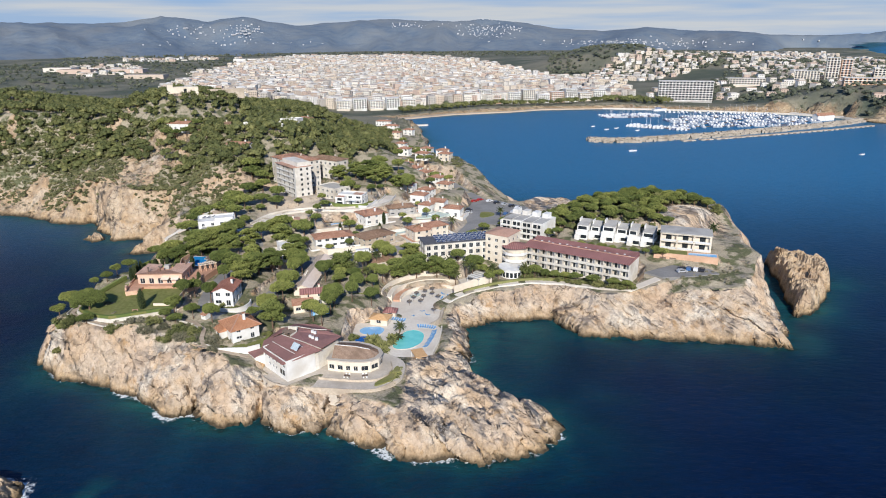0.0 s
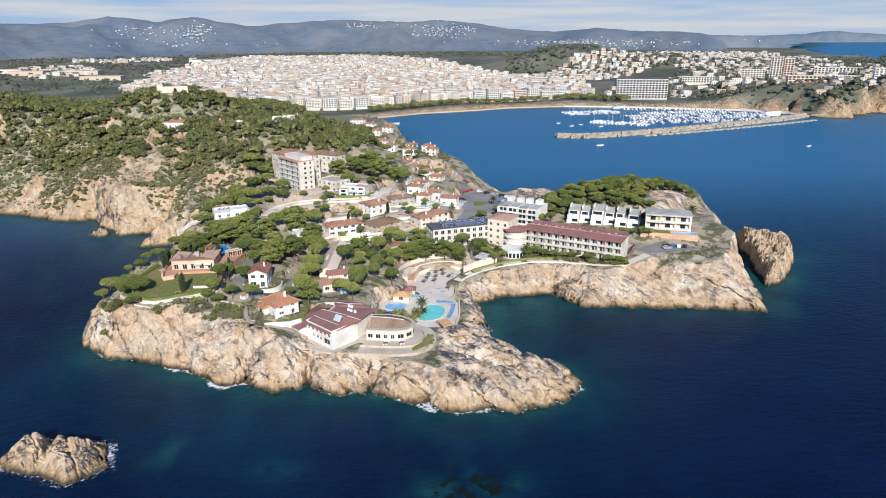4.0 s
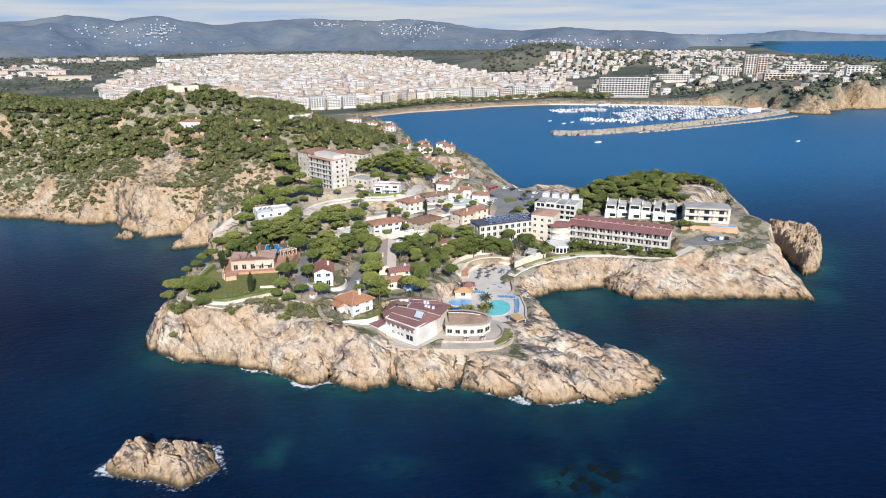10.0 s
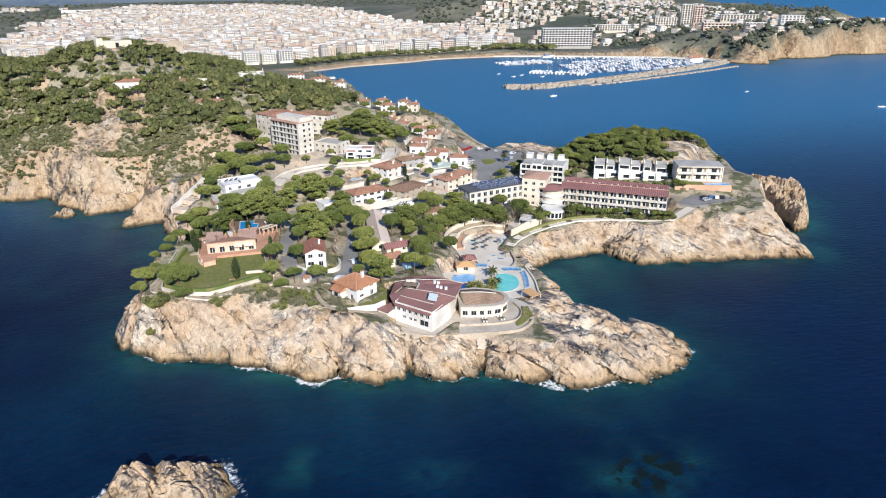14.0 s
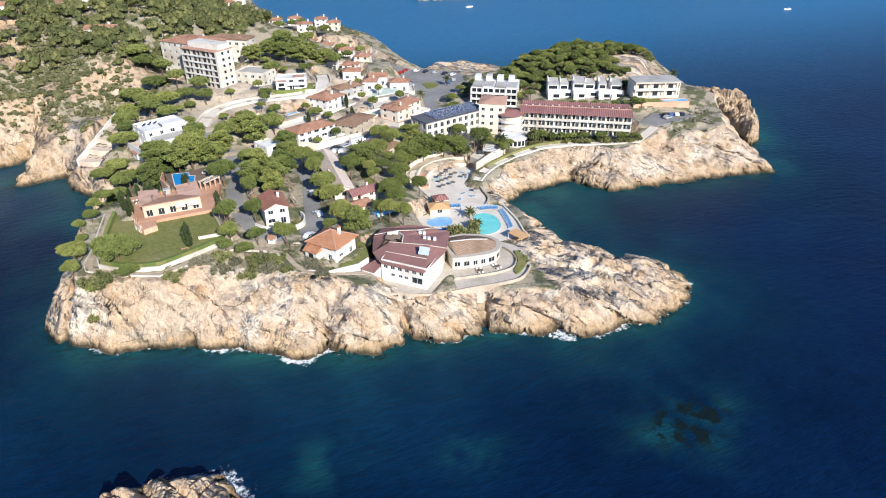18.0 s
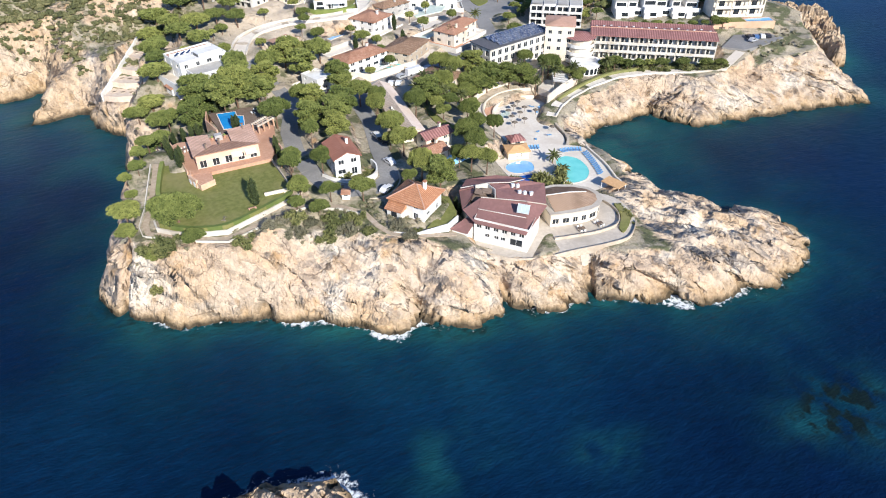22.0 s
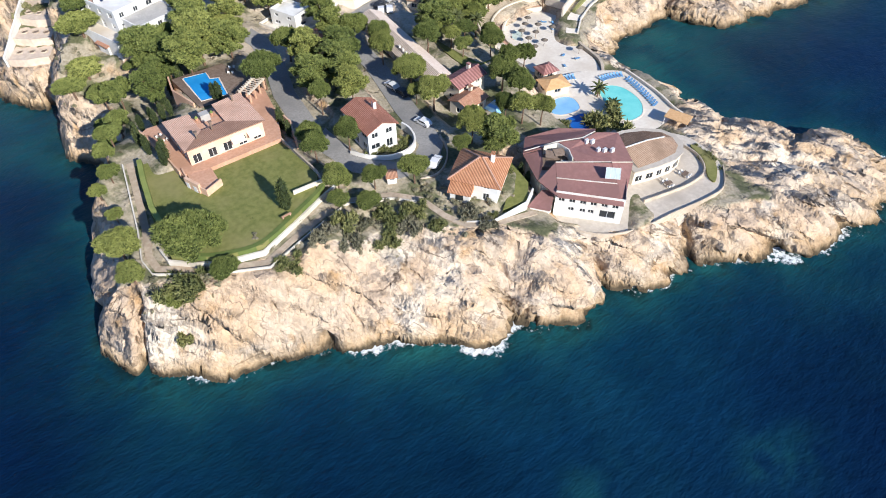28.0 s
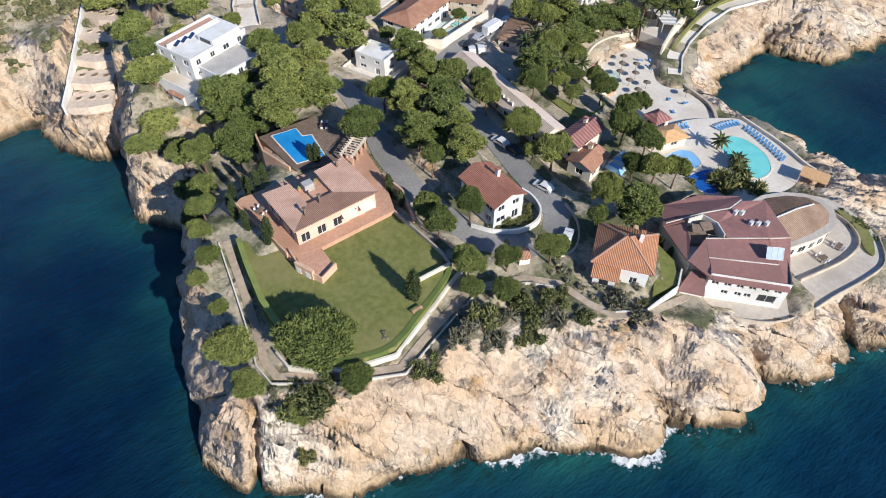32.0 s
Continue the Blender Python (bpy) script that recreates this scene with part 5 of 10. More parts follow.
def hotel():
    """Long three-storey hotel wing with balcony bays and a maroon roof."""
    a, b, depth, base = (35.2, 270.0), (74.2, 244.5), 13.0, 12.3
    cx, cy, turn, w = plan(a, b, depth)
    PADS.append((cx, cy, base, w / 2 + 3, depth / 2 + 4, turn, 4))
    ob = thing("hotel_wing", "cream three-storey hotel wing with rows of balconies and a maroon roof", "hotel", cx, cy, base, turn)
    fl, h = 3.15, 9.6
    y0 = -depth / 2
    part("body", Geo().box(-w / 2, w / 2, y0 + 1.9, depth / 2, -3, h), M_LIME, ob)
    n = 13
    bay = w / n
    for i in range(n + 1):
        x = -w / 2 + i * bay
        part("fin_wall", Geo().box(x - 0.14, x + 0.14, y0, y0 + 1.9, -2, h), M_LIME, ob)
    for s in range(3):
        part("floor_slab", Geo().box(-w / 2, w / 2, y0 + 0.05, y0 + 1.897, s * fl - 0.2, s * fl), M_WHITE, ob)
        for i in range(n):
            x0, x1 = -w / 2 + i * bay + 0.16, -w / 2 + (i + 1) * bay - 0.16
            bal = part("balcony", Geo().box(x0, x1, y0 - 0.06, y0 + 0.08, s * fl + 0.004, s * fl + 0.95), M_LIME, ob)
            part("door_frame", Geo().box(x0 + 0.55, x1 - 0.55, y0 + 1.84, y0 + 1.896, s * fl + 0.01, s * fl + 2.25), M_LIME, bal)
            part("pane", Geo().box(x0 + 0.65, (x0 + x1) / 2 - 0.05, y0 + 1.80, y0 + 1.835, s * fl + 0.08, s * fl + 2.15), M_GLASS, bal)
            # White panel added as wall in the other half, lightening the bay.
            part("wall_panel", Geo().box((x0 + x1) / 2 + 0.05, x1 - 0.65, y0 + 1.80, y0 + 1.835, s * fl + 0.08, s * fl + 2.15), M_WHITE, bal, "pale wall panel beside the pane")
    part("roof", Geo().add([(-w / 2 - 0.4, y0 - 0.6, h), (w / 2 + 0.4, y0 - 0.6, h), (w / 2 + 0.4, y0 + 6.0, h + 1.0), (-w / 2 - 0.4, y0 + 6.0, h + 1.0),
                            (-w / 2 - 0.4, depth / 2 + 0.4, h + 0.2), (w / 2 + 0.4, depth / 2 + 0.4, h + 0.2), (-w / 2 - 0.4, y0 - 0.6, h - 0.3), (w / 2 + 0.4, y0 - 0.6, h - 0.3)],
                           [(0, 1, 2, 3), (3, 2, 5, 4), (6, 7, 1, 0), (7, 5, 2, 1), (0, 3, 4, 6), (4, 5, 7, 6)]), M_MAROON, ob)
    for i in range(16):
        x = -w / 2 + 2 + i * (w - 4) / 15
        part("roof_vent", Geo().box(x - 0.35, x + 0.35, y0 + 6.2 + 1.3 * (i % 3), y0 + 6.8 + 1.3 * (i % 3), h + 0.3, h + 1.3 - 0.15 * (i % 3)), M_METAL, ob)
    part("roof_ridge", Geo().box(-w / 2 - 0.3, w / 2 + 0.3, y0 + 5.9, y0 + 6.1, h + 0.95, h + 1.25), M_PINKROOF, ob, "pale pink ridge wall")
    part("upper_roof", Geo().add([(-w / 2, y0 + 9.6, h + 0.5), (w / 2, y0 + 9.6, h + 0.5), (w / 2, depth / 2 + 0.3, h + 1.3), (-w / 2, depth / 2 + 0.3, h + 1.3), (-w / 2, y0 + 9.6, h + 0.1), (w / 2, y0 + 9.6, h + 0.1), (w / 2, depth / 2 + 0.3, h + 0.1), (-w / 2, depth / 2 + 0.3, h + 0.1)],
                                 [(0, 1, 2, 3), (7, 6, 5, 4), (0, 4, 5, 1), (1, 5, 6, 2), (2, 6, 7, 3), (3, 7, 4, 0)]), M_MAROON, ob)
    # the taller block at its west end
    bl = thing("hotel_tower", "tall beige corner block of the hotel with a flat tiled roof", "hotel", 26.5, 279.0, base, turn)
    PADS.append((26, 279, base, 9, 8, turn, 4))
    g = Geo()
    wins = []
    for side, length, place in sides(11.0, 12.0):
        holes = [(length * (i + 0.5) / 3 - 0.7, length * (i + 0.5) / 3 + 0.7, s * 3.1 + 0.8, s * 3.1 + 2.2) for i in range(3) for s in range(4)]
        facade(g, 0, length, 0, 13.4, holes, place)
        facade(g, 0, length, -3, 0, [], place)
        wins += [(place, q) for q in holes]
    part("wall", g.weld(), M_CREAM, bl)
    for place, q in wins:
        window_part(bl, place, q)
    part("roof", hip_roof(11, 12, 13.4, 1.2, 0.4), M_PINKROOF, bl)
    # the round stair and terrace
    rd = thing("hotel_rotunda", "round white hotel stair with curved balconies and a maroon cap", "hotel", 31.5, 271.8, base, 0)
    ring = lambda r: [(r * math.cos(6.28319 * i / 20), r * math.sin(6.28319 * i / 20)) for i in range(20)]
    part("core", Geo().prism(ring(4.4), -3, 9.0), M_CREAM, rd)
    for s in range(3):
        part("floor_slab", Geo().prism(ring(5.6), s * 3.0 - 0.25, s * 3.0), M_WHITE, rd)
        g = Geo()
        g.strip([(x, y, 0) for x, y in ring(5.6)] + [(*ring(5.6)[0], 0), (*ring(5.6)[1], 0)], 0.0, 0.15, s * 3.0, s * 3.0 + 1.0)
        part("balustrade", g, M_WHITE, rd)
    part("roof", Geo().add([(*p, 9.0) for p in ring(6.0)] + [(0, 0, 10.4)], [(i, (i + 1) % 20, 20) for i in range(20)] + [tuple(range(20))[::-1]]), M_MAROON, rd)
    dn = thing("dining_pavilion", "low white round dining pavilion with arched windows and a flat roof", "pavilion", 29.5, 263.8, 10.6, 0)
    PADS.append((29.5, 263.8, 10.6, 7, 6, 0, 3))
    part("wall", Geo().prism(ring(5.6), -2, 3.6), M_WHITE, dn)
    part("roof", Geo().prism(ring(6.0), 3.6, 3.95), M_WHITE, dn)
    for i in range(10, 20):
        t = 6.28319 * (i + 0.5) / 20
        w_ = part("window", Geo().box(-0.6, 0.6, -0.04, 0.04, 0.5, 2.7), M_GLASS, dn)
        w_.matrix_basis = pose(5.6 * math.cos(t), 5.6 * math.sin(t), 0, 0, 0, math.degrees(t) + 90)
    return ob


def tower():
    """Six-storey apartment block with balconies, and the tiled building behind it."""
    a, b, depth, base = (-93.2, 356.6), (-80.6, 340.4), 11.0, 26.5
    cx, cy, turn, w = plan(a, b, depth)
    PADS.append((cx, cy, base + 0.5, w / 2 + 3, depth / 2 + 3, turn, 5))
    ob = thing("apartment_tower", "beige six-storey apartment block with white balconies", "apartment block", cx, cy, base, turn)
    y0, fl, n, ns = -depth / 2, 2.75, 7, 6
    h = fl * ns
    g = Geo().box(-w / 2, w / 2, y0 + 1.4, depth / 2, -4, h)
    part("body", g, M_LIME, ob)
    part("penthouse", Geo().box(-w / 2 + 1.5, w / 2 - 0.5, y0 + 3.2, depth / 2 - 0.5, h + 0.3, h + 2.6), M_LIME, ob)
    part("roof", Geo().box(-w / 2 - 0.4, w / 2 + 0.3, y0 - 0.3, depth / 2 + 0.3, h + 0.004, h + 0.28), M_PINKROOF, ob)
    bay = w / n
    for i in range(n + 1):
        part("fin_wall", Geo().box(-w / 2 + i * bay - 0.08, -w / 2 + i * bay + 0.08, y0 + (0.0 if i % 2 == 0 else 0.5), y0 + 1.4, -2, h), M_GREYWALL, ob)
    for s in range(ns):
        part("floor_slab", Geo().box(-w / 2, w / 2, y0 + 0.03, y0 + 1.397, s * fl - 0.15, s * fl), M_WHITE, ob)
        for i in range(n):
            x0, x1 = -w / 2 + i * bay + 0.14, -w / 2 + (i + 1) * bay - 0.14
            bal = part("balcony", Geo().box(x0, x1, y0 - 0.05, y0 + 0.06, s * fl + 0.05, s * fl + 0.62), M_WHITE, ob)
            part("pane", Geo().box(x0 + 0.12, x1 - 0.12, y0 + 1.35, y0 + 1.396, s * fl + 0.05, s * fl + 2.35), M_GLASS, bal)
    for s in range(ns):
        part("window", Geo().box(w / 2 - 0.01, w / 2 + 0.06, -1.0, 0.2, s * fl + 0.9, s * fl + 2.1), M_GLASS, ob)
        part("window", Geo().box(w / 2 - 0.01, w / 2 + 0.06, 2.6, 3.6, s * fl + 0.9, s * fl + 2.1), M_GLASS, ob)
    house("apartment_block", "cream apartment block with a shallow terracotta roof", "apartment block", (-101, 378), (-84, 357), 17, 28.0, 43.0, "hip", 2.2, M_LIME, M_TILE, 5, skirt=6, win_w=1.2)
    house("apartment_block", "low cream wing with a brown tiled roof", "apartment block", (-80, 384), (-62, 372), 10, 30.0, 41.0, "hip", 1.6, M_LIME, M_TILE_OLD, 3, skirt=6)
    return ob


def clubhouse():
    """White two-storey clubhouse with fanned maroon roofs."""
    base = 10.6
    ob = thing("clubhouse", "white clubhouse with fanned maroon sheet roofs and a roof terrace", "clubhouse", 0, 0, 0, 0)
    cx, cy, turn, w = plan((-57.2, 184.2), (-47.6, 174.0), 10.0)
    PADS.append((cx, cy, base - 1.2, w / 2 + 1, 6, turn, 3))
    PADS.append((-48, 194, base, 7, 6, 0, 4))
    m = pose(cx, cy, base, 0, 0, turn)
    g = Geo()
    wins = []
    for side, length, place in sides(w, 10.0):
        pl = lambda u, z, k, place=place: tuple(m @ Vector(place(u, z, k)))
        holes = []
        if side == "front":
            holes = [(u - 0.65, u + 0.65, 3.1, 4.2) for u in (1.3, 3.5, 5.7, 7.9, 10.1, 12.3)] + [(u - 0.6, u + 0.6, 0.9, 1.9) for u in (3.5, 5.9, 7.6)] + [(9.4, 12.6, 0.2, 2.2)]
        facade(g, 0, length, 0, 6.0, holes, pl)
        facade(g, 0, length, -4, 0, [], pl)
        wins += [(pl, q) for q in holes]
    part("wall", g.weld(), M_WHITE, ob, "white two-storey front")
    for pl, q in wins:
        window_part(ob, pl, q)
    rim = [(-55.4, 186.6), (-52.4, 183.6), (-45.4, 177.0), (-39.0, 181.6), (-33.6, 190.4), (-37.5, 193.5), (-43.4, 198.9), (-50.9, 201.7), (-54.9, 197.4), (-58.0, 188.7)]
    part("hall_wall", Geo().prism([(-47 + (x + 47) * 0.94, 188.4 + (y - 188.4) * 0.94) for x, y in rim], 8.0, 15.3), M_LIME, ob)

    # fanned roof sheets in stepped planes
    def plane(pts, lift=0.25):
        n = len(pts)
        return Geo().add([(x, y, z) for x, y, z in pts] + [(x, y, z - lift) for x, y, z in pts], [tuple(range(n)), tuple(range(n, 2 * n))[::-1]] + [(i, n + i, n + (i + 1) % n, (i + 1) % n) for i in range(n)])
    for pts in ([(-57.6, 183.2, 15.8), (-48.6, 173.5, 15.8), (-43.2, 183.0, 18.0), (-52.5, 190.0, 17.8)], [(-48.55, 173.6, 15.8), (-38.2, 181.2, 16.8), (-43.15, 182.95, 18.0)], [(-57.6, 183.3, 15.8), (-52.55, 190.0, 17.8), (-58.2, 188.8, 16.4)],
                [(-49.2, 187.7, 18.1), (-43.2, 183.2, 18.3), (-38.3, 181.4, 17.2), (-33.4, 190.4, 17.0), (-38.4, 192.6, 17.9), (-42.8, 192.1, 18.3), (-47.9, 194.4, 18.3), (-47.6, 191.2, 18.3)],
                [(-55.0, 197.6, 16.3), (-51.6, 195.5, 17.5), (-48.3, 194.7, 18.5), (-42.8, 192.4, 18.6), (-38.4, 193.0, 18.1), (-37.3, 193.7, 17.7), (-43.4, 199.1, 17.2), (-50.9, 201.9, 16.2)],
                [(-58.2, 188.9, 16.2), (-54.6, 191.6, 17.1), (-51.7, 195.2, 17.3), (-55.1, 197.4, 16.2)], [(-57.8, 187.7, 14.5), (-55.8, 185.8, 14.5), (-59.8, 182.6, 13.5), (-62.8, 186.3, 13.5)]):
        part("roof", plane(pts), M_CLUBROOF, ob)
    part("wing_wall", Geo().prism([(-58.0, 187.3), (-56.2, 185.6), (-59.7, 183.0), (-62.3, 186.1)], 9.0, 13.3), M_WHITE, ob)
    for ln in ([(-54.7, 197.5, 17.0), (-48.4, 194.6, 18.5), (-42.8, 192.3, 18.6), (-38.4, 192.8, 18.1)], [(-52.5, 190.0, 17.9), (-43.2, 183.1, 18.25)], [(-54.9, 186.9, 16.9), (-45.9, 178.3, 16.95)], [(-43.0, 183.0, 18.1), (-38.4, 181.3, 17.1)]):
        part("ridge_flashing", Geo().strip(ln, 0.08, 0.08, -0.1, 0.07), M_LIME, ob)
    patio = [(-51.8, 195.2), (-48.2, 194.3), (-47.7, 191.0), (-49.2, 187.9), (-52.4, 190.2), (-54.4, 191.8)]
    part("roof_terrace", Geo().prism(patio, 15.2, 16.3), M_DECK, ob, "sunken brown roof terrace")
    part("terrace_wall", Geo().strip([(-51.6, 195.0), (-48.4, 194.2), (-47.9, 191.1), (-49.3, 188.3)], 0.12, 0.12, 16.3, 18.5), M_LIME, ob)
    for k in range(2):
        sh = part("terrace_awning", Geo().box(-1.3, 1.3, -1.0, 1.0, -0.05, 0.05), M_DECK, ob)
        sh.matrix_basis = pose(-51.6 + 1.9 * k, 192.4 - 0.4 * k, 17.9, 12, 8, -38 + 20 * k)
    for x, y in ((-42.8, 191.0), (-41.8, 190.2), (-42.8, 187.4), (-41.8, 186.5), (-40.4, 185.6)):
        part("roof_unit", Geo().box(x - 0.45, x + 0.45, y - 0.3, y + 0.3, 17.9, 18.9), M_METAL, ob)
    p = part("solar_collector", Geo().box(-1.5, 1.5, -1.1, 1.1, -0.06, 0.06), M_COLLECTOR, ob, "pale reflecting solar collector on a tilted frame")
    p.matrix_basis = pose(-45.9, 179.9, 18.6, 48, 0, -42)
    fr = Geo()
    for u in (-1.52, -0.52, 0.48, 1.48):
        fr.box(u, u + 0.05, -1.14, 1.14, 0.064, 0.1)
    for v in (-1.16, 1.11):
        fr.box(-1.52, 1.53, v, v + 0.05, 0.104, 0.14)
    part("panel_frame", fr, M_METAL, p)
    for u in (-1.2, 1.2):
        part("strut", Geo().box(u - 0.05, u + 0.05, 0.85, 0.95, -1.7, -0.064), M_METAL, p)
    return ob


def round_restaurant():
    ob = thing("restaurant", "cream restaurant with a curved glazed front and oval tiled roof", "restaurant", -29.0, 185.5, 9.6, 0)
    PADS.append((-29, 185.5, 9.6, 9, 7, -8, 3))
    arc = [(-36.6, 181.2), (-31.2, 179.8), (-26.4, 179.2), (-23.2, 179.8), (-20.6, 182.2), (-19.9, 185.4), (-21.0, 188.2), (-24.4, 191.2), (-28.6, 193.0), (-34.8, 193.2)]
    loc = lambda pts, k=1.0: [(k * (x + 29), k * (y - 185.5)) for x, y in pts]
    part("wall", Geo().prism(loc(arc), -3, 3.7), M_CREAM, ob)
    part("flat_roof", Geo().prism(loc(arc, 1.05), 3.7, 4.05), M_TERRACE, ob)
    south = [(-35.3, 181.6), (-29.5, 180.6), (-24.6, 180.5), (-22.0, 182.0), (-20.8, 184.6)]
    north = [(-20.8, 184.7), (-21.4, 187.4), (-24.4, 190.2), (-28.6, 192.2), (-34.4, 192.6)]
    for pts, mat_, what in ((south, M_OLDROSE, "faded terracotta tiles"), (north, M_TILE_OLD, "brown weathered tiles")):
        rim = [(x, y, 4.1) for x, y in loc(pts)]
        top = [(-6.0, 1.3, 6.1), (0.6, 0.4, 5.9), (5.4, -0.5, 5.3)]
        if pts is north:
            part("roof", Geo().add(rim + top, [(0, 1, 7), (1, 2, 7), (2, 6, 7), (2, 3, 6), (3, 5, 6), (3, 4, 5)]), mat_, ob, what)
        else:
            part("roof", Geo().add(rim + top, [(0, 1, 5), (1, 6, 5), (1, 2, 6), (2, 3, 6), (3, 7, 6), (3, 4, 7)]), mat_, ob, what)
    part("gable_wall", Geo().add([(-6.3, -3.9, 4.05), (-5.4, 7.1, 4.05), (-6.0, 1.3, 6.05)], [(0, 2, 1)]), M_LIME, ob)
    part("ridge_flashing", Geo().strip([(-6.0, 1.3, 6.1), (0.6, 0.4, 5.9), (5.4, -0.5, 5.3)], 0.13, 0.13, -0.05, 0.12), M_WHITE, ob)
    for (ax, ay), (bx, by) in zip(loc(arc)[:6], loc(arc)[1:7]):
        ln = math.hypot(bx - ax, by - ay)
        n = 2 if ln > 4 else 1
        for i in range(n):
            q = part("window", Geo().box(-ln / 2 / n + 0.6, ln / 2 / n - 0.6, -0.05, 0.05, 0.9, 2.3), M_GLASS, ob)
            f_ = (i + 0.5) / n
            q.matrix_basis = pose(ax + (bx - ax) * f_, ay + (by - ay) * f_, 0, 0, 0, math.degrees(math.atan2(by - ay, bx - ax)))
            part("frame", Geo().box(-0.04, 0.04, -0.08, -0.052, 0.9, 2.3), M_METAL, q)
    return ob


def apartments():
    """White stepped holiday flats by the isthmus, and the cubic white villas below the wooded knoll."""
    cx, cy, turn, w = plan((27.5, 304.0), (45.5, 292.0), 17)
    for i in range(4):
        u = -w / 2 + (i + 0.5) * w / 4
        c, s = math.cos(radians(turn)), math.sin(radians(turn))
        x, y = cx + c * u, cy + s * u
        PADS.append((x, y, 16.2, 4, 10, turn, 4))
        ob = thing("terraced_flats", "white three-storey flats with grey roof terraces and dark balcony openings", "flats", x, y, 16.2, turn, "flats by the isthmus")
        hw = w / 8 - 0.12
        part("body", Geo().box(-hw, hw, -6.8, 8.5, -3, 8.2 + 0.4 * (i % 2)), M_WHITE, ob)
        for k in range(3):
            part("floor_slab", Geo().box(-hw, hw, -8.5, -6.804, k * 2.8 - 0.18, k * 2.8), M_WHITE, ob)
            bal = part("balcony", Geo().box(-hw, hw, -8.6, -8.45, k * 2.8 + 0.004, k * 2.8 + 0.9), M_WHITE, ob)
            for u0, u1 in ((-hw + 0.5, -0.25), (0.25, hw - 0.5)):
                part("pane", Geo().box(u0, u1, -6.85, -6.806, k * 2.8 + 0.05, k * 2.8 + 2.1), M_GLASS, bal)
        for x0 in (-hw - 0.1, hw - 0.1):
            part("fin_wall", Geo().box(x0, x0 + 0.2, -8.5, -6.804, -2, 8.2), M_WHITE, ob)
        part("roof_terrace", Geo().box(-hw + 0.3, hw - 0.3, -6.4, 3.5, 8.6, 8.64), M_GRAVEL, ob)
        part("stair_hut", Geo().box(-hw + 0.2, hw - 2.2, 3.6, 8.2, 8.2, 10.8), M_WHITE, ob)
    cx, cy, turn, w = plan((61.5, 290.8), (93.5, 275.0), 11)
    for i in range(6):
        u = -w / 2 + (i + 0.5) * w / 6
        c, s = math.cos(radians(turn)), math.sin(radians(turn))
        x, y = cx + c * u - s * (1.2 * (i % 2)), cy + s * u + c * (1.2 * (i % 2))
        PADS.append((x, y, 18.6, 4, 7, turn, 3))
        ob = thing("white_cube_villa", "white cubic villa with stepped terraces and dark grey roofs", "villa", x, y, 18.6, turn, "cubic villas below the knoll")
        hw = w / 12 - 0.15
        f0, f1, f2 = ((0.0, 0.55, 0.3), (1.4, 0.2, -0.4), (0.5, 0.7, 0.9), (2.0, 0.4, -0.2), (0.8, 0.1, 0.5), (0.2, 0.6, 0.0))[i]
        part("lower_storey", Geo().box(-hw, hw, -5.5 + f0, 5.5, -3, 3.0 + f2), M_WHITE, ob)
        part("side_storey", Geo().box(-hw, -hw + 2.3, -6.9 + f0, -5.504 + f0, -3, 1.6 + f1), M_WHITE, ob, "white lower side room")
        u1 = hw * (0.2 + f1)
        part("upper_storey", Geo().box(-hw, u1, -2.6 + f0, 5.4, 3.0 + f2, 5.9 + f2), M_WHITE, ob)
        part("roof", Geo().add([(-hw + 0.1, -2.9 + f0, 5.95 + f2), (u1 + 0.2, -2.9 + f0, 5.95 + f2), (u1 + 0.2, 5.4, 7.1 + f2), (-hw + 0.1, 5.4, 7.1 + f2), (-hw + 0.1, -2.9 + f0, 5.75 + f2), (u1 + 0.2, -2.9 + f0, 5.75 + f2), (u1 + 0.2, 5.4, 5.85 + f2), (-hw + 0.1, 5.4, 5.85 + f2)],
                               [(0, 1, 2, 3), (7, 6, 5, 4), (0, 4, 5, 1), (1, 5, 6, 2), (2, 6, 7, 3), (3, 7, 4, 0)]), M_GRAVEL, ob, "grey sloping roof")
        part("chimney_wall", Geo().box(-hw + 0.004, -hw + 0.5, 1.0, 5.0, 6.2 + f2, 8.0 + f2), M_WHITE, ob)
        part("terrace_wall", Geo().box(-hw, hw, -5.5 + f0, -5.3 + f0, 3.0 + f2, 3.9 + f2), M_WHITE, ob)
        part("terrace_floor", Geo().box(u1 + 0.004, hw - 0.1, -5.2 + f0, 5.3, 3.004 + f2, 3.06 + f2), M_GRAVEL, ob)
        for u0, u2 in ((-hw + 2.5, -hw + 3.9), (0.9, hw - 0.4)):
            part("window", Geo().box(min(u0, u2 - 0.8), u2, -5.56 + f0, -5.504 + f0, 0.7, 2.2), M_GLASS, ob)
        part("window", Geo().box(-hw + 0.5, u1 - 0.5, -2.66 + f0, -2.604 + f0, 3.7 + f2, 5.2 + f2), M_GLASS, ob)


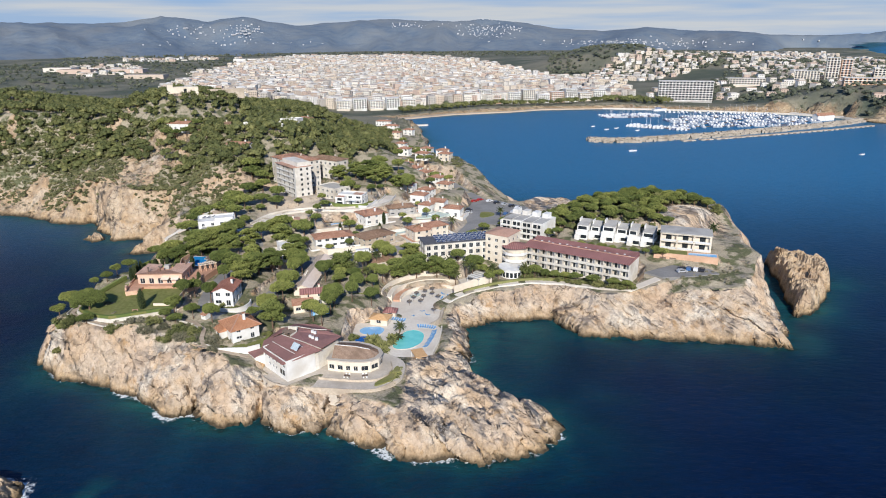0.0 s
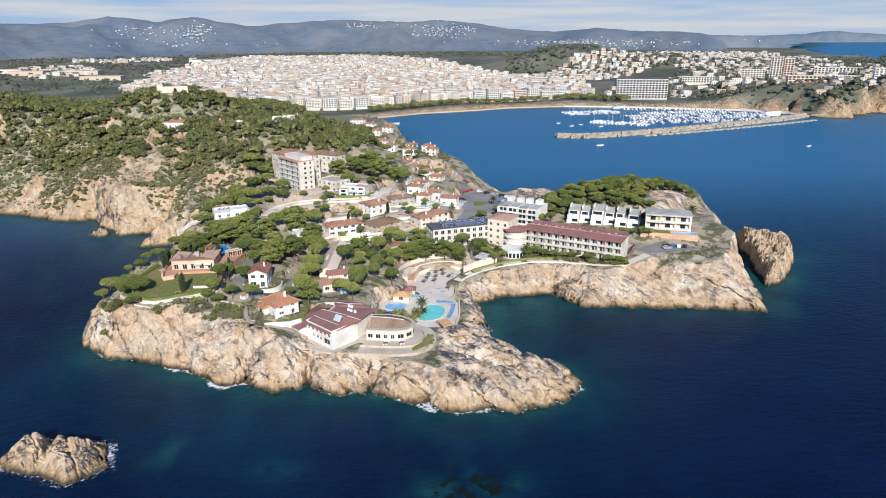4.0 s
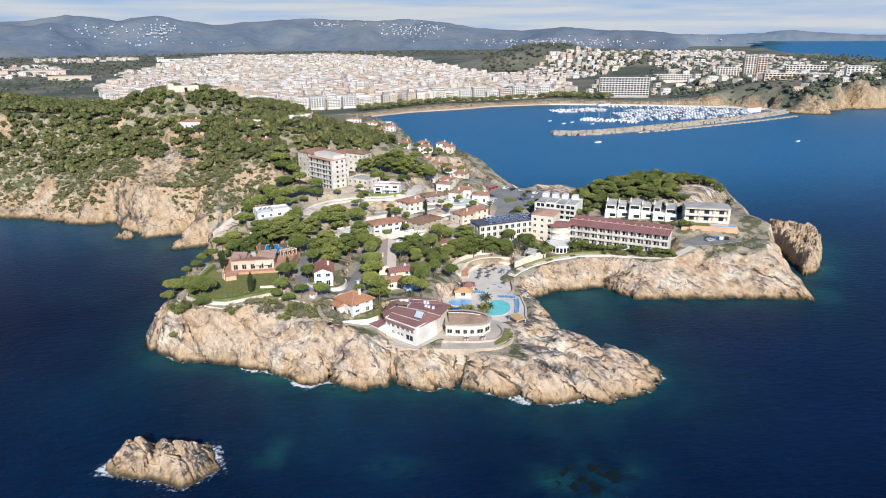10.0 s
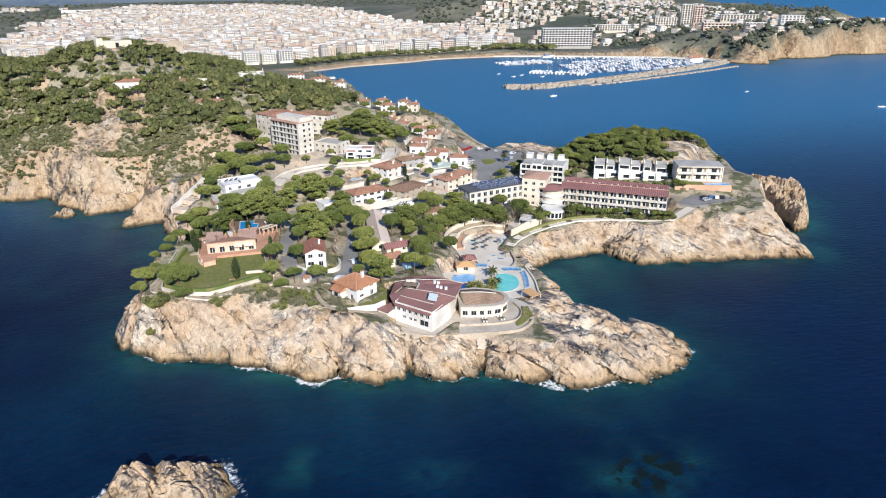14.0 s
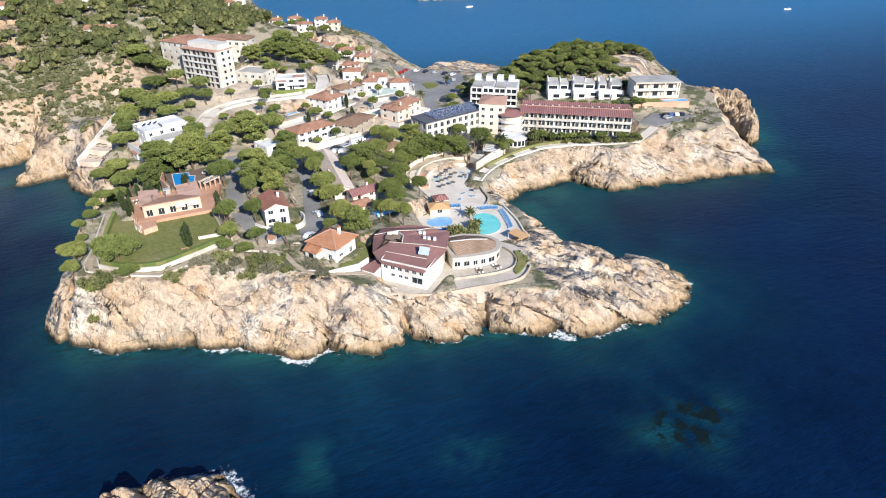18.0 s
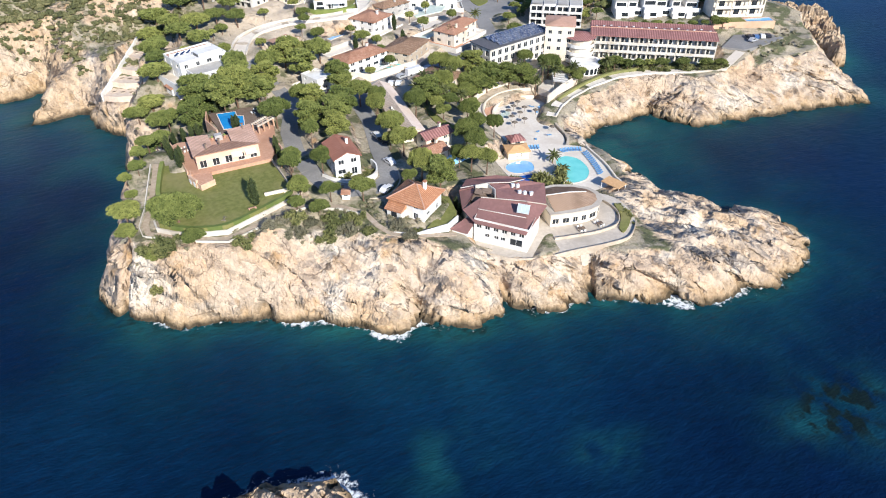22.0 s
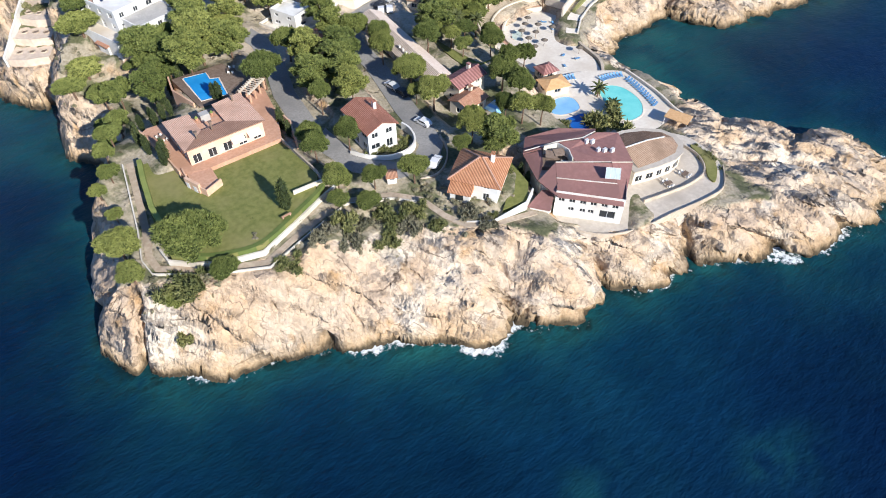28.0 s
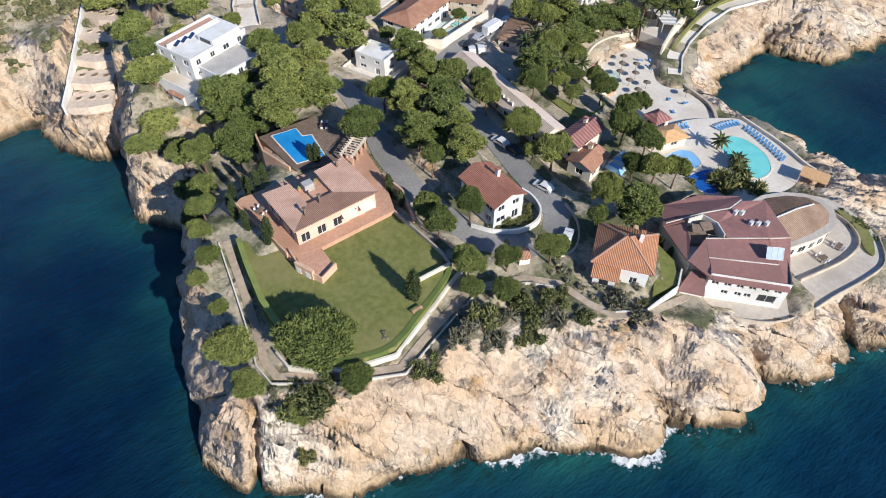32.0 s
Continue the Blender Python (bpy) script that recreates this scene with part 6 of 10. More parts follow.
def cliff_villa():
    """Flat-roofed beige villa above the headland cliff, with its pool on a walled podium."""
    cx, cy, turn, w = plan((94.0, 268.5), (113.5, 261.5), 11)
    ob = thing("cliff_villa", "beige two-storey flat-roofed villa with deep balconies above the cliff", "villa", cx, cy, 21.0, turn)
    PADS.append((cx, cy, 20.0, w / 2 + 2, 8, turn, 4))
    part("body", Geo().box(-w / 2, w / 2, -3.4, 5.5, -4, 7.0), M_CREAM, ob)
    for k in (0, 1, 2):
        part("floor_slab", Geo().box(-w / 2, w / 2, -5.6, -3.404, k * 3.4 - 0.25, k * 3.4 + 0.1), M_CREAM, ob)
    for x in (-w / 2 + 0.15, -w / 6, w / 6, w / 2 - 0.15):
        part("column", Geo().box(x - 0.2, x + 0.2, -5.5, -5.1, 0.104, 6.54), M_CREAM, ob)
    for k in (0, 1):
        for i in range(3):
            x0 = -w / 2 + 0.8 + i * w / 3
            part("window", Geo().box(x0 + 1.4, x0 + w / 3 - 3.2, -3.46, -3.406, k * 3.4 + 0.3, k * 3.4 + 2.4), M_GLASS, ob)
            part("railing", Geo().box(x0 - 0.4, x0 + w / 3 - 1.2, -5.58, -5.52, k * 3.4 + 0.14, k * 3.4 + 1.0), M_METAL, ob)
    part("roof", Geo().box(-w / 2 - 0.3, w / 2 + 0.3, -5.8, 5.8, 7.004, 7.35), M_GRAVEL, ob)
    pod = thing("podium", "salmon stone podium wall with garage doors below the villa", "podium", cx, cy, 21.0, turn)
    part("wall", Geo().box(-w / 2 - 2, w / 2 + 3, -11.5, -5.9, -5.0, -0.3), M_PINK, pod)
    part("lawn", Geo().box(-w / 2 - 1.6, 1.0, -11.1, -6.0, -0.296, -0.2), M_LAWN, pod)
    for x in (-w / 2 + 0.5, -w / 2 + 4.5):
        part("garage_door", Geo().box(x, x + 2.6, -11.56, -11.504, -4.2, -2.0), M_DECK, pod)
    c, s = math.cos(radians(turn)), math.sin(radians(turn))
    pool("small bright blue pool on the podium of a villa", [(cx + c * u - s * v, cy + s * u + c * v) for u, v in ((1.6, -10.8), (w / 2 + 2.4, -10.8), (w / 2 + 2.4, -7.0), (1.6, -8.2))], 20.72, M_PALEBLUE)


M_SOLAR = two_tone("solar_panel_glass", (0.022, 0.045, 0.11), (0.035, 0.065, 0.15), None, 3.0, 0.1, 0.12, 0.6, 0.0)
M_COLLECTOR = two_tone("collector_glass", (0.42, 0.50, 0.55), (0.52, 0.60, 0.64), None, 1.0, 0.1, 0.15, 0.6, 0.0)
M_DARKROOF = two_tone("dark_slate_roof", (0.09, 0.09, 0.10), (0.14, 0.14, 0.15), None, 1.5, 0.1, 0.8, 0.3, 0.2, 0.02)


def solar_block():
    cx, cy, turn, w = plan((-8.4, 271.0), (23.0, 279.0), 10)
    ob = thing("hotel_annexe", "cream hotel annexe with a flat roof covered in solar panels", "hotel", cx, cy, 13.0, turn)
    PADS.append((cx, cy, 13.0, w / 2 + 2, 7.5, turn, 4))
    g = Geo()
    wins = []
    for side, length, place in sides(w, 11):
        n = int(length // 3.2)
        holes = [(length * (i + 0.5) / n - 0.9, length * (i + 0.5) / n + 0.9, s * 3.0 + 0.4, s * 3.0 + 2.4) for i in range(n) for s in range(3)]
        facade(g, 0, length, 0, 9.2, holes, place, 0.6)
        facade(g, 0, length, -3, 0, [], place)
        wins += [(place, q) for q in holes]
    part("wall", g.weld(), M_LIME, ob)
    for place, q in wins:
        window_part(ob, place, q)
    part("roof", Geo().box(-w / 2 - 0.3, w / 2 + 0.3, -5.8, 5.8, 9.204, 9.5), M_DARKROOF, ob)
    for i in range(11):
        for j in range(3):
            x, y = -w / 2 + 6.5 + i * 2.35, -3.4 + 3.2 * j
            p = part("solar_panel", Geo().box(-0.9, 0.9, -1.1, 1.1, -0.04, 0.04), M_SOLAR, ob)
            p.matrix_basis = pose(x, y, 10.05, 24, 0, 0)
            fr = Geo()
            for u in (-0.93, -0.31, 0.29, 0.89):
                fr.box(u, u + 0.05, -1.12, 1.12, 0.044, 0.07)
            for v in (-1.14, -0.02, 1.09):
                fr.box(-0.93, 0.94, v, v + 0.05, 0.074, 0.09)
            part("panel_frame", fr, M_METAL, p, "pale metal frame")


villa()
hotel()
tower()
clubhouse()
round_restaurant()
apartments()
cliff_villa()
solar_block()
house("red_roofed_house", "white two-storey house with a salmon gabled roof and a balcony", "house", (-83.0, 215.6), (-76.0, 215.6), 10.5, 17.0, 22.6, "gable", 1.7, M_WHITE, M_REDTILE, 2, along="y", win_w=1.6, pad=0.8)
TILED = house("tile_roofed_house", "white house with a steep hipped terracotta tile roof and a porch", "house", (-74.3, 197.2), (-68.4, 189.6), 9.0, 15.0, 19.4, "hip", 2.9, M_WHITE, M_ORANGETILE, 2, pad=0.8, over=0.8)
part("porch_wall", Geo().box(-4.6, -0.6, -6.6, -4.504, -2.0, 2.7), M_WHITE, TILED)
part("porch_roof", Geo().add([(-5.1, -7.2, 2.7), (-0.1, -7.2, 2.7), (-0.1, -4.504, 3.9), (-5.1, -4.504, 3.9), (-5.1, -7.2, 2.5), (-0.1, -7.2, 2.5), (-0.1, -4.504, 2.5), (-5.1, -4.504, 2.5)], [(0, 1, 2, 3), (7, 6, 5, 4), (0, 4, 5, 1), (1, 5, 6, 2), (3, 7, 4, 0), (2, 6, 7, 3)]), M_ORANGETILE, TILED, "lower tiled porch roof")
part("porch_window", Geo().box(-3.4, -1.8, -6.66, -6.604, 0.6, 2.0), M_GLASS, TILED)
for ax, ay, bx, by in ((-5.6, -5.3, -0.3, 0.0), (5.6, -5.3, 0.3, 0.0), (5.6, 5.3, 0.3, 0.0), (-5.6, 5.3, -0.3, 0.0)):
    part("ridge_cap", Geo().strip([(ax, ay, 4.4), (bx, by, 7.3)], 0.14, 0.14, -0.1, 0.12), M_PINKROOF, TILED)
house("red_gabled_house", "small cream house with a red gabled roof", "house", (-55.0, 217.6), (-48.4, 219.4), 5.6, 13.0, 16.4, "gable", 1.2, M_CREAM, M_TILE, 1, pad=0.8)
house("red_gabled_house", "cream house with a maroon gabled roof", "house", (-53.4, 223.6), (-44.4, 225.4), 5.0, 13.4, 18.2, "gable", 1.3, M_CREAM, M_MAROON, 2, pad=0.8)
LONG = house("long_low_building", "long low building with a weathered pinkish tile roof", "building", (-57.8, 231.0), (-51.2, 230.6), 37.0, 14.6, 17.6, "gable", 1.6, M_CREAM, M_BEIGETILE, 1, along="y", pad=0.8, chimney=False)
# Thin sheet over the east slope paints it brighter, as the sunlit side.
part("east_slope", Geo().add([(0.05, -19.0, 4.66), (3.84, -19.0, 3.04), (3.84, 19.0, 3.04), (0.05, 19.0, 4.66), (0.05, -19.0, 4.61), (3.84, -19.0, 2.99), (3.84, 19.0, 2.99), (0.05, 19.0, 4.61)], [(0, 1, 2, 3), (7, 6, 5, 4), (0, 4, 5, 1), (1, 5, 6, 2), (2, 6, 7, 3), (3, 7, 4, 0)]), M_SUNLITROOF, LONG, "pinkish slope of the roof, painted pale as if sunlit")
for v in (-6.0, -4.2, -2.4):
    part("roof_vent", Geo().box(-2.2, -1.7, v - 0.3, v + 0.3, 3.6, 4.6), M_LIME, LONG)
house("low_tiled_house", "low cream house with a brown hipped tile roof", "house", (-38.5, 270.0), (-31.0, 259.5), 12, 14.2, 17.4, "hip", 1.8, M_CREAM, M_TILE_OLD, 1)
WHITE_VILLA = house("modern_white_villa", "large white flat-roofed villa with roof terraces", "villa", (-117.5, 298.5), (-113.2, 287.0), 16.5, 22.5, 28.0, "flat", 0, M_WHITE, M_WHITE, 2, skirt=6)
part("roof_strip", Geo().box(-5.6, -2.6, -7.6, 7.6, 5.524, 5.62), M_PINKROOF, WHITE_VILLA, "pink tiled roof strip")
part("roof_room", Geo().box(0.6, 5.6, -1.0, 7.2, 5.53, 6.9), M_WHITE, WHITE_VILLA, "white rooftop room")
part("roof_parapet", Geo().box(-2.4, -2.2, -7.6, 7.6, 5.53, 6.5), M_WHITE, WHITE_VILLA)
part("room_window", Geo().box(1.4, 4.8, -1.06, -1.004, 5.7, 6.6), M_GLASS, WHITE_VILLA)
part("side_terrace", Geo().box(-9.4, -6.1, -8.2, 6.0, -4.0, 1.2), M_WHITE, WHITE_VILLA, "white lower terrace")
part("terrace_rail", Geo().box(-9.4, -9.2, -8.2, 6.0, 1.204, 2.1), M_WHITE, WHITE_VILLA)
for k in range(3):
    p = part("solar_panel", Geo().box(-0.5, 0.5, -0.9, 0.9, -0.04, 0.04), M_SOLAR, WHITE_VILLA)
    p.matrix_basis = pose(-1.2 + 0.0 * k, -5.5 + 2.1 * k, 6.3, 25, 0, 0)
house("grey_roofed_house", "white house with a low grey flat roof", "house", (-112.5, 289.6), (-109.6, 280.6), 12.0, 20.5, 26.0, "flat", 0, M_WHITE, M_GRAVEL, 2, skirt=6, parapet=0.2)
house("garden_hut", "small hut with an orange tiled roof", "hut", (-119.0, 289.5), (-117.6, 285.8), 4.4, 18.6, 21.0, "gable", 0.8, M_WHITE, M_TILE, 1, pad=0.4, chimney=False)
house("grey_white_house", "grey and white three-storey house stepped into the slope", "house", (-71.5, 355.5), (-60.0, 346.0), 12, 24.0, 30.0, "flat", 0, M_LIME, M_GRAVEL, 2, skirt=5)
CUBE = house("modern_white_villa", "white cubic villa with large windows and a pool", "villa", (-56.0, 335.0), (-43.0, 331.6), 8, 24.8, 29.8, "flat", 0, M_WHITE, M_WHITE, 2, win_w=2.0, skirt=5)
part("front_wing", Geo().box(-6.6, -1.8, -8.2, -4.004, -4.0, 4.7), M_WHITE, CUBE, "white projecting wing")
part("wing_window", Geo().box(-5.8, -2.6, -8.26, -8.204, 0.3, 2.3), M_GLASS, CUBE)
part("wing_window", Geo().box(-5.4, -3.0, -8.26, -8.204, 2.9, 4.3), M_GLASS, CUBE)
part("wing_roof", Geo().box(-6.2, -2.2, -7.8, -4.4, 4.704, 4.8), M_PINKROOF, CUBE, "reddish roof terrace")
part("roof_terrace", Geo().box(0.5, 5.8, -3.2, 3.2, 5.03, 5.12), M_PINKROOF, CUBE, "reddish roof terrace")
part("canopy", Geo().box(-1.7, 6.5, -6.6, -4.05, 2.7, 2.95), M_WHITE, CUBE, "white canopy over the terrace")
for u in (0.4, 3.4, 6.2):
    part("canopy_post", Geo().box(u - 0.1, u + 0.1, -6.5, -6.3, -0.5, 2.7), M_WHITE, CUBE)
house("red_roofed_house", "white house with an orange hipped tile roof", "house", (-45.5, 320.5), (-39.0, 311.0), 12.5, 19.5, 24.4, "hip", 1.7, M_WHITE, M_TILE, 2, skirt=4)
house("low_tiled_house", "grey stone house with a pale tiled roof", "house", (-31.0, 335.5), (-28.5, 328.5), 14.0, 19.5, 23.6, "hip", 1.5, M_GREYWALL, M_TILE_OLD, 2, skirt=4)
house("white_street_house", "white two-storey house with orange tiles and balconies above a walled court", "house", (-58.5, 281.5), (-42.0, 288.0), 9.0, 16.8, 21.6, "hip", 1.7, M_WHITE, M_TILE, 2, win_w=1.8, skirt=4)
house("brown_villa", "brown stone villa with weathered tile roofs", "villa", (-35.5, 282.0), (-23.0, 293.0), 11.0, 16.8, 21.2, "hip", 1.7, M_STONE, M_TILE_OLD, 2, skirt=4)
house("white_house", "white house with blue-shaded balconies among pines", "house", (-76.0, 280.0), (-72.5, 272.0), 6.5, 16.8, 21.0, "flat", 0, M_WHITE, M_WHITE, 2, skirt=4)
house("salmon_house", "salmon house with a red tiled roof beside a small pool", "house", (-75.6, 255.4), (-68.8, 257.0), 8.0, 16.4, 19.8, "hip", 1.3, M_PINK, M_REDTILE, 1, skirt=4)
house("salmon_roofed_house", "pale house with a salmon roof terrace", "house", (-80.0, 311.0), (-78.0, 304.5), 7.5, 19.0, 23.6, "hip", 1.2, M_CREAM, M_PINKROOF, 2, skirt=4)
house("red_roofed_house", "cream house with stepped orange tile roofs", "house", (-18.5, 299.0), (-13.5, 290.5), 8.5, 17.5, 22.4, "hip", 1.6, M_CREAM, M_TILE, 2, skirt=4)
house("red_roofed_house", "cream house with arcades and orange tiles", "house", (-8.0, 296.5), (2.0, 303.0), 8.0, 17.0, 22.4, "hip", 1.6, M_CREAM, M_TILE, 2, skirt=4)
for k, (x, y, z) in enumerate(((-28, 440, 25), (-21, 427, 24.5), (-14, 415, 24), (-6, 400, 23.5), (-1, 386, 22.5), (-12, 372, 22))):
    house("ridge_house", "white seaside house with an orange tiled roof", "house", (x - 3.5, y - 1), (x + 3.5, y - 5.0), 7.5, z - 3.0, z + 2.4, "hip", 1.4, M_WHITE if k % 2 else M_CREAM, M_TILE, 2, skirt=5, group="houses along the bay")
for k, (x, y, z, w) in enumerate(((-15, 357, 20, 8), (-4, 347, 18.5, 8), (4, 338, 17, 9), (-22, 372, 22.5, 7), (-11, 340, 18.5, 6))):
    house("white_cottage", "white cottage with a small orange tiled roof", "cottage", (x - w / 2, y), (x + w / 2, y - 3), 7, z, z + 4.6, "gable" if k % 2 else "hip", 1.3, M_WHITE, M_TILE, 1, skirt=4, group="cottages by the car park")
house("hillside_villa", "low villa with a long red roof on the wooded slope", "villa", (-133.5, 398.0), (-119.5, 393.5), 8.0, 43.0, 47.2, "gable", 1.4, M_WHITE, M_TILE, 1, skirt=5)


# ---- terraces, walls, roads and pools ----
def curve(pts, closed=True, n=5):
    """A smooth plan outline through the points."""
    out, k = [], len(pts)
    for i in range(k if closed else k - 1):
        p = [pts[(i + j) % k] if closed else pts[min(max(i + j, 0), k - 1)] for j in (-1, 0, 1, 2)]
        for s in range(n):
            t = s / n
            out.append(tuple(0.5 * (2 * p[1][c] + (p[2][c] - p[0][c]) * t + (2 * p[0][c] - 5 * p[1][c] + 4 * p[2][c] - p[3][c]) * t * t + (3 * p[1][c] - p[0][c] - 3 * p[2][c] + p[3][c]) * t ** 3) for c in range(len(p[1]))))
    return out if closed else out + [pts[-1]]


# the villa's garden
PADS.append((-111, 219, 18.2, 13, 11, 0, 4))
PADS.append((-101, 255, 19.8, 7, 8, 0, 3))
PADS.append((-102, 210.5, 17.6, 5.5, 4.5, 25, 2))
slab("garden_lawn", "clipped green lawn in front of the salmon villa", "lawn", [(-126, 238), (-120.5, 237), (-118.5, 228.6), (-97.6, 228.6), (-96, 214), (-98.6, 210), (-104.3, 206), (-113.5, 202.2), (-121, 203.6), (-128.3, 209.4), (-128.6, 214), (-127, 230)], 14.5, 19.12, M_LAWN)
slab("villa_terrace", "terracotta tiled terrace round the villa", "terrace", [(-121.5, 247), (-119.0, 228.3), (-113, 227.4), (-97.3, 228.0), (-94.2, 237), (-92.4, 248.4), (-98, 246.8), (-120, 248)], 17, 20.08, M_TERRACOTTA)
slab("pool_terrace", "dark weathered terrace round a blue pool", "terrace", [(-109.2, 263.6), (-96.5, 263.4), (-91.8, 249.6), (-98.6, 246.2), (-107.6, 249.0)], 16, 20.14, M_DECK)
pool("bright blue villa pool in a dark terrace", [(-107.0, 262.6), (-101.2, 262.0), (-101.3, 258.6), (-99.4, 257.8), (-100.4, 249.8), (-106.6, 250.8)], 20.16, M_BLUE)
wall_line("terrace_wall", "salmon wall along the terrace with a tiled top", [(-94.4, 237.4), (-93.6, 231.0), (-95.6, 224.0)], 0.35, 18, 21.2, M_PINK)
wall_line("terrace_wall", "salmon wall beside the villa", [(-121.8, 247.4), (-120.0, 236.5), (-119.2, 229.0)], 0.3, 18, 20.9, M_PINK)
wall_line("pool_wall", "salmon wall at the end of the pool terrace", [(-109.6, 264.0), (-110.6, 258.0), (-108.4, 250.0)], 0.4, 15, 20.9, M_PINK)


def pergola(x, y, z, turn, w, d):
    ob = thing("pergola", "salmon masonry pergola beside the pool", "pergola", x, y, z, turn)
    for i in range(4):
        for v in (-d / 2, d / 2):
            part("post", Geo().box(-w / 2 + i * w / 3 - 0.17, -w / 2 + i * w / 3 + 0.17, v - 0.17, v + 0.17, 0, 2.4), M_PINK, ob)
    for v in (-d / 2, d / 2):
        part("beam", Geo().box(-w / 2 - 0.4, w / 2 + 0.4, v - 0.2, v + 0.2, 2.404, 2.7), M_CREAM, ob)
    for i in range(9):
        u = -w / 2 + i * w / 8
        part("rafter", Geo().box(u - 0.07, u + 0.07, -d / 2 - 0.5, d / 2 + 0.5, 2.704, 2.86), M_CREAM, ob)


slab("terrace_spur", "terracotta paved spur of the villa terrace", "terrace", [(-117.8, 230.0), (-113.3, 229.6), (-113.5, 222.3), (-116.7, 220.8), (-118.4, 225.2)], 17, 20.04, M_TERRACOTTA)
wall_line("spur_wall", "salmon parapet round the terrace spur", [(-118.5, 229.6), (-118.7, 225.0), (-116.8, 220.5), (-113.2, 222.1)], 0.3, 17, 20.75, M_PINK)
SPUR = thing("niche_wall", "salmon wall with whitewashed niches above the lawn", "wall", -118.3, 224.0, 19.0, -68)
part("wall", Geo().box(-2.0, 2.0, -0.3, 0.3, -1, 2.4), M_PINK, SPUR)
for u in (-1.2, 0.9):
    part("niche", Geo().box(u - 0.5, u + 0.5, -0.36, -0.304, 0.1, 1.5), M_WHITE, SPUR)
wall_line("lawn_wall", "low salmon wall along the lawn's east side", [(-97.4, 228.6), (-96.0, 214.4), (-96.4, 211.2)], 0.3, 16, 20.0, M_STONE)
wall_line("lawn_wall", "cream retaining wall at the lawn's corner", [(-102.8, 211.3), (-96.5, 211.2)], 0.35, 16, 20.0, M_CREAM)
pergola(-95.6, 246.4, 20.1, 35, 6.0, 2.4)
PATH = [(-126.6, 240, 18.8), (-128.2, 230, 18.0), (-129.8, 221, 17.0), (-131.6, 213.4, 16.9), (-131.2, 209.6, 16.9), (-123.6, 204.2, 16.9), (-114.3, 199.6, 16.9), (-108.0, 202.0, 17.0), (-100.8, 204.4, 17.0),
        (-95, 206.0, 17.0), (-85.5, 203.2, 16), (-81, 198.8, 15.7), (-79.6, 192.4, 15.4), (-77.2, 187.8, 15), (-71, 185.2, 14.4), (-62, 184.6, 12.6)]
road("coastal_path", "narrow pale coastal footpath behind a low white wall", PATH, 0.7, M_TRACK)
LOW = Geo()
LOW.strip([(x, y, z) for x, y, z in [(-127.9, 240, 18.8), (-129.6, 230, 18.0), (-131.2, 221, 17.0), (-133.0, 213.0, 16.9), (-132.4, 208.6, 16.9), (-124.0, 202.8, 16.9), (-114.2, 198.1, 16.9), (-107.2, 200.6, 17.0),
                                      (-100.2, 203.0, 17.0), (-94.8, 204.7, 17.0), (-86.0, 201.9, 16), (-82.2, 198.4, 15.7)]], 0.12, 0.12, -1.2, 0.5)
tagged(part("path_wall", LOW, M_LIME), "low whitewashed wall on the cliff edge", "wall", kind="structure")
wall_line("retaining_wall", "white retaining wall below the lawn", [(-129.4, 213), (-129.0, 209.4), (-125, 205.8), (-120.6, 203.4), (-113.8, 201.6), (-105.6, 205.2), (-97.4, 209.0), (-93.6, 210.4)], 0.4, 13.0, 18.2, M_LIME)
wall_line("garden_wall", "whitewashed wall of the lane beside a curved garden", curve([(-86.0, 218.6), (-83.4, 215.0), (-79.4, 212.4), (-75.2, 212.2), (-72.2, 214.2), (-71.0, 218.0), (-71.4, 221.0)], False), 0.4, 13.5, 17.5, M_WHITE)
PADS.append((-77, 216, 16.9, 5, 3, 0, 2))
wall_line("lane_wall", "pale wall along the lane by the tiled house", curve([(-77.8, 203.6), (-74.0, 203.0), (-70.4, 205.0), (-67.4, 208.8), (-66.0, 213.6)], False), 0.3, 13.5, 16.3, M_STONE)
wall_line("house_wall", "white garden wall of the tiled house", [(-76.8, 188.6), (-72.0, 185.8), (-63.4, 186.2), (-59.6, 188.6)], 0.3, 11, 15.2, M_WHITE)
slab("house_lawn", "narrow strip of lawn beside the tiled house", "lawn", [(-68.5, 187.5), (-62.5, 186.8), (-58.8, 191), (-57.8, 198), (-59.6, 199.5), (-61.5, 193.0)], 11.5, 14.75, M_LAWN)
LANE = [(-62.0, 262, 15.6), (-62.6, 248, 15.4), (-64.4, 238, 15.4), (-66.4, 228, 15.5), (-67.6, 219, 15.5), (-69.0, 212.6, 15.5), (-73.6, 208.0, 15.7), (-80.6, 208.6, 16.2), (-86.2, 214.4, 16.5), (-88.4, 223, 16.8)]
road("lane", "grey asphalt lane winding between the houses", LANE, 2.7)
road("lane", "shaded asphalt lane behind the villa", [(-88.4, 223, 16.8), (-89.6, 234, 17.4), (-88.6, 246, 17.6), (-84.6, 260, 17.2), (-83.2, 272, 17.2), (-86, 284, 18.0), (-90.5, 296, 20.4), (-92.5, 306, 21.6)], 2.6)
UPPER = [(-92.5, 306, 21.6), (-87.5, 319, 22.3), (-79, 325.5, 22.8), (-66, 327, 23.5), (-54, 324, 24.2), (-43, 326, 24.4), (-33, 340, 24.0), (-30, 356, 24.0)]
road("upper_street", "pale concrete street climbing behind white walls", UPPER, 2.5, M_PAVE)
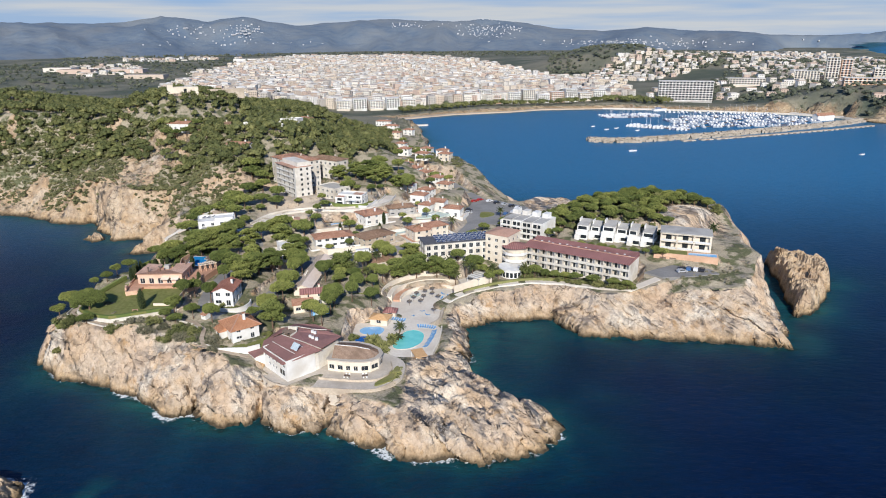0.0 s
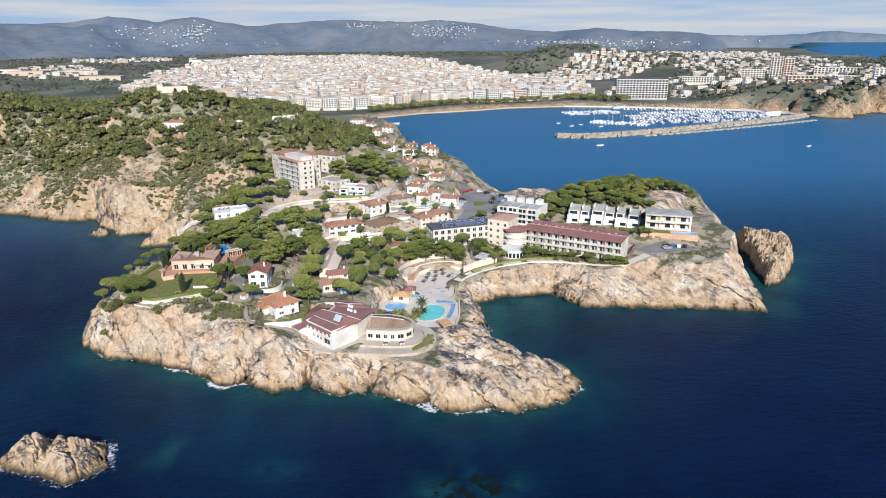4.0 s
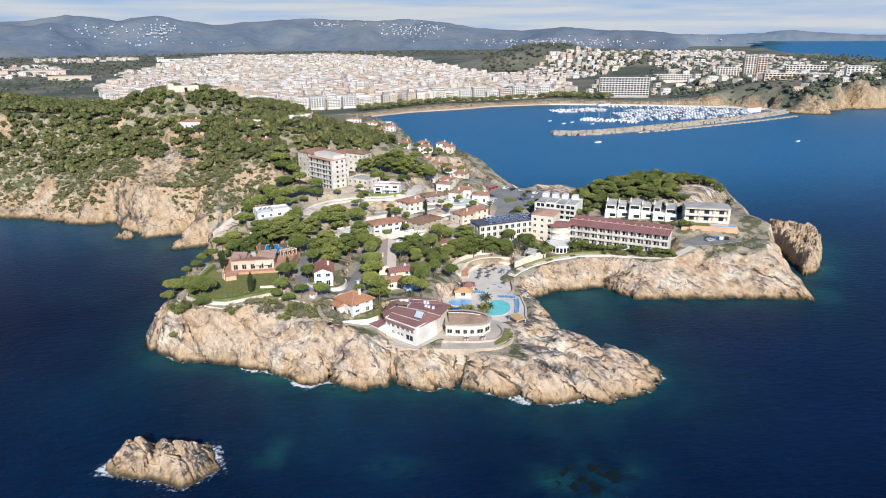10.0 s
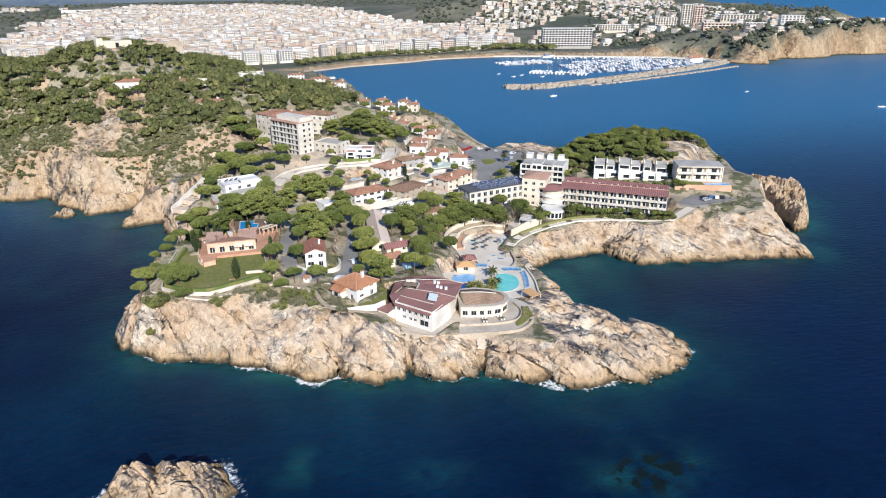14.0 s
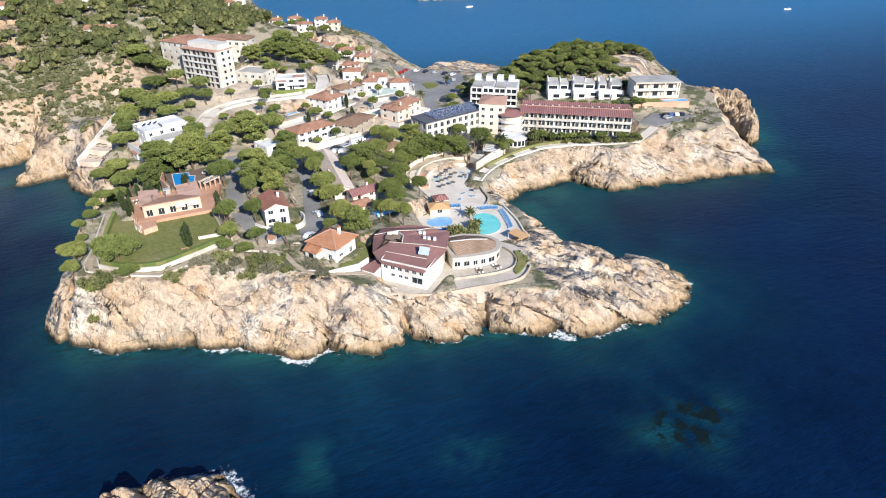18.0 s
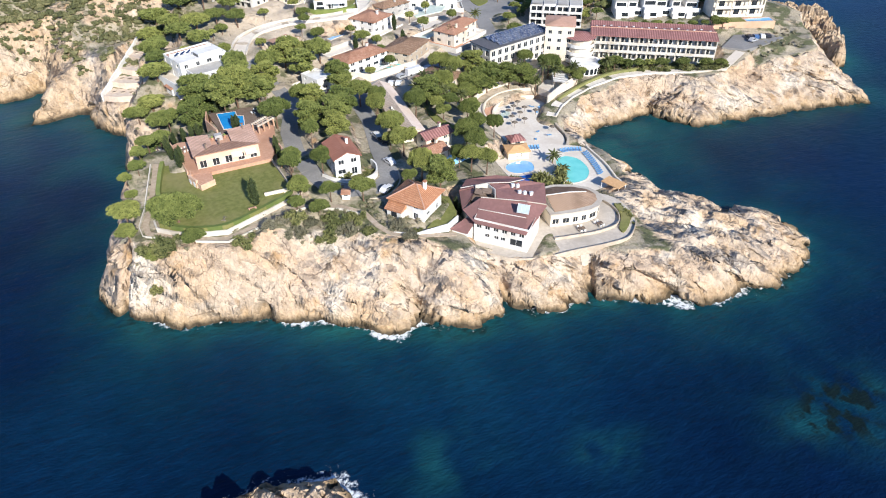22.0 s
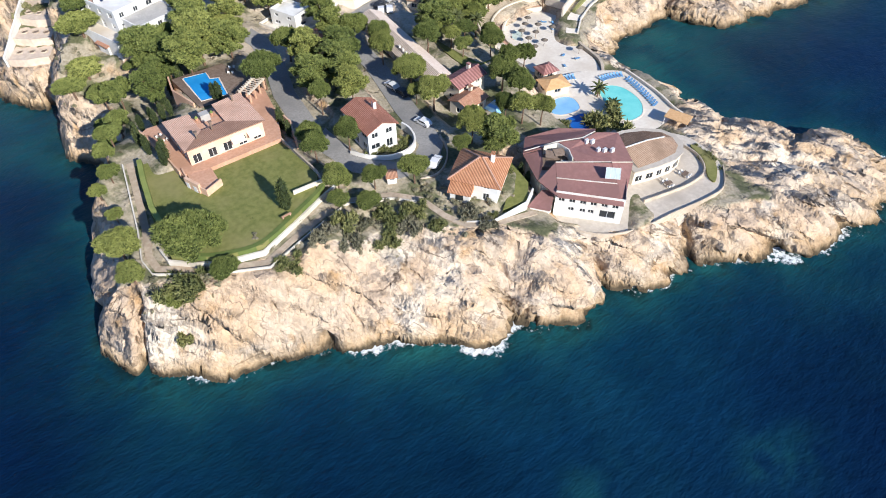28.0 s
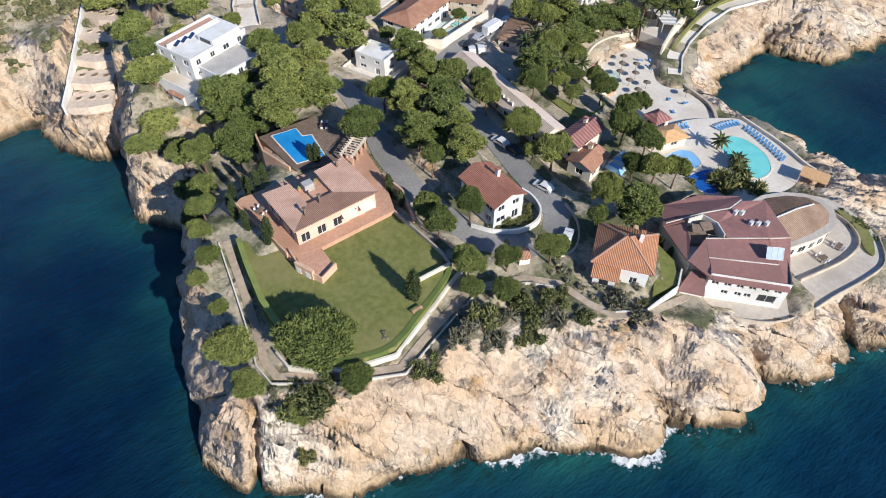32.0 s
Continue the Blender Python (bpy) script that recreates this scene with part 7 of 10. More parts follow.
for side in (-1, 1):
    edge = []
    for k, (x, y, z) in enumerate(UPPER):
        (ax, ay, _), (bx, by, _) = UPPER[max(k - 1, 0)], UPPER[min(k + 1, len(UPPER) - 1)]
        ln = math.hypot(bx - ax, by - ay)
        edge.append((x - side * 3.0 * (by - ay) / ln, y + side * 3.0 * (bx - ax) / ln, z))
    tagged(part("street_wall", Geo().strip(curve(edge, False, 3), 0.16, 0.16, -3.0, 1.0), M_LIME), "limewashed wall along the climbing street", "wall", kind="structure")


# paved plots with low walls round the village houses
def plot(near, grow, back=1.0, wall=None, floor=None, high=0.9):
    px, py, pz, hw, hd, turn, _ = min(PADS, key=lambda p: (p[0] - near[0]) ** 2 + (p[1] - near[1]) ** 2)
    c, s = math.cos(radians(turn)), math.sin(radians(turn))
    q = [(px + c * u - s * v, py + s * u + c * v) for u, v in ((-hw - grow, -hd - grow), (hw + grow, -hd - grow), (hw + grow, hd + back), (-hw - grow, hd + back))]
    slab("house_plot", "paved yard round a village house", "yard", q, pz - 5, pz + 0.06, floor or M_PAVE)
    wall_line("plot_wall", "low wall round a village yard", [q[3], q[0], q[1], q[2]], 0.3, pz - 5, pz + high, wall or M_LIME)


for near, grow, back, wall_, floor_ in (((-50, 289), 1.5, 1.0, M_WHITE, M_PAVE), ((-32, 291), 2.0, 1.0, M_STONE, M_PAVE), ((-36, 320), 2.0, 1.0, M_WHITE, M_PAVE), ((-24, 335), 1.5, 1.0, M_LIME, M_PAVE), ((-48, 338), 2.5, 1.0, M_WHITE, M_LAWN),
                                       ((-60, 355), 2.0, 1.0, M_LIME, M_PAVE), ((-12, 297), 1.5, 0.5, M_LIME, M_TERRACOTTA), ((-4, 303), 1.5, 0.5, M_WHITE, M_PAVE), ((-76, 309), 2.0, 1.0, M_WHITE, M_TERRACOTTA), ((-75, 270), 1.0, 0.5, M_LIME, M_PAVE),
                                       ((-108, 296), 2.5, 1.5, M_WHITE, M_PAVE), ((-105, 285), 1.0, 0.5, M_LIME, M_GRAVEL), ((-15, 360), 1.0, 0.5, M_WHITE, M_PAVE), ((-4, 350), 1.0, 0.5, M_WHITE, M_PAVE), ((4, 341), 1.0, 0.5, M_WHITE, M_PAVE), ((-11, 343), 1.0, 0.5, M_WHITE, M_TERRACOTTA)):
    plot(near, grow, back, wall_, floor_)
road("street", "asphalt street with parked cars between white walls", [(-62.0, 262, 15.6), (-58, 270, 15.8), (-45, 274.6, 16.0), (-33, 277.8, 16.2), (-20, 284.4, 16.4), (-8, 290.5, 16.4), (6, 297, 16.4), (11, 312, 16.2), (16, 328, 16.1), (22, 350, 16.1), (24, 372, 16.2), (12, 396, 17.5), (2, 420, 19)], 3.2)
slab("car_park", "asphalt car park on the isthmus", "car park", [(24, 383), (48, 359), (46, 338), (28, 316), (13, 320), (11, 345), (14, 370)], 12, 16.3, M_ASPHALT)
PADS.append((28, 350, 15.9, 14, 26, -10, 6))
slab("planted_island", "planted island in the car park", "planting", curve([(20, 337), (27, 341), (27, 347), (21, 348)]), 15, 16.5, M_LAWN)
slab("headland_car_park", "small asphalt car park on the headland", "car park", [(82, 249), (96, 257.5), (110, 252.5), (112, 247), (100, 244), (88, 243)], 12, 16.9, M_ASPHALT)
PADS.append((97, 250, 16.5, 13, 6, -18, 4))
slab("street_court", "white walled forecourt with a small green pool", "courtyard", [(-58.0, 281.0), (-52.5, 276.6), (-33.0, 282.4), (-35.4, 284.2), (-41.5, 288.0)], 13, 16.95, M_GREENPAVE)
wall_line("court_wall", "cream wall along the street with a dark garage door", [(-58.2, 280.8), (-52.4, 276.2), (-33.0, 281.8)], 0.35, 14, 18.6, M_CREAM)
pool("small green pool in a forecourt", [(-44.5, 283.6), (-38.4, 285.2), (-38.0, 283.4), (-43.8, 281.8)], 16.97, M_TURQ)
pool("small blue garden pool between houses", [(-57.5, 314.5), (-51, 318.5), (-49.6, 316), (-56.4, 312)], 19.6, M_PALEBLUE)
PADS.append((-54, 315, 19.5, 5, 4, 20, 3))
pool("small blue pool below a white villa", [(-120.5, 323.5), (-116, 326), (-114.6, 321.8), (-118.4, 318.8)], 18.2, M_BLUE)
PADS.append((-118, 322, 18.1, 5, 5, 0, 3))
slab("glazed_terrace", "pale green paved terrace with a covered pool", "terrace", [(-14.5, 327.5), (-1.5, 330), (3.5, 336), (-10, 345), (-16, 338)], 14, 18.7, M_GREENPAVE)
# terraced garden on the western inlet
for k in range(5):
    f0, f1 = k / 5, (k + 1) / 5
    edge = lambda f: ((-140.0 + 18.0 * f, 311.5 + 35.0 * f), (-130.5 + 13.5 * f, 307.0 + 31.0 * f))
    (ax, ay), (bx, by) = edge(f0)
    (dx, dy), (ex, ey) = edge(f1)
    z = 12.2 + 1.9 * k
    tier = slab("planted_terrace", "pale sandy garden terrace with round planting holes", "terrace", [(ax, ay), (bx, by), (ex, ey), (dx, dy)], z - 6, z, M_SANDY)
    PADS.append(((ax + ex) / 2, (ay + ey) / 2, z - 1.8, 4.5, 6, 62, 2.5))
    for q in range(3):
        g = (q + 0.6) / 3.2
        hx, hy = (ax + (bx - ax) * g + dx + (ex - dx) * g) / 2, (ay + (by - ay) * g + dy + (ey - dy) * g) / 2
        hole = thing("planting_hole", "round planting hole with a low stone rim", "planter", hx, hy, z, 0, "planting holes on the terraces")
        ring = [(math.cos(0.5236 * c), math.sin(0.5236 * c)) for c in range(14)]
        part("rim", Geo().strip([(0.75 * u, 0.75 * v, 0) for u, v in ring], 0.18, 0.0, 0.0, 0.22), M_STONE, hole)
        part("soil", Geo().prism([(0.74 * u, 0.74 * v) for u, v in ring[:12]], 0.0, 0.06), M_DECK, hole)
    tagged(part("tier_wall", Geo().strip([(ax, ay, z), ((ax + bx) / 2 - 0.4, (ay + by) / 2 - 0.8, z), (bx, by, z)], 0.0, 0.35, -2.2, 0.25), M_SANDY), "low pale wall at the edge of a garden tier", "wall", kind="structure")
    tagged(part("terrace_edge_wall", Geo().strip([(ax - 0.6, ay, z), (dx - 0.6, dy, z + 1.6)], 0.25, 0.25, -4.0, 1.1), M_WHITE), "white wall stepping down the slope to the inlet", "wall", kind="structure")

# clubhouse terraces, pool deck and beach terrace
PADS.append((-18, 209, 6.3, 14, 11, 0, 4))
PADS.append((-8, 242, 5.4, 12, 16, 0, 3))
PADS.append((-12, 262, 8.6, 12, 3, 10, 3))
slab("club_terrace", "pale paved terrace in front of the clubhouse", "terrace", curve([(-58.5, 180.5), (-52.5, 173.6), (-45, 170.6), (-36, 169.8), (-27, 168.8), (-20.5, 169.2), (-15, 174), (-12.6, 180), (-14, 188), (-24, 194), (-40, 190), (-52, 190)]), 2.0, 9.65, M_TERRACE)
wall_line("curved_terrace_wall", "cream wall curving round the restaurant terrace", curve([(-38.5, 175.7), (-32.1, 174.5), (-26.4, 173.8), (-20.8, 174.4), (-17.8, 177.1), (-16.5, 181.1), (-17.2, 186)], False), 0.25, 8, 10.4, M_STONE)
wall_line("club_parapet", "cream parapet on the cliff edge", curve([(-58.4, 180.2), (-52.6, 173.4), (-45, 170.4), (-36, 169.6), (-27, 168.6), (-20.4, 169.0), (-14.8, 173.8)], False), 0.2, 8, 10.2, M_STONE)
slab("terrace_hedge_bed", "planted bed beside the curved wall", "planting", curve([(-20.5, 171.2), (-15.8, 175), (-14.2, 180.5), (-15.2, 183), (-17, 177.5), (-20.6, 173.2)]), 8, 10.1, M_LAWN)
slab("pool_deck", "pale stone pool deck above the cove", "terrace", curve([(-34, 220), (-26, 226), (-14, 225), (-6, 221), (-1.2, 216), (-2.2, 205), (-4.2, 196), (-8, 188), (-18, 192), (-36, 198), (-36, 210)]), 1.0, 7.35, M_PAVE)
pool("kidney-shaped turquoise pool beside the cove", curve([(-14, 214.2), (-10, 215), (-7.2, 211.5), (-7.8, 205), (-11.6, 200.4), (-16.4, 199.8), (-18.2, 202.4), (-17.0, 208.4)]), 7.37, M_TURQ)
pool("pale blue paddling pool with white edges", curve([(-29.6, 217.6), (-24.2, 218.2), (-21.6, 215.6), (-23.6, 211.0), (-29.2, 211.6), (-31.2, 214.6)]), 7.37, M_PALEBLUE)
pool("deep blue pool beside the paddling pool", curve([(-31.6, 209.8), (-24.4, 209.6), (-22.6, 206.6), (-25.4, 202.6), (-30.4, 203.2)]), 7.37, M_NAVYPOOL)
wall_line("sea_wall", "cream sea wall along the pool deck", curve([(-1.0, 217.2), (-2.0, 205), (-4.0, 196), (-3.2, 189), (-4.2, 182), (-9.6, 176.6)], False), 0.5, 0, 8.1, M_CREAM)
slab("beach_terrace", "sand-coloured paved beach terrace with thatched parasols", "terrace", curve([(-24, 243), (-18, 254), (-8, 260.4), (2, 261), (6.6, 246), (-0.6, 237), (-2.6, 227), (-7.6, 220.6), (-16, 226), (-24, 233)]), 1.0, 6.3, M_PAVE)
wall_line("beach_wall", "stone wall between the beach terrace and the rocks", curve([(7.2, 245.4), (2.4, 240.6), (-0.2, 236.4), (-2.0, 226), (-6.8, 219.8)], False), 0.8, 1, 7.1, M_STONE)
for k, (r, z) in enumerate(((15.0, 7.6), (18.5, 9.0), (22.5, 10.6))):
    arc = [(-3 + r * math.cos(radians(a)), 245 + r * math.sin(radians(a))) for a in range(62, 190, 8)]
    wall_line("curved_terrace_wall", "curved cream wall stepping up behind the beach", arc, 0.5, 3, z, M_CREAM)
    if k < 2:
        tagged(part("curved_terrace", Geo().strip(arc, 0.0, -0.2, 0, z - 0.5).strip(arc, 3.0, -0.3, 2.0, z - 0.55), M_PAVE if k else M_TERRACOTTA), "curved paved step behind the beach terrace", "terrace", kind="structure")
slab("garden_bed", "green lawn of the palm garden behind the beach", "lawn", curve([(-44, 236), (-36, 234), (-28, 240), (-27, 250), (-34, 257), (-42, 256)]), 5, [ground_z(x, y) + 0.35 for x, y in curve([(-44, 236), (-36, 234), (-28, 240), (-27, 250), (-34, 257), (-42, 256)])], M_LAWN)
house("beach_bar", "low beach bar with a pale tiled roof", "bar", (-9.0, 266.0), (2.5, 268.5), 5.0, 9.2, 12.0, "gable", 1.0, M_CREAM, M_TILE_OLD, 1, pad=0.5, chimney=False)
house("pool_hut", "open pool hut with an orange roof", "hut", (-27.6, 220.0), (-21.2, 218.4), 5.0, 7.3, 9.9, "hip", 1.1, M_CREAM, M_ORANGE, 1, pad=0.2, chimney=False)
house("changing_hut", "small hut with a maroon roof", "hut", (-23.0, 226.4), (-18.6, 226.0), 4.0, 7.0, 9.6, "hip", 1.3, M_CREAM, M_MAROON, 1, pad=0.2, chimney=False)
slab("slipway", "pale concrete slipway and landing", "slipway", [(-6.4, 219.6), (-2.2, 216.2), (3.2, 214), (4.0, 219), (-1.6, 224)], -1, 3.0, M_PAVE)
slab("rock_platform", "flat concrete landing by the rocks", "landing", [(-3.4, 189.8), (2.0, 188.4), (5.0, 181.0), (-2.6, 181.6)], 1, 6.2, M_PAVE)
SHADE = thing("sunshade", "orange sunshade roof on posts over the deck", "sunshade", -8.4, 192.4, 7.36, 20)
part("canopy", Geo().box(-2.0, 2.0, -3.0, 3.0, 2.3, 2.5), M_ORANGE, SHADE)
for x, y in ((-1.8, -2.8), (1.8, -2.8), (1.8, 2.8), (-1.8, 2.8)):
    part("post", Geo().box(x - 0.08, x + 0.08, y - 0.08, y + 0.08, 0, 2.3), M_WHITE, SHADE)
PROM = [(0.5, 240.5, 7.6), (6, 246, 8.4), (13, 249.4, 9.4), (24, 252.2, 10.4), (36, 253.4, 11.2), (50, 250, 11.8), (62, 243.6, 12.4), (74, 239.0, 13.2), (86, 243.4, 16.2)]
road("promenade", "pale promenade path above the cove rocks", PROM, 1.8, M_PAVE)
tagged(part("promenade_wall", Geo().strip([(1.8, 239.4, 7.6), (7.2, 244.0, 8.4), (14, 247.2, 9.4), (24.4, 250.0, 10.4), (36, 251.2, 11.2), (49.2, 248.0, 11.8), (61.2, 241.6, 12.4), (74, 236.8, 13.2)], 0.2, 0.2, -4.2, 0.7), M_LIME), "white parapet wall of the promenade", "wall", kind="structure")
tagged(part("terrace_wall", Geo().strip([(4.0, 249.0, 9.0), (12, 252.6, 10.5), (20, 255, 11.5)], 0.25, 0.25, -2, 2.2), M_CREAM), "cream wall below the hotel garden", "wall", kind="structure")
slab("hotel_terrace", "paved terrace of the hotel garden", "terrace", [(8, 251), (17, 254), (20, 262), (14, 265), (6, 259)], 7.5, 10.2, M_PAVE)
AWNING = thing("terrace_awning", "grey and white striped awning on posts over the hotel terrace", "awning", 14.2, 257.4, 10.2, 62)
for k in range(9):
    part("awning_strip", Geo().add([(-4.6 + k, -2.8, 2.5), (-3.6 + k, -2.8, 2.5), (-3.6 + k, 2.8, 3.1), (-4.6 + k, 2.8, 3.1), (-4.6 + k, -2.8, 2.44), (-3.6 + k, -2.8, 2.44), (-3.6 + k, 2.8, 3.04), (-4.6 + k, 2.8, 3.04)], [(0, 1, 2, 3), (7, 6, 5, 4), (0, 4, 5, 1), (2, 6, 7, 3), (1, 5, 6, 2), (3, 7, 4, 0)]), M_WHITE if k % 2 else M_GRAVEL, AWNING)
for u in (-4.4, 0, 4.2):
    for v, q in ((-2.6, 2.46), (2.6, 3.06)):
        part("post", Geo().box(u - 0.06, u + 0.06, v - 0.06, v + 0.06, 0, q), M_WHITE, AWNING)


def patio_set(x, y, z, turn, label):
    ob = thing("patio_table", label, "table", x, y, z, turn)
    part("tabletop", Geo().box(-0.9, 0.9, -0.5, 0.5, 0.70, 0.75), M_DECK, ob)
    for u in (-0.8, 0.8):
        for v in (-0.4, 0.4):
            part("leg", Geo().box(u - 0.04, u + 0.04, v - 0.04, v + 0.04, 0, 0.7), M_DECK, ob)
    for u, v, t in ((-0.5, -0.95, 180), (0.5, -0.95, 180), (-0.5, 0.95, 0), (0.5, 0.95, 0)):
        c = thing("patio_chair", "white slatted chair at a patio table", "chair", 0, 0, 0, 0, "patio chairs")
        c.matrix_basis = pose(x, y, z, 0, 0, turn) @ pose(u, v, 0, 0, 0, t)
        part("seat", Geo().box(-0.24, 0.24, -0.24, 0.24, 0.42, 0.46), M_WHITE, c)
        part("backrest", Geo().box(-0.24, 0.24, 0.20, 0.24, 0.464, 0.9), M_WHITE, c)
        for p in (-0.2, 0.2):
            for q in (-0.2, 0.2):
                part("leg", Geo().box(p - 0.025, p + 0.025, q - 0.025, q + 0.025, 0, 0.42), M_WHITE, c)


patio_set(-118.4, 242.0, 20.1, 20, "dark wooden table on the villa terrace")
patio_set(-96.0, 258.6, 20.16, -30, "dark wooden table on the pool terrace")
patio_set(-24.5, 176.6, 9.66, 10, "dark wooden table on the restaurant terrace")
patio_set(-30.0, 176.6, 9.66, -8, "dark wooden table on the restaurant terrace")

tagged(part("hedge", Geo().strip(curve([(-59.6, 333.4), (-56.2, 330.0), (-50.0, 328.2), (-43.0, 328.8), (-40.6, 331.4)], False), 0.7, 0.7, 22.0, 26.2), M_HEDGE), "rounded hedge in front of the white cubic villa", "hedge")
pool("narrow pale pool in front of a white villa", [(-50.4, 331.4), (-45.6, 330.2), (-45.2, 331.6), (-50.0, 332.8)], 24.95, M_PALEBLUE)
pool("small blue pool beside a salmon house", [(-77.2, 268.6), (-73.6, 266.8), (-75.2, 262.8), (-78.4, 263.6)], 16.6, M_BLUE)
PADS.append((-75.9, 265.6, 16.5, 3.2, 3.6, -25, 2.5))
wall_line("yard_wall", "limewashed wall beside the garden pool", [(-79.2, 262.6), (-74.4, 261.2), (-72.0, 267.4)], 0.3, 14, 17.6, M_LIME)

slab("planted_bank", "planted bank of dry earth beside the car park", "planting", curve([(27.5, 312.5), (36, 314.5), (43, 324), (46.5, 335), (41, 334), (34, 330.5), (28.5, 324)]), 15, 16.42, M_TRACK)
for line in ([(-66, 300, 19.6), (-58, 303, 19.4), (-49, 307, 19.4), (-42, 308.5, 19.4)], [(-30, 303, 17.8), (-22, 307, 17.8), (-14, 311, 17.6), (-4, 314, 17.4)], [(-26, 314, 18.8), (-18, 320, 18.6), (-8, 322, 18.4), (2, 323, 17.6)], [(-70, 312, 21.0), (-63, 318, 21.2), (-58, 320.5, 21.4)]):
    tagged(part("garden_wall", Geo().strip(line, 0.16, 0.16, -3.0, 1.1), M_LIME), "limewashed wall between village gardens", "wall", kind="structure")
for q, z, m_ in (([(-66, 301), (-50, 308), (-48, 303), (-62, 297)], 19.0, M_PAVE), ([(-29, 304), (-14, 312), (-10, 307), (-24, 300)], 17.5, M_GREENPAVE), ([(-24, 316), (-8, 323), (-4, 318), (-18, 312)], 18.2, M_PAVE)):
    slab("village_yard", "pale paved yard between village walls", "yard", q, z - 3.5, z, m_)
    PADS.append((sum(p[0] for p in q) / 4, sum(p[1] for p in q) / 4, z - 0.3, 6, 2.5, 25, 3))


# ---- trees and shrubs ----
def ico(level):
    bm = bmesh.new()
    bmesh.ops.create_icosphere(bm, subdivisions=level, radius=1.0)
    v = np.array([p.co[:] for p in bm.verts])
    f = [tuple(q.index for q in face.verts) for face in bm.faces]
    bm.free()
    return v, f


ICO0, ICO1 = ico(1), ico(2)


def crown_mesh(name, clumps, tufts, size, material, rng, shape=ICO1, core=0.74):
    """Small lumps with many needle tufts standing out of them. clumps: x, y, z, radius, flatness."""
    v, f, core_shade = [], [], []
    for cx, cy, cz, r, flat in clumps:
        k = len(v)
        wob = 1 + rng.uniform(-0.25, 0.2, len(shape[0]))
        pts = shape[0] * (core * r * wob)[:, None] * (1, 1, flat) + (cx, cy, cz)
        v += pts.tolist()
        f += [tuple(i + k for i in q) for q in shape[1]]
        # 1 on the core: its colour is darkened as inner crown shade.
        core_shade += [1.0] * len(pts)
        n = max(6, int(tufts * r * r))
        d = rng.normal(size=(n, 3))
        d /= np.linalg.norm(d, axis=1)[:, None]
        d[:, 2] = np.where(d[:, 2] < -0.35, -d[:, 2], d[:, 2])
        at = np.array((cx, cy, cz)) + d * (r * rng.uniform(0.66, 1.0, n))[:, None] * (1, 1, flat)
        s = size * rng.uniform(0.6, 1.35, n)[:, None]
        side = np.cross(d, rng.normal(size=(n, 3)))
        side /= np.linalg.norm(side, axis=1)[:, None] + 1e-9
        up = np.cross(side, d)
        lean = d + 0.55 * rng.normal(size=(n, 3)) + (0, 0, 0.35)
        tip = at + s * lean * 0.95
        k = len(v)
        quad = np.stack([at - 0.42 * s * side, at + 0.42 * s * side, tip, at + 0.62 * s * up], 1)
        v += quad.reshape(-1, 3).tolist()
        core_shade += [0.0] * (4 * n)
        f += [t for i in range(n) for t in ((k + 4 * i, k + 4 * i + 1, k + 4 * i + 2), (k + 4 * i + 1, k + 4 * i + 3, k + 4 * i + 2))]
    me = bpy.data.meshes.new(name)
    me.from_pydata(v, [], f)
    me.attributes.new("core_shade", "FLOAT", "POINT").data.foreach_set("value", np.array(core_shade, np.float32))
    me.materials.append(material)
    return me


def trunk_mesh(name, h, r, limbs, rng, lean=0.0):
    g = Geo()
    a = Vector((0, 0, -1.5))
    for i in range(4):
        b = Vector((lean * (i + 1) * 0.25 * h * 0.2 + rng.uniform(-0.12, 0.12), rng.uniform(-0.12, 0.12), h * (i + 1) / 4))
        g.tube(a, b, r * (1 - 0.17 * i), r * (1 - 0.17 * (i + 1)), 7)
        a = b
    for x, y, z in limbs:
        g.tube(a * 0.86, (x, y, z), r * 0.34, r * 0.12, 5)
    return g.mesh(name, M_TRUNK)


def dome(rng, cx, cy, cz, rx, rz, n, small):
    """Lumps spread over the upper part of a rounded head of branches, with gaps."""
    out = [(cx, cy, cz, 0.62 * rx, rz / rx)]
    for i in range(n):
        if rng.random() < 0.12:
            continue
        q = 1 - 1.25 * (i + 0.5) / n
        t = 2.39996 * i + rng.uniform(-0.35, 0.35)
        h = math.sqrt(max(0.0, 1 - q * q))
        k = rng.uniform(0.72, 0.95)
        out.append((cx + k * rx * h * math.cos(t), cy + k * rx * h * math.sin(t), cz + k * rz * q, small * rng.uniform(0.75, 1.3), 0.85))
    return out


def pine_kind(seed, height, spread, flat, tufts=230, lumps=22, size=0.22):
    """A stone pine: bare trunk, forked limbs, a broad crown of several rounded heads."""
    rng = np.random.default_rng(seed)
    clumps, limbs = [], []
    n = 3 + seed % 3
    for i in range(n):
        t = 6.28319 * i / n + rng.uniform(-0.4, 0.4)
        k = spread * rng.uniform(0.34, 0.46)
        x, y = k * math.cos(t), k * math.sin(t)
        rx = spread * rng.uniform(0.46, 0.6)
        rz = rx * (0.95 - 0.45 * flat)
        z = height - rz - spread * rng.uniform(0.05, 0.22)
        clumps += dome(rng, x, y, z, rx, rz, lumps, 0.21 * spread)
        limbs.append((0.8 * x, 0.8 * y, z))
    rx = spread * 0.58
    clumps += dome(rng, 0, 0, height - rx * 0.75, rx, rx * 0.75, lumps, 0.2 * spread)
    return (trunk_mesh("pine_trunk", height * 0.66, 0.20 + spread * 0.03, limbs, rng, rng.uniform(-0.5, 0.5)), crown_mesh("pine_crown", clumps, tufts, size, M_PINE, rng))


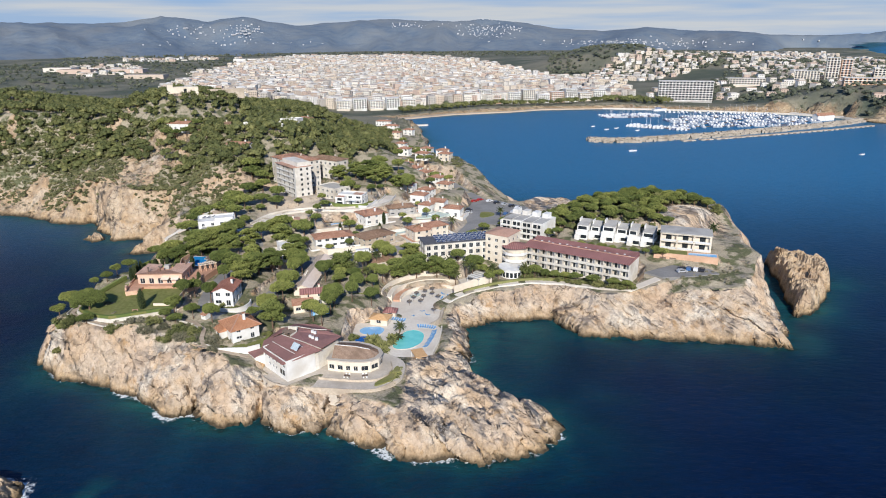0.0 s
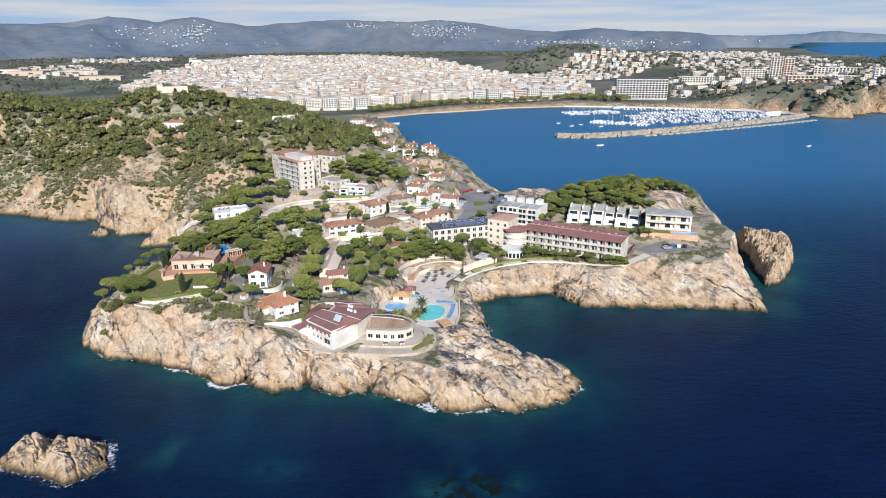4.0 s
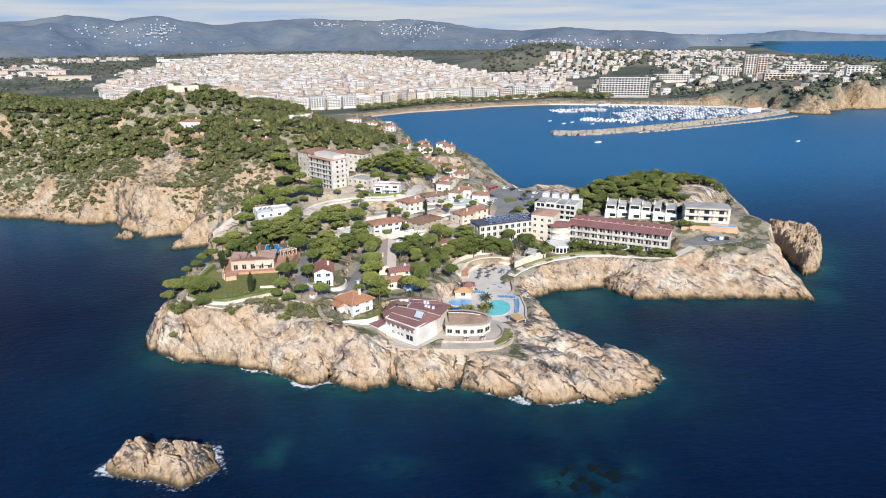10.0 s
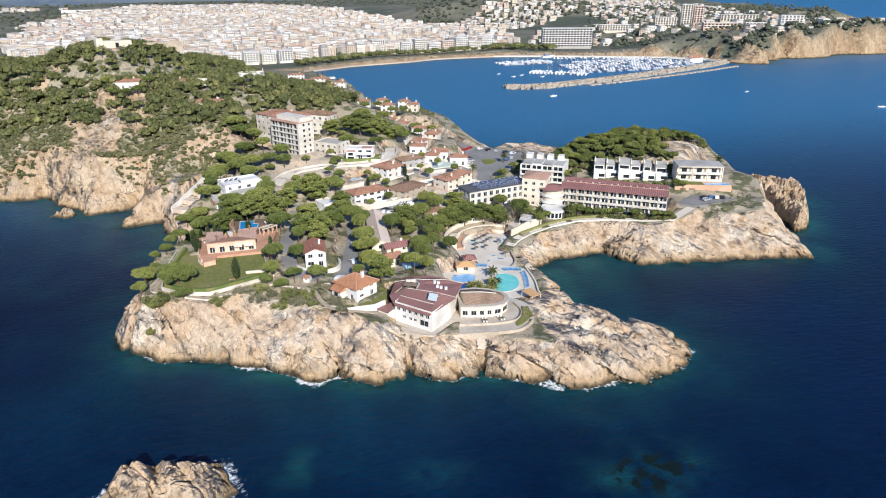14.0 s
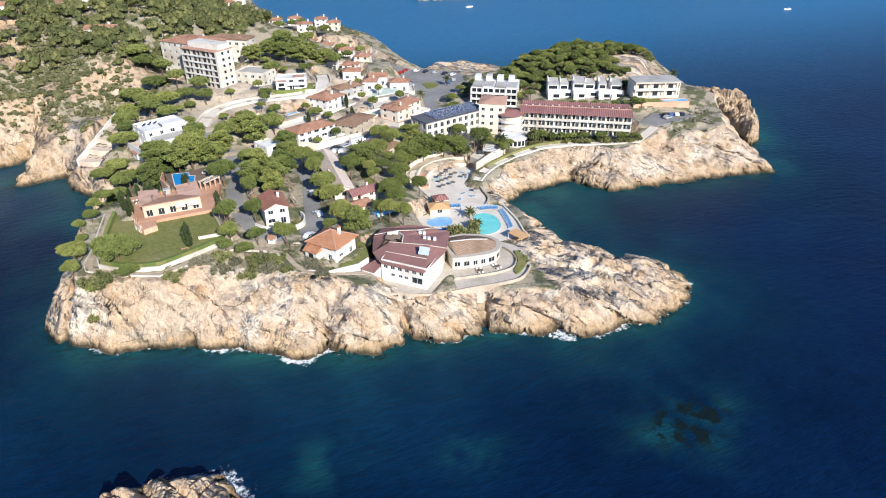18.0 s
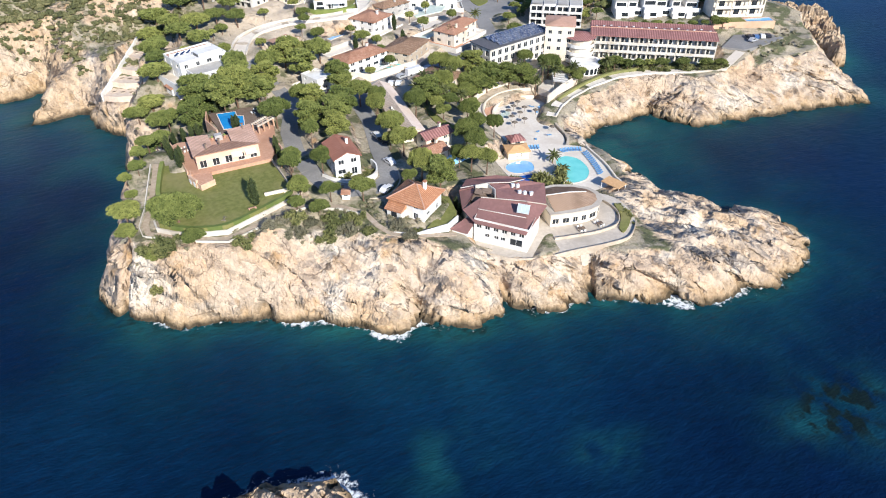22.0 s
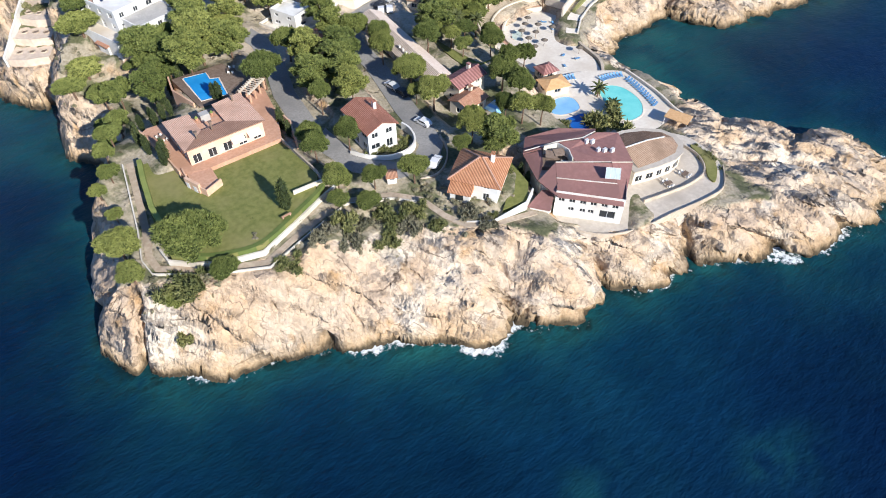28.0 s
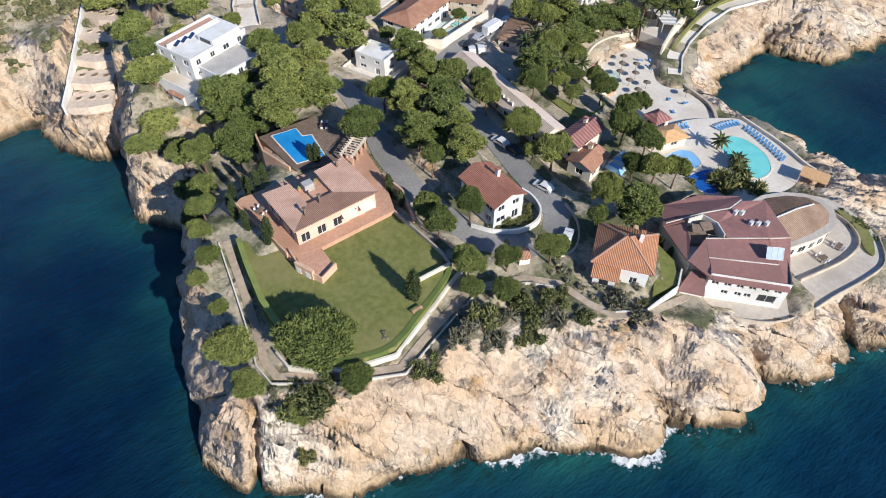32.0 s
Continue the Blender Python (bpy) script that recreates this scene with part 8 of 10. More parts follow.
def tall_pine_kind(seed, height, spread, tufts=230, lumps=13, size=0.22):
    """A taller, more open pine with heads of needles down to a third of its height."""
    rng = np.random.default_rng(seed)
    clumps, limbs = [], []
    for i in range(9):
        t, q = 2.4 * i, (i + 0.3) / 9
        r = spread * (0.12 + 0.5 * math.sin(3.0 * (0.1 + 0.8 * q)))
        z = height * (0.9 - 0.6 * q)
        x, y = r * math.cos(t), r * math.sin(t)
        rx = spread * rng.uniform(0.36, 0.5)
        clumps += dome(rng, x, y, z, rx, rx * 0.8, lumps, 0.18 * spread)
        limbs.append((x, y, z - 0.4))
    return (trunk_mesh("pine_trunk", height * 0.8, 0.22, limbs, rng, rng.uniform(-0.4, 0.4)), crown_mesh("pine_crown", clumps, tufts, size, M_PINE, rng))


def cypress_kind(seed, height):
    rng = np.random.default_rng(seed)
    clumps = [(rng.uniform(-0.1, 0.1), rng.uniform(-0.1, 0.1), 0.5 + (height - 0.9) * i / 9, 0.75 * math.sin(0.5 + 2.4 * (i + 0.6) / 10) + 0.12, 1.5) for i in range(10)]
    return (trunk_mesh("cypress_trunk", 1.2, 0.14, [], rng), crown_mesh("cypress_crown", clumps, 240, 0.2, M_CYPRESS, rng, ICO1, 0.85))


def shrub_kind(seed, r, material, tall=0.7):
    rng = np.random.default_rng(seed)
    clumps = [(rng.uniform(-0.75, 0.75) * r, rng.uniform(-0.75, 0.75) * r, rng.uniform(0.15, 0.7) * r * tall, r * rng.uniform(0.22, 0.45), 0.85) for _ in range(15)]
    return crown_mesh("shrub_crown", clumps, 210, 0.2, material, rng, ICO1, 0.7)


def palm_kind(seed, height):
    rng = np.random.default_rng(seed)
    tr = Geo()
    for i in range(6):
        tr.tube((0.02 * i, 0, height * i / 6 - (1 if i == 0 else 0)), (0.02 * (i + 1), 0, height * (i + 1) / 6), 0.24 - 0.012 * i, 0.21 - 0.012 * i, 8)
    g = Geo()
    for k in range(26):
        az, el = 2.4 * k, 1.15 - 1.7 * k / 26
        p, d = Vector((0, 0, height)), Vector((math.cos(az) * math.cos(el), math.sin(az) * math.cos(el), math.sin(el)))
        side = Vector((-math.sin(az), math.cos(az), 0))
        for j in range(5):
            q = p + d * 0.55
            w0, w1 = 0.34 * math.sin(0.4 + 0.55 * j), 0.34 * math.sin(0.4 + 0.55 * (j + 1))
            dn = Vector((0, 0, -0.16))
            g.add([p - side * w0 + dn, p, p + side * w0 + dn, q + side * w1 + dn, q, q - side * w1 + dn], [(0, 1, 4, 5), (1, 2, 3, 4)])
            p, d = q, (d + Vector((0, 0, -0.22))).normalized()
    return tr.mesh("palm_trunk", M_TRUNK), g.mesh("palm_crown", M_PALM)


PINES = [pine_kind(1, 8.5, 4.2, 0.5), pine_kind(2, 7.5, 4.6, 0.6), pine_kind(3, 9.5, 4.4, 0.45), pine_kind(4, 7.0, 3.8, 0.7)]
FAR_PINES = [pine_kind(1, 8.5, 4.2, 0.5, 110, 14, 0.3), pine_kind(2, 7.5, 4.6, 0.6, 110, 14, 0.3), pine_kind(3, 9.5, 4.4, 0.45, 110, 14, 0.3), pine_kind(4, 7.0, 3.8, 0.7, 110, 14, 0.3)]
FAR_TALL = [tall_pine_kind(5, 11.0, 3.6, 110, 10, 0.3), tall_pine_kind(6, 9.5, 3.2, 110, 10, 0.3), tall_pine_kind(7, 12.0, 4.0, 110, 10, 0.3)]
TALL = [tall_pine_kind(5, 11.0, 3.6), tall_pine_kind(6, 9.5, 3.2), tall_pine_kind(7, 12.0, 4.0)]
CYPRESSES = [cypress_kind(8, 5.5), cypress_kind(9, 4.4)]
SHRUBS = [shrub_kind(10, 1.5, M_BUSH), shrub_kind(11, 1.9, M_BUSH), shrub_kind(12, 1.4, M_OLIVE), shrub_kind(13, 1.1, M_OLIVE)]
PALMS = [palm_kind(14, 6.5), palm_kind(15, 4.5)]
spin = random.Random(4)


def tree(kind, x, y, scale, name, label, category, group="", z=None, sz=None):
    trunk, crown = kind
    ob = part(name, trunk, None)
    z = ground_z(x, y) if z is None else z
    q = sz or scale
    ob.matrix_basis = pose(x, y, z, 0, 0, spin.uniform(0, 360)) @ Matrix.Diagonal((scale, scale, q, 1))
    tagged(ob, label, category, group)
    part("crown", crown, None, ob)
    return ob


def pine(x, y, r=4.2, h=8.5, tall=False, z=None):
    kinds = (FAR_TALL if tall else FAR_PINES) if y > 283 else TALL if tall else PINES
    k = spin.randrange(len(kinds))
    sp = (3.6, 3.2, 4.0)[k] if tall else (4.2, 4.6, 4.4, 3.8)[k]
    hh = (11.0, 9.5, 12.0)[k] if tall else (8.5, 7.5, 9.5, 7.0)[k]
    return tree(kinds[k], x, y, r / sp, "pine_tree", "tall open pine with dark green foliage" if tall else "stone pine with a broad domed green crown", "tree", "pines", z, h / hh)


def cypress(x, y, h=5.5):
    return tree(CYPRESSES[0], x, y, 0.8 * h / 5.5 + 0.2, "cypress_tree", "slim dark green cypress", "tree", "cypresses", None, h / 5.5)


def palm(x, y, h=6.5):
    return tree(PALMS[0] if h > 5.5 else PALMS[1], x, y, 1.0, "palm_tree", "palm with a grey trunk and arching fronds", "tree", "palms", None, h / (6.5 if h > 5.5 else 4.5))


def shrub(x, y, s=1.0, grey=False, z=None):
    ob = part("shrub", SHRUBS[spin.randrange(2) + (2 if grey else 0)], None)
    ob.matrix_basis = pose(x, y, (ground_z(x, y) if z is None else z) - 0.1, 0, 0, spin.uniform(0, 360)) @ Matrix.Diagonal((s, s, s, 1))
    return tagged(ob, "low grey-green maquis shrub on dry ground" if grey else "rounded green shrub on dry ground", "shrub", "shrubs")


def wood_tree(rng, tufts, squat=1.0, trunk=True):
    """A tree of unit size for a joined wood: dark heads, tufts round them, a thin trunk."""
    v, f = [], []
    heads = [(0.42 * math.cos(t) * k, 0.42 * math.sin(t) * k, rng.uniform(0.75, 1.3) * squat, rng.uniform(0.38, 0.64)) for t, k in ((rng.uniform(0, 6.28), 0.3), (0.4, 1.0), (2.6, 1.1), (4.6, 0.9))]
    for x, y, z, r in heads:
        k = len(v)
        w = 0.82 * r * (1 + rng.uniform(-0.2, 0.2, len(ICO0[0])))
        v += (ICO0[0] * w[:, None] * (1, 1, 0.85) + (x, y, z)).tolist()
        f += [tuple(i + k for i in t) for t in ICO0[1]]
        for _ in range(tufts):
            d = rng.normal(size=3)
            d /= np.linalg.norm(d)
            d[2] = abs(d[2]) if d[2] < -0.25 else d[2]
            at = np.array((x, y, z)) + d * r * (1, 1, 0.9) * rng.uniform(0.72, 1.08)
            e = rng.normal(size=(3, 3)) * 0.105
            k = len(v)
            v += (at + e).tolist()
            f.append((k, k + 1, k + 2))
    if trunk:
        k = len(v)
        v += [(0.05 * math.cos(a), 0.05 * math.sin(a), z) for z in (-0.3, 0.8) for a in (0, 2.1, 4.2)]
        f += [(k + i, k + (i + 1) % 3, k + 3 + i) for i in range(3)] + [(k + (i + 1) % 3, k + 3 + (i + 1) % 3, k + 3 + i) for i in range(3)]
    return np.array(v), np.array(f)


def woods(name, label, pts, sizes, material, seed, tufts=26, squat=1.0, trunk=True):
    """Many trees too far or too many to count, as one mesh."""
    rng = np.random.default_rng(seed)
    kinds = [wood_tree(rng, tufts, squat, trunk) for _ in range(7)]
    zs = land([p[0] for p in pts], [p[1] for p in pts])[0]
    vs, fs, tones, k = [], [], [], 0
    for (x, y), z, s in zip(pts, zs, sizes):
        v, f = kinds[rng.integers(7)]
        a, w = rng.uniform(0, 6.28), s * rng.uniform(0.85, 1.2)
        c, q = w * math.cos(a), w * math.sin(a)
        vs.append(np.stack([x + c * v[:, 0] - q * v[:, 1], y + q * v[:, 0] + c * v[:, 1], z + s * v[:, 2]], 1))
        fs.append(f + k)
        tones.append(np.full(len(v), rng.random(), np.float32))
        k += len(v)
    me = bpy.data.meshes.new(name)
    me.from_pydata(np.concatenate(vs).tolist(), [], np.concatenate(fs).tolist())
    me.attributes.new("tone", "FLOAT", "POINT").data.foreach_set("value", np.concatenate(tones))
    me.materials.append(material)
    return tagged(new(name, me), label, "trees", kind="stuff")


def scatter(n, poly, seed, gap=0.0, lo=None):
    """Plan points at random inside an outline, at least gap apart."""
    rng = np.random.default_rng(seed)
    poly = np.array(poly, float)
    a, b = poly.min(0), poly.max(0)
    out = []
    tries = rng.uniform(a, b, (n * 12, 2))
    ok = signed(tries[:, 0], tries[:, 1], poly) > 0
    for p in tries[ok]:
        if len(out) >= n:
            break
        if gap and any((p[0] - q[0]) ** 2 + (p[1] - q[1]) ** 2 < gap * gap for q in out):
            continue
        out.append((float(p[0]), float(p[1])))
    return out


# ---- the ground, the sea and the rocks ----
build_ground()
build_sea()
rock("sea_rock", STACK, lambda x, y: 8.0 + 2.5 * smooth(260, 300, y), "tall ragged granite rock standing off the headland", 0.6, 301, 3.2, 1.25, 0.6)
rock("islet", ISLET, lambda x, y: 4.6 - 2.6 * np.exp(-((x + 0.35 * y - (-74.5)) / 1.6) ** 2) + 0.8 * np.sin(x / 4.0) * np.cos(y / 5.0), "low pale granite islet of two humps with surf round it", 0.4, 411, 4.0, 0.5, 0.3)
rock("rock_ledge", np.array([(-206, 352), (-198, 348), (-194, 353), (-201, 357)], float), lambda x, y: 3.0 + 0 * x, "small pale rock awash by the western cliffs", 0.6, 511, 3.0)

# ---- trees: x, y, crown radius, height ----
NEAR_PINES = [(-121.0, 293.9, 5.6, 5.0), (-90.9, 250.4, 5.0, 8.0), (-62.0, 258.5, 4.4, 8.0), (-58.6, 251.4, 3.4, 8.0), (-76.2, 238.7, 4.5, 9.0), (-84.6, 233.8, 2.7, 8.0), (-77.6, 232.0, 4.1, 9.0), (-60.7, 246.6, 3.4, 8.0),
              (-92.9, 223.9, 3.2, 6.5), (-94.4, 217.2, 3.4, 6.5), (-85.5, 219.6, 3.2, 7.0), (-60.4, 234.2, 4.6, 7.0), (-60.4, 224.1, 4.4, 8.0), (-63.2, 227.3, 2.4, 5.0), (-66.0, 205.0, 2.4, 5.0), (-61.5, 207.5, 3.8, 8.0),
              (-58.5, 201.8, 4.6, 9.0), (-79.5, 203.2, 3.3, 6.0), (-87.3, 206.2, 2.8, 5.0), (-94.3, 208.3, 3.4, 6.0), (-124.0, 208.2, 6.6, 7.5), (-135.4, 216.2, 4.4, 6.0)]
GARDEN_PINES = [(-41.0, 222.4, 4.3, 8.0), (-41.1, 215.6, 3.9, 8.0), (-27.8, 229.3, 3.2, 7.0), (-34.9, 227.5, 3.0, 7.0), (-46.2, 208.4, 3.6, 7.0), (-42.5, 205.9, 3.1, 7.0), (-42.1, 250.1, 5.4, 9.0), (-12.1, 264.9, 6.1, 10.0),
                (-15.0, 272.1, 5.1, 9.0), (-27.8, 272.1, 4.5, 8.0), (-36.5, 244.6, 3.5, 5.0), (-41.5, 238.2, 2.8, 5.0), (-34.0, 236.0, 3.2, 7.0), (-29.0, 243.0, 3.0, 6.0), (-26.0, 254.0, 3.4, 7.0), (-34.0, 255.0, 3.8, 8.0), (-48.0, 212.5, 3.0, 6.0)]
NORTH_PINES = [(-107.7, 270.4, 5.6, 11.0), (-114.1, 264.7, 4.3, 10.0), (-121.0, 267.3, 4.1, 8.0), (-99.5, 267.9, 5.2, 12.0), (-97.4, 259.4, 0.1, 0.0), (-97.1, 278.2, 5.2, 9.0), (-88.1, 279.8, 5.0, 9.0), (-74.7, 284.5, 5.4, 10.0),
               (-78.5, 291.7, 5.0, 9.0), (-64.9, 272.4, 4.6, 9.0), (-96.2, 287.5, 4.3, 8.0), (-129.4, 278.5, 4.4, 5.0), (-124.5, 282.3, 5.0, 4.0), (-119.4, 307.8, 5.1, 6.0), (-119.9, 299.6, 4.0, 6.0), (-124.1, 271.6, 3.9, 7.0)]
BACK_PINES = [(-110.4, 276.0, 6.0, 10.0), (-103.9, 263.0, 5.2, 10.0), (-92.9, 265.9, 5.2, 9.0), (-85.0, 288.7, 4.6, 8.0), (-75.9, 296.6, 4.6, 7.0), (-66.1, 292.3, 5.0, 8.0), (-56.8, 259.5, 0.1, 0.0), (-74.5, 244.2, 5.0, 9.0),
              (-83.0, 241.0, 4.6, 9.0), (-70.5, 250.1, 5.0, 9.0), (-79.0, 252.0, 4.0, 9.0), (-48.0, 244.8, 4.2, 8.0), (-66.5, 264.0, 4.0, 9.0), (-80.6, 259.0, 3.8, 8.0)]
HOTEL_PINES = [(-24.9, 268.2, 4.2, 8.0), (-19.8, 262.8, 5.6, 9.0), (-3.2, 264.9, 4.5, 9.0), (13.1, 264.2, 4.6, 8.0), (2.4, 262.7, 4.6, 9.0), (18.9, 253.8, 2.6, 5.0), (38.4, 257.7, 3.3, 5.0), (34.7, 258.1, 3.0, 4.5), (6.2, 270.4, 3.5, 7.0),
               (46.1, 253.2, 2.8, 4.0), (54.0, 249.4, 3.0, 4.0), (60.2, 245.6, 3.0, 4.0), (67.6, 241.4, 2.9, 4.0), (72.4, 238.8, 2.6, 3.6), (42.5, 255.2, 2.4, 4.0), (50.5, 252.0, 2.6, 3.6), (-3.0, 284.0, 4.0, 8.0), (14.0, 292.0, 3.6, 6.0)]
TOWER_PINES = [(-98.0, 343.0, 5.0, 8.0), (-88.9, 338.2, 4.4, 7.0), (-109.1, 363.8, 5.5, 7.0), (-102.5, 358.9, 5.0, 7.0), (-112.4, 371.1, 6.0, 7.0), (-103.2, 325.4, 5.2, 6.0), (-95.4, 330.0, 5.0, 6.0), (-87.9, 330.4, 4.6, 6.0),
               (-109.8, 319.4, 5.1, 5.0), (-116.8, 351.0, 6.0, 6.0), (-107.0, 348.9, 5.8, 6.0), (-120.1, 340.1, 5.6, 6.0), (-62.3, 328.4, 3.4, 4.0), (-5.0, 407.1, 5.2, 6.0), (-104.0, 311.0, 4.4, 6.0), (-112.0, 333.0, 5.0, 6.0)]
EDGE_PINES = [(-51.4, 373.3, 5.6, 9.0), (-45.3, 365.8, 5.4, 9.0), (-38.6, 361.2, 5.3, 9.0), (-28.0, 371.5, 5.1, 9.0), (-60.6, 367.7, 5.3, 9.0), (-45.0, 383.6, 5.9, 9.0), (-36.8, 377.6, 5.8, 9.0), (-33.7, 368.6, 5.0, 9.0), (-22.2, 380.4, 5.0, 8.0),
              (-20.7, 364.2, 4.4, 8.0), (-54.0, 357.0, 4.5, 8.0), (-60.6, 387.0, 5.7, 8.0), (19.8, 307.9, 3.2, 4.0), (-46.0, 304.0, 3.4, 5.0), (-28.0, 392.0, 5.0, 8.0), (-40.0, 398.0, 5.4, 8.0)]
DONE = []


def free(x, y, gap):
    return all((x - a) ** 2 + (y - b) ** 2 > gap * gap for a, b in DONE) and all(
        abs((x - px) * math.cos(radians(t)) + (y - py) * math.sin(radians(t))) > hw + 0.4 or abs(-(x - px) * math.sin(radians(t)) + (y - py) * math.cos(radians(t))) > hd + 0.4 for px, py, _, hw, hd, t, _ in PADS)


def off_road(x, y, gap):
    for ln, half in ROADS:
        for (ax, ay, _), (bx, by, _) in zip(ln, ln[1:]):
            t = min(1, max(0, ((x - ax) * (bx - ax) + (y - ay) * (by - ay)) / ((bx - ax) ** 2 + (by - ay) ** 2)))
            if math.hypot(x - ax - t * (bx - ax), y - ay - t * (by - ay)) < half + gap:
                return False
    return True


for group in (NEAR_PINES, GARDEN_PINES, NORTH_PINES, BACK_PINES, HOTEL_PINES, TOWER_PINES, EDGE_PINES):
    for x, y, r, h in group:
        if h > 0:
            pine(x, y, 0.94 * r, 1.08 * h, tall=h >= 9.0)
            DONE.append((x, y))
# pines on the wooded knoll of the headland
for x, y in scatter(150, [(64, 302), (90, 287), (100, 281), (112, 284), (128, 290), (136, 308), (130, 330), (114, 344), (92, 348), (66, 338), (50, 316)], 6, 3.7):
    if free(x, y, 2.6) and math.hypot(x - 117, y - 305) > 12 and not (x > 104 and y < 312):
        pine(x, y, spin.uniform(2.4, 3.6), spin.uniform(3.2, 5.6))
        DONE.append((x, y))
pts = [p for p in scatter(420, [(58, 303), (90, 287), (110, 284), (130, 292), (138, 310), (130, 332), (112, 348), (90, 350), (62, 340), (46, 318)], 66) if free(*p, 1.2) and math.hypot(p[0] - 117, p[1] - 305) > 12 and not (p[0] > 106 and p[1] < 308)]
woods("knoll_scrub", "dark undergrowth between the pines of the knoll", pts, [1.2 + 1.6 * random.random() for _ in pts], M_WOOD, 67, 22, 0.8, False)
# planting round the hotel and below the cubic villas
for k in range(9):
    f = k / 8
    pine(57.5 + 34 * f, 281.0 - 17.5 * f, spin.uniform(1.6, 2.5), spin.uniform(2.8, 4.2))
    DONE.append((57.5 + 34 * f, 281.0 - 17.5 * f))
for k in range(26):
    f = k / 25
    x, y = 33 + 41 * f + spin.uniform(-0.8, 0.8), 262.0 - 22.5 * f + spin.uniform(-1.6, 1.4)
    shrub(x, y, spin.uniform(0.9, 1.8), k % 4 == 0)
for x, y, r, h in ((93.5, 262.0, 2.4, 4.5), (91.0, 264.5, 2.0, 4.0), (20.0, 259.5, 2.6, 5.0), (23.0, 257.4, 2.2, 4.5), (16.0, 262.5, 2.8, 5.5), (50.0, 297.0, 3.0, 5.0), (53.5, 293.0, 2.8, 5.0), (48.5, 301.0, 2.8, 4.6)):
    pine(x, y, r, h)
    DONE.append((x, y))
for x, y, r, h in ((-24, 446, 3.4, 6), (-10, 424, 3.0, 5.5), (-16, 434, 3.2, 6), (3, 398, 2.8, 5), (-8, 386, 3.2, 6), (-32, 452, 3.6, 6.5), (-20, 470, 3.6, 6), (-26, 488, 3.4, 6), (-12, 480, 3.0, 5), (-34, 510, 3.6, 6), (-22, 536, 3.4, 6), (-36, 575, 3.6, 6), (-44, 625, 3.8, 6)):
    pine(x, y, r, h)
    DONE.append((x, y))
for x, y, r, h in ((-127.5, 247.5, 2.8, 5), (-130.0, 241.5, 2.4, 4.5), (-128.5, 254.0, 3.0, 6), (-124.5, 258.5, 3.2, 6.5), (-131.0, 235.5, 2.2, 4), (-126.0, 264.5, 3.2, 6)):
    pine(x, y, r, h)
    DONE.append((x, y))
for x, y, r, h in ((-182, 428, 3.6, 6), (-175, 427, 3.2, 5.5), (-169, 428.5, 3.6, 6), (-187, 436, 3.6, 7), (-164, 436, 3.4, 6.5)):
    pine(x, y, r, h)
    DONE.append((x, y))
for x, y, r, h in ((33, 318, 2.8, 4.2), (37, 321, 2.6, 4.0), (40.5, 326, 2.6, 4.0), (36, 328, 2.2, 3.6), (31, 323, 2.4, 3.8), (29, 314, 2.4, 4.0), (43, 333, 2.2, 3.4)):
    pine(x, y, r, h, z=16.3)
    DONE.append((x, y))
for x, y, r, h in ((-135.5, 209.5, 2.8, 4.0), (-130.8, 203.0, 2.6, 3.4), (-133.5, 226.0, 1.8, 3.4), (-134.4, 232.5, 1.8, 3.4), (-121.5, 200.8, 2.8, 3.4), (-96.2, 205.0, 2.4, 3.2), (-91.5, 201.5, 2.6, 3.6)):
    pine(x, y, r, h)
    DONE.append((x, y))
# smaller trees between the houses
for x, y in scatter(120, [(-125, 258), (-90, 262), (-50, 238), (-20, 250), (8, 285), (-5, 330), (-30, 400), (-90, 335), (-122, 310)], 15, 6.0):
    if free(x, y, 4.2) and off_road(x, y, 1.5):
        pine(x, y, spin.uniform(1.8, 2.8), spin.uniform(3.5, 6))
        DONE.append((x, y))
for x, y, h in ((-105.6, 208.8, 8.6), (-94.8, 234.1, 5.6), (-119.9, 234.7, 5.6), (-117.7, 248.4, 4.4), (-115.6, 250.3, 4.4), (-113.7, 250.9, 4.4), (-103.5, 250.3, 4.4), (-117.9, 250.0, 4.6), (-120.6, 250.4, 4.2), (-122.6, 246.4, 4.4), (-122.8, 243.6, 4.8), (-122.2, 239.6, 5.0), (-120.6, 233.8, 5.4), (-102.6, 249.2, 5.0), (-95.0, 229.4, 4.2),
                (-112.5, 265.5, 6.5), (-109.5, 266.5, 6.0), (-106.5, 267.0, 6.5), (-103.5, 267.0, 5.5), (-64.0, 302.0, 6.5), (-50.0, 300.0, 6.0), (-31.0, 300.0, 7.0), (-30.0, 312.0, 6.0), (-56.6, 196.0, 4.0), (-56.8, 193.4, 3.6)):
    cypress(x, y, h)
for x, y, h in ((-16.1, 212.6, 4.0), (-16.5, 206.7, 2.6), (-40.0, 258.0, 7.0), (-33.0, 262.0, 6.5), (5.0, 259.0, 7.0), (9.5, 262.0, 7.5), (2.0, 265.5, 8.0), (12.0, 258.0, 6.5),
                (20.5, 258.6, 6.0), (-37.0, 248.0, 6.0), (-31.5, 246.0, 5.8), (-45.0, 252.0, 6.5), (-29.0, 262.0, 6.8), (-3.0, 268.0, 7.0), (34.0, 256.8, 5.5), (118.0, 272.0, 9.0), (4.0, 308.0, 6.5), (-12.0, 296.0, 6.0), (30.5, 338.0, 4.5)):
    palm(x, y, h)
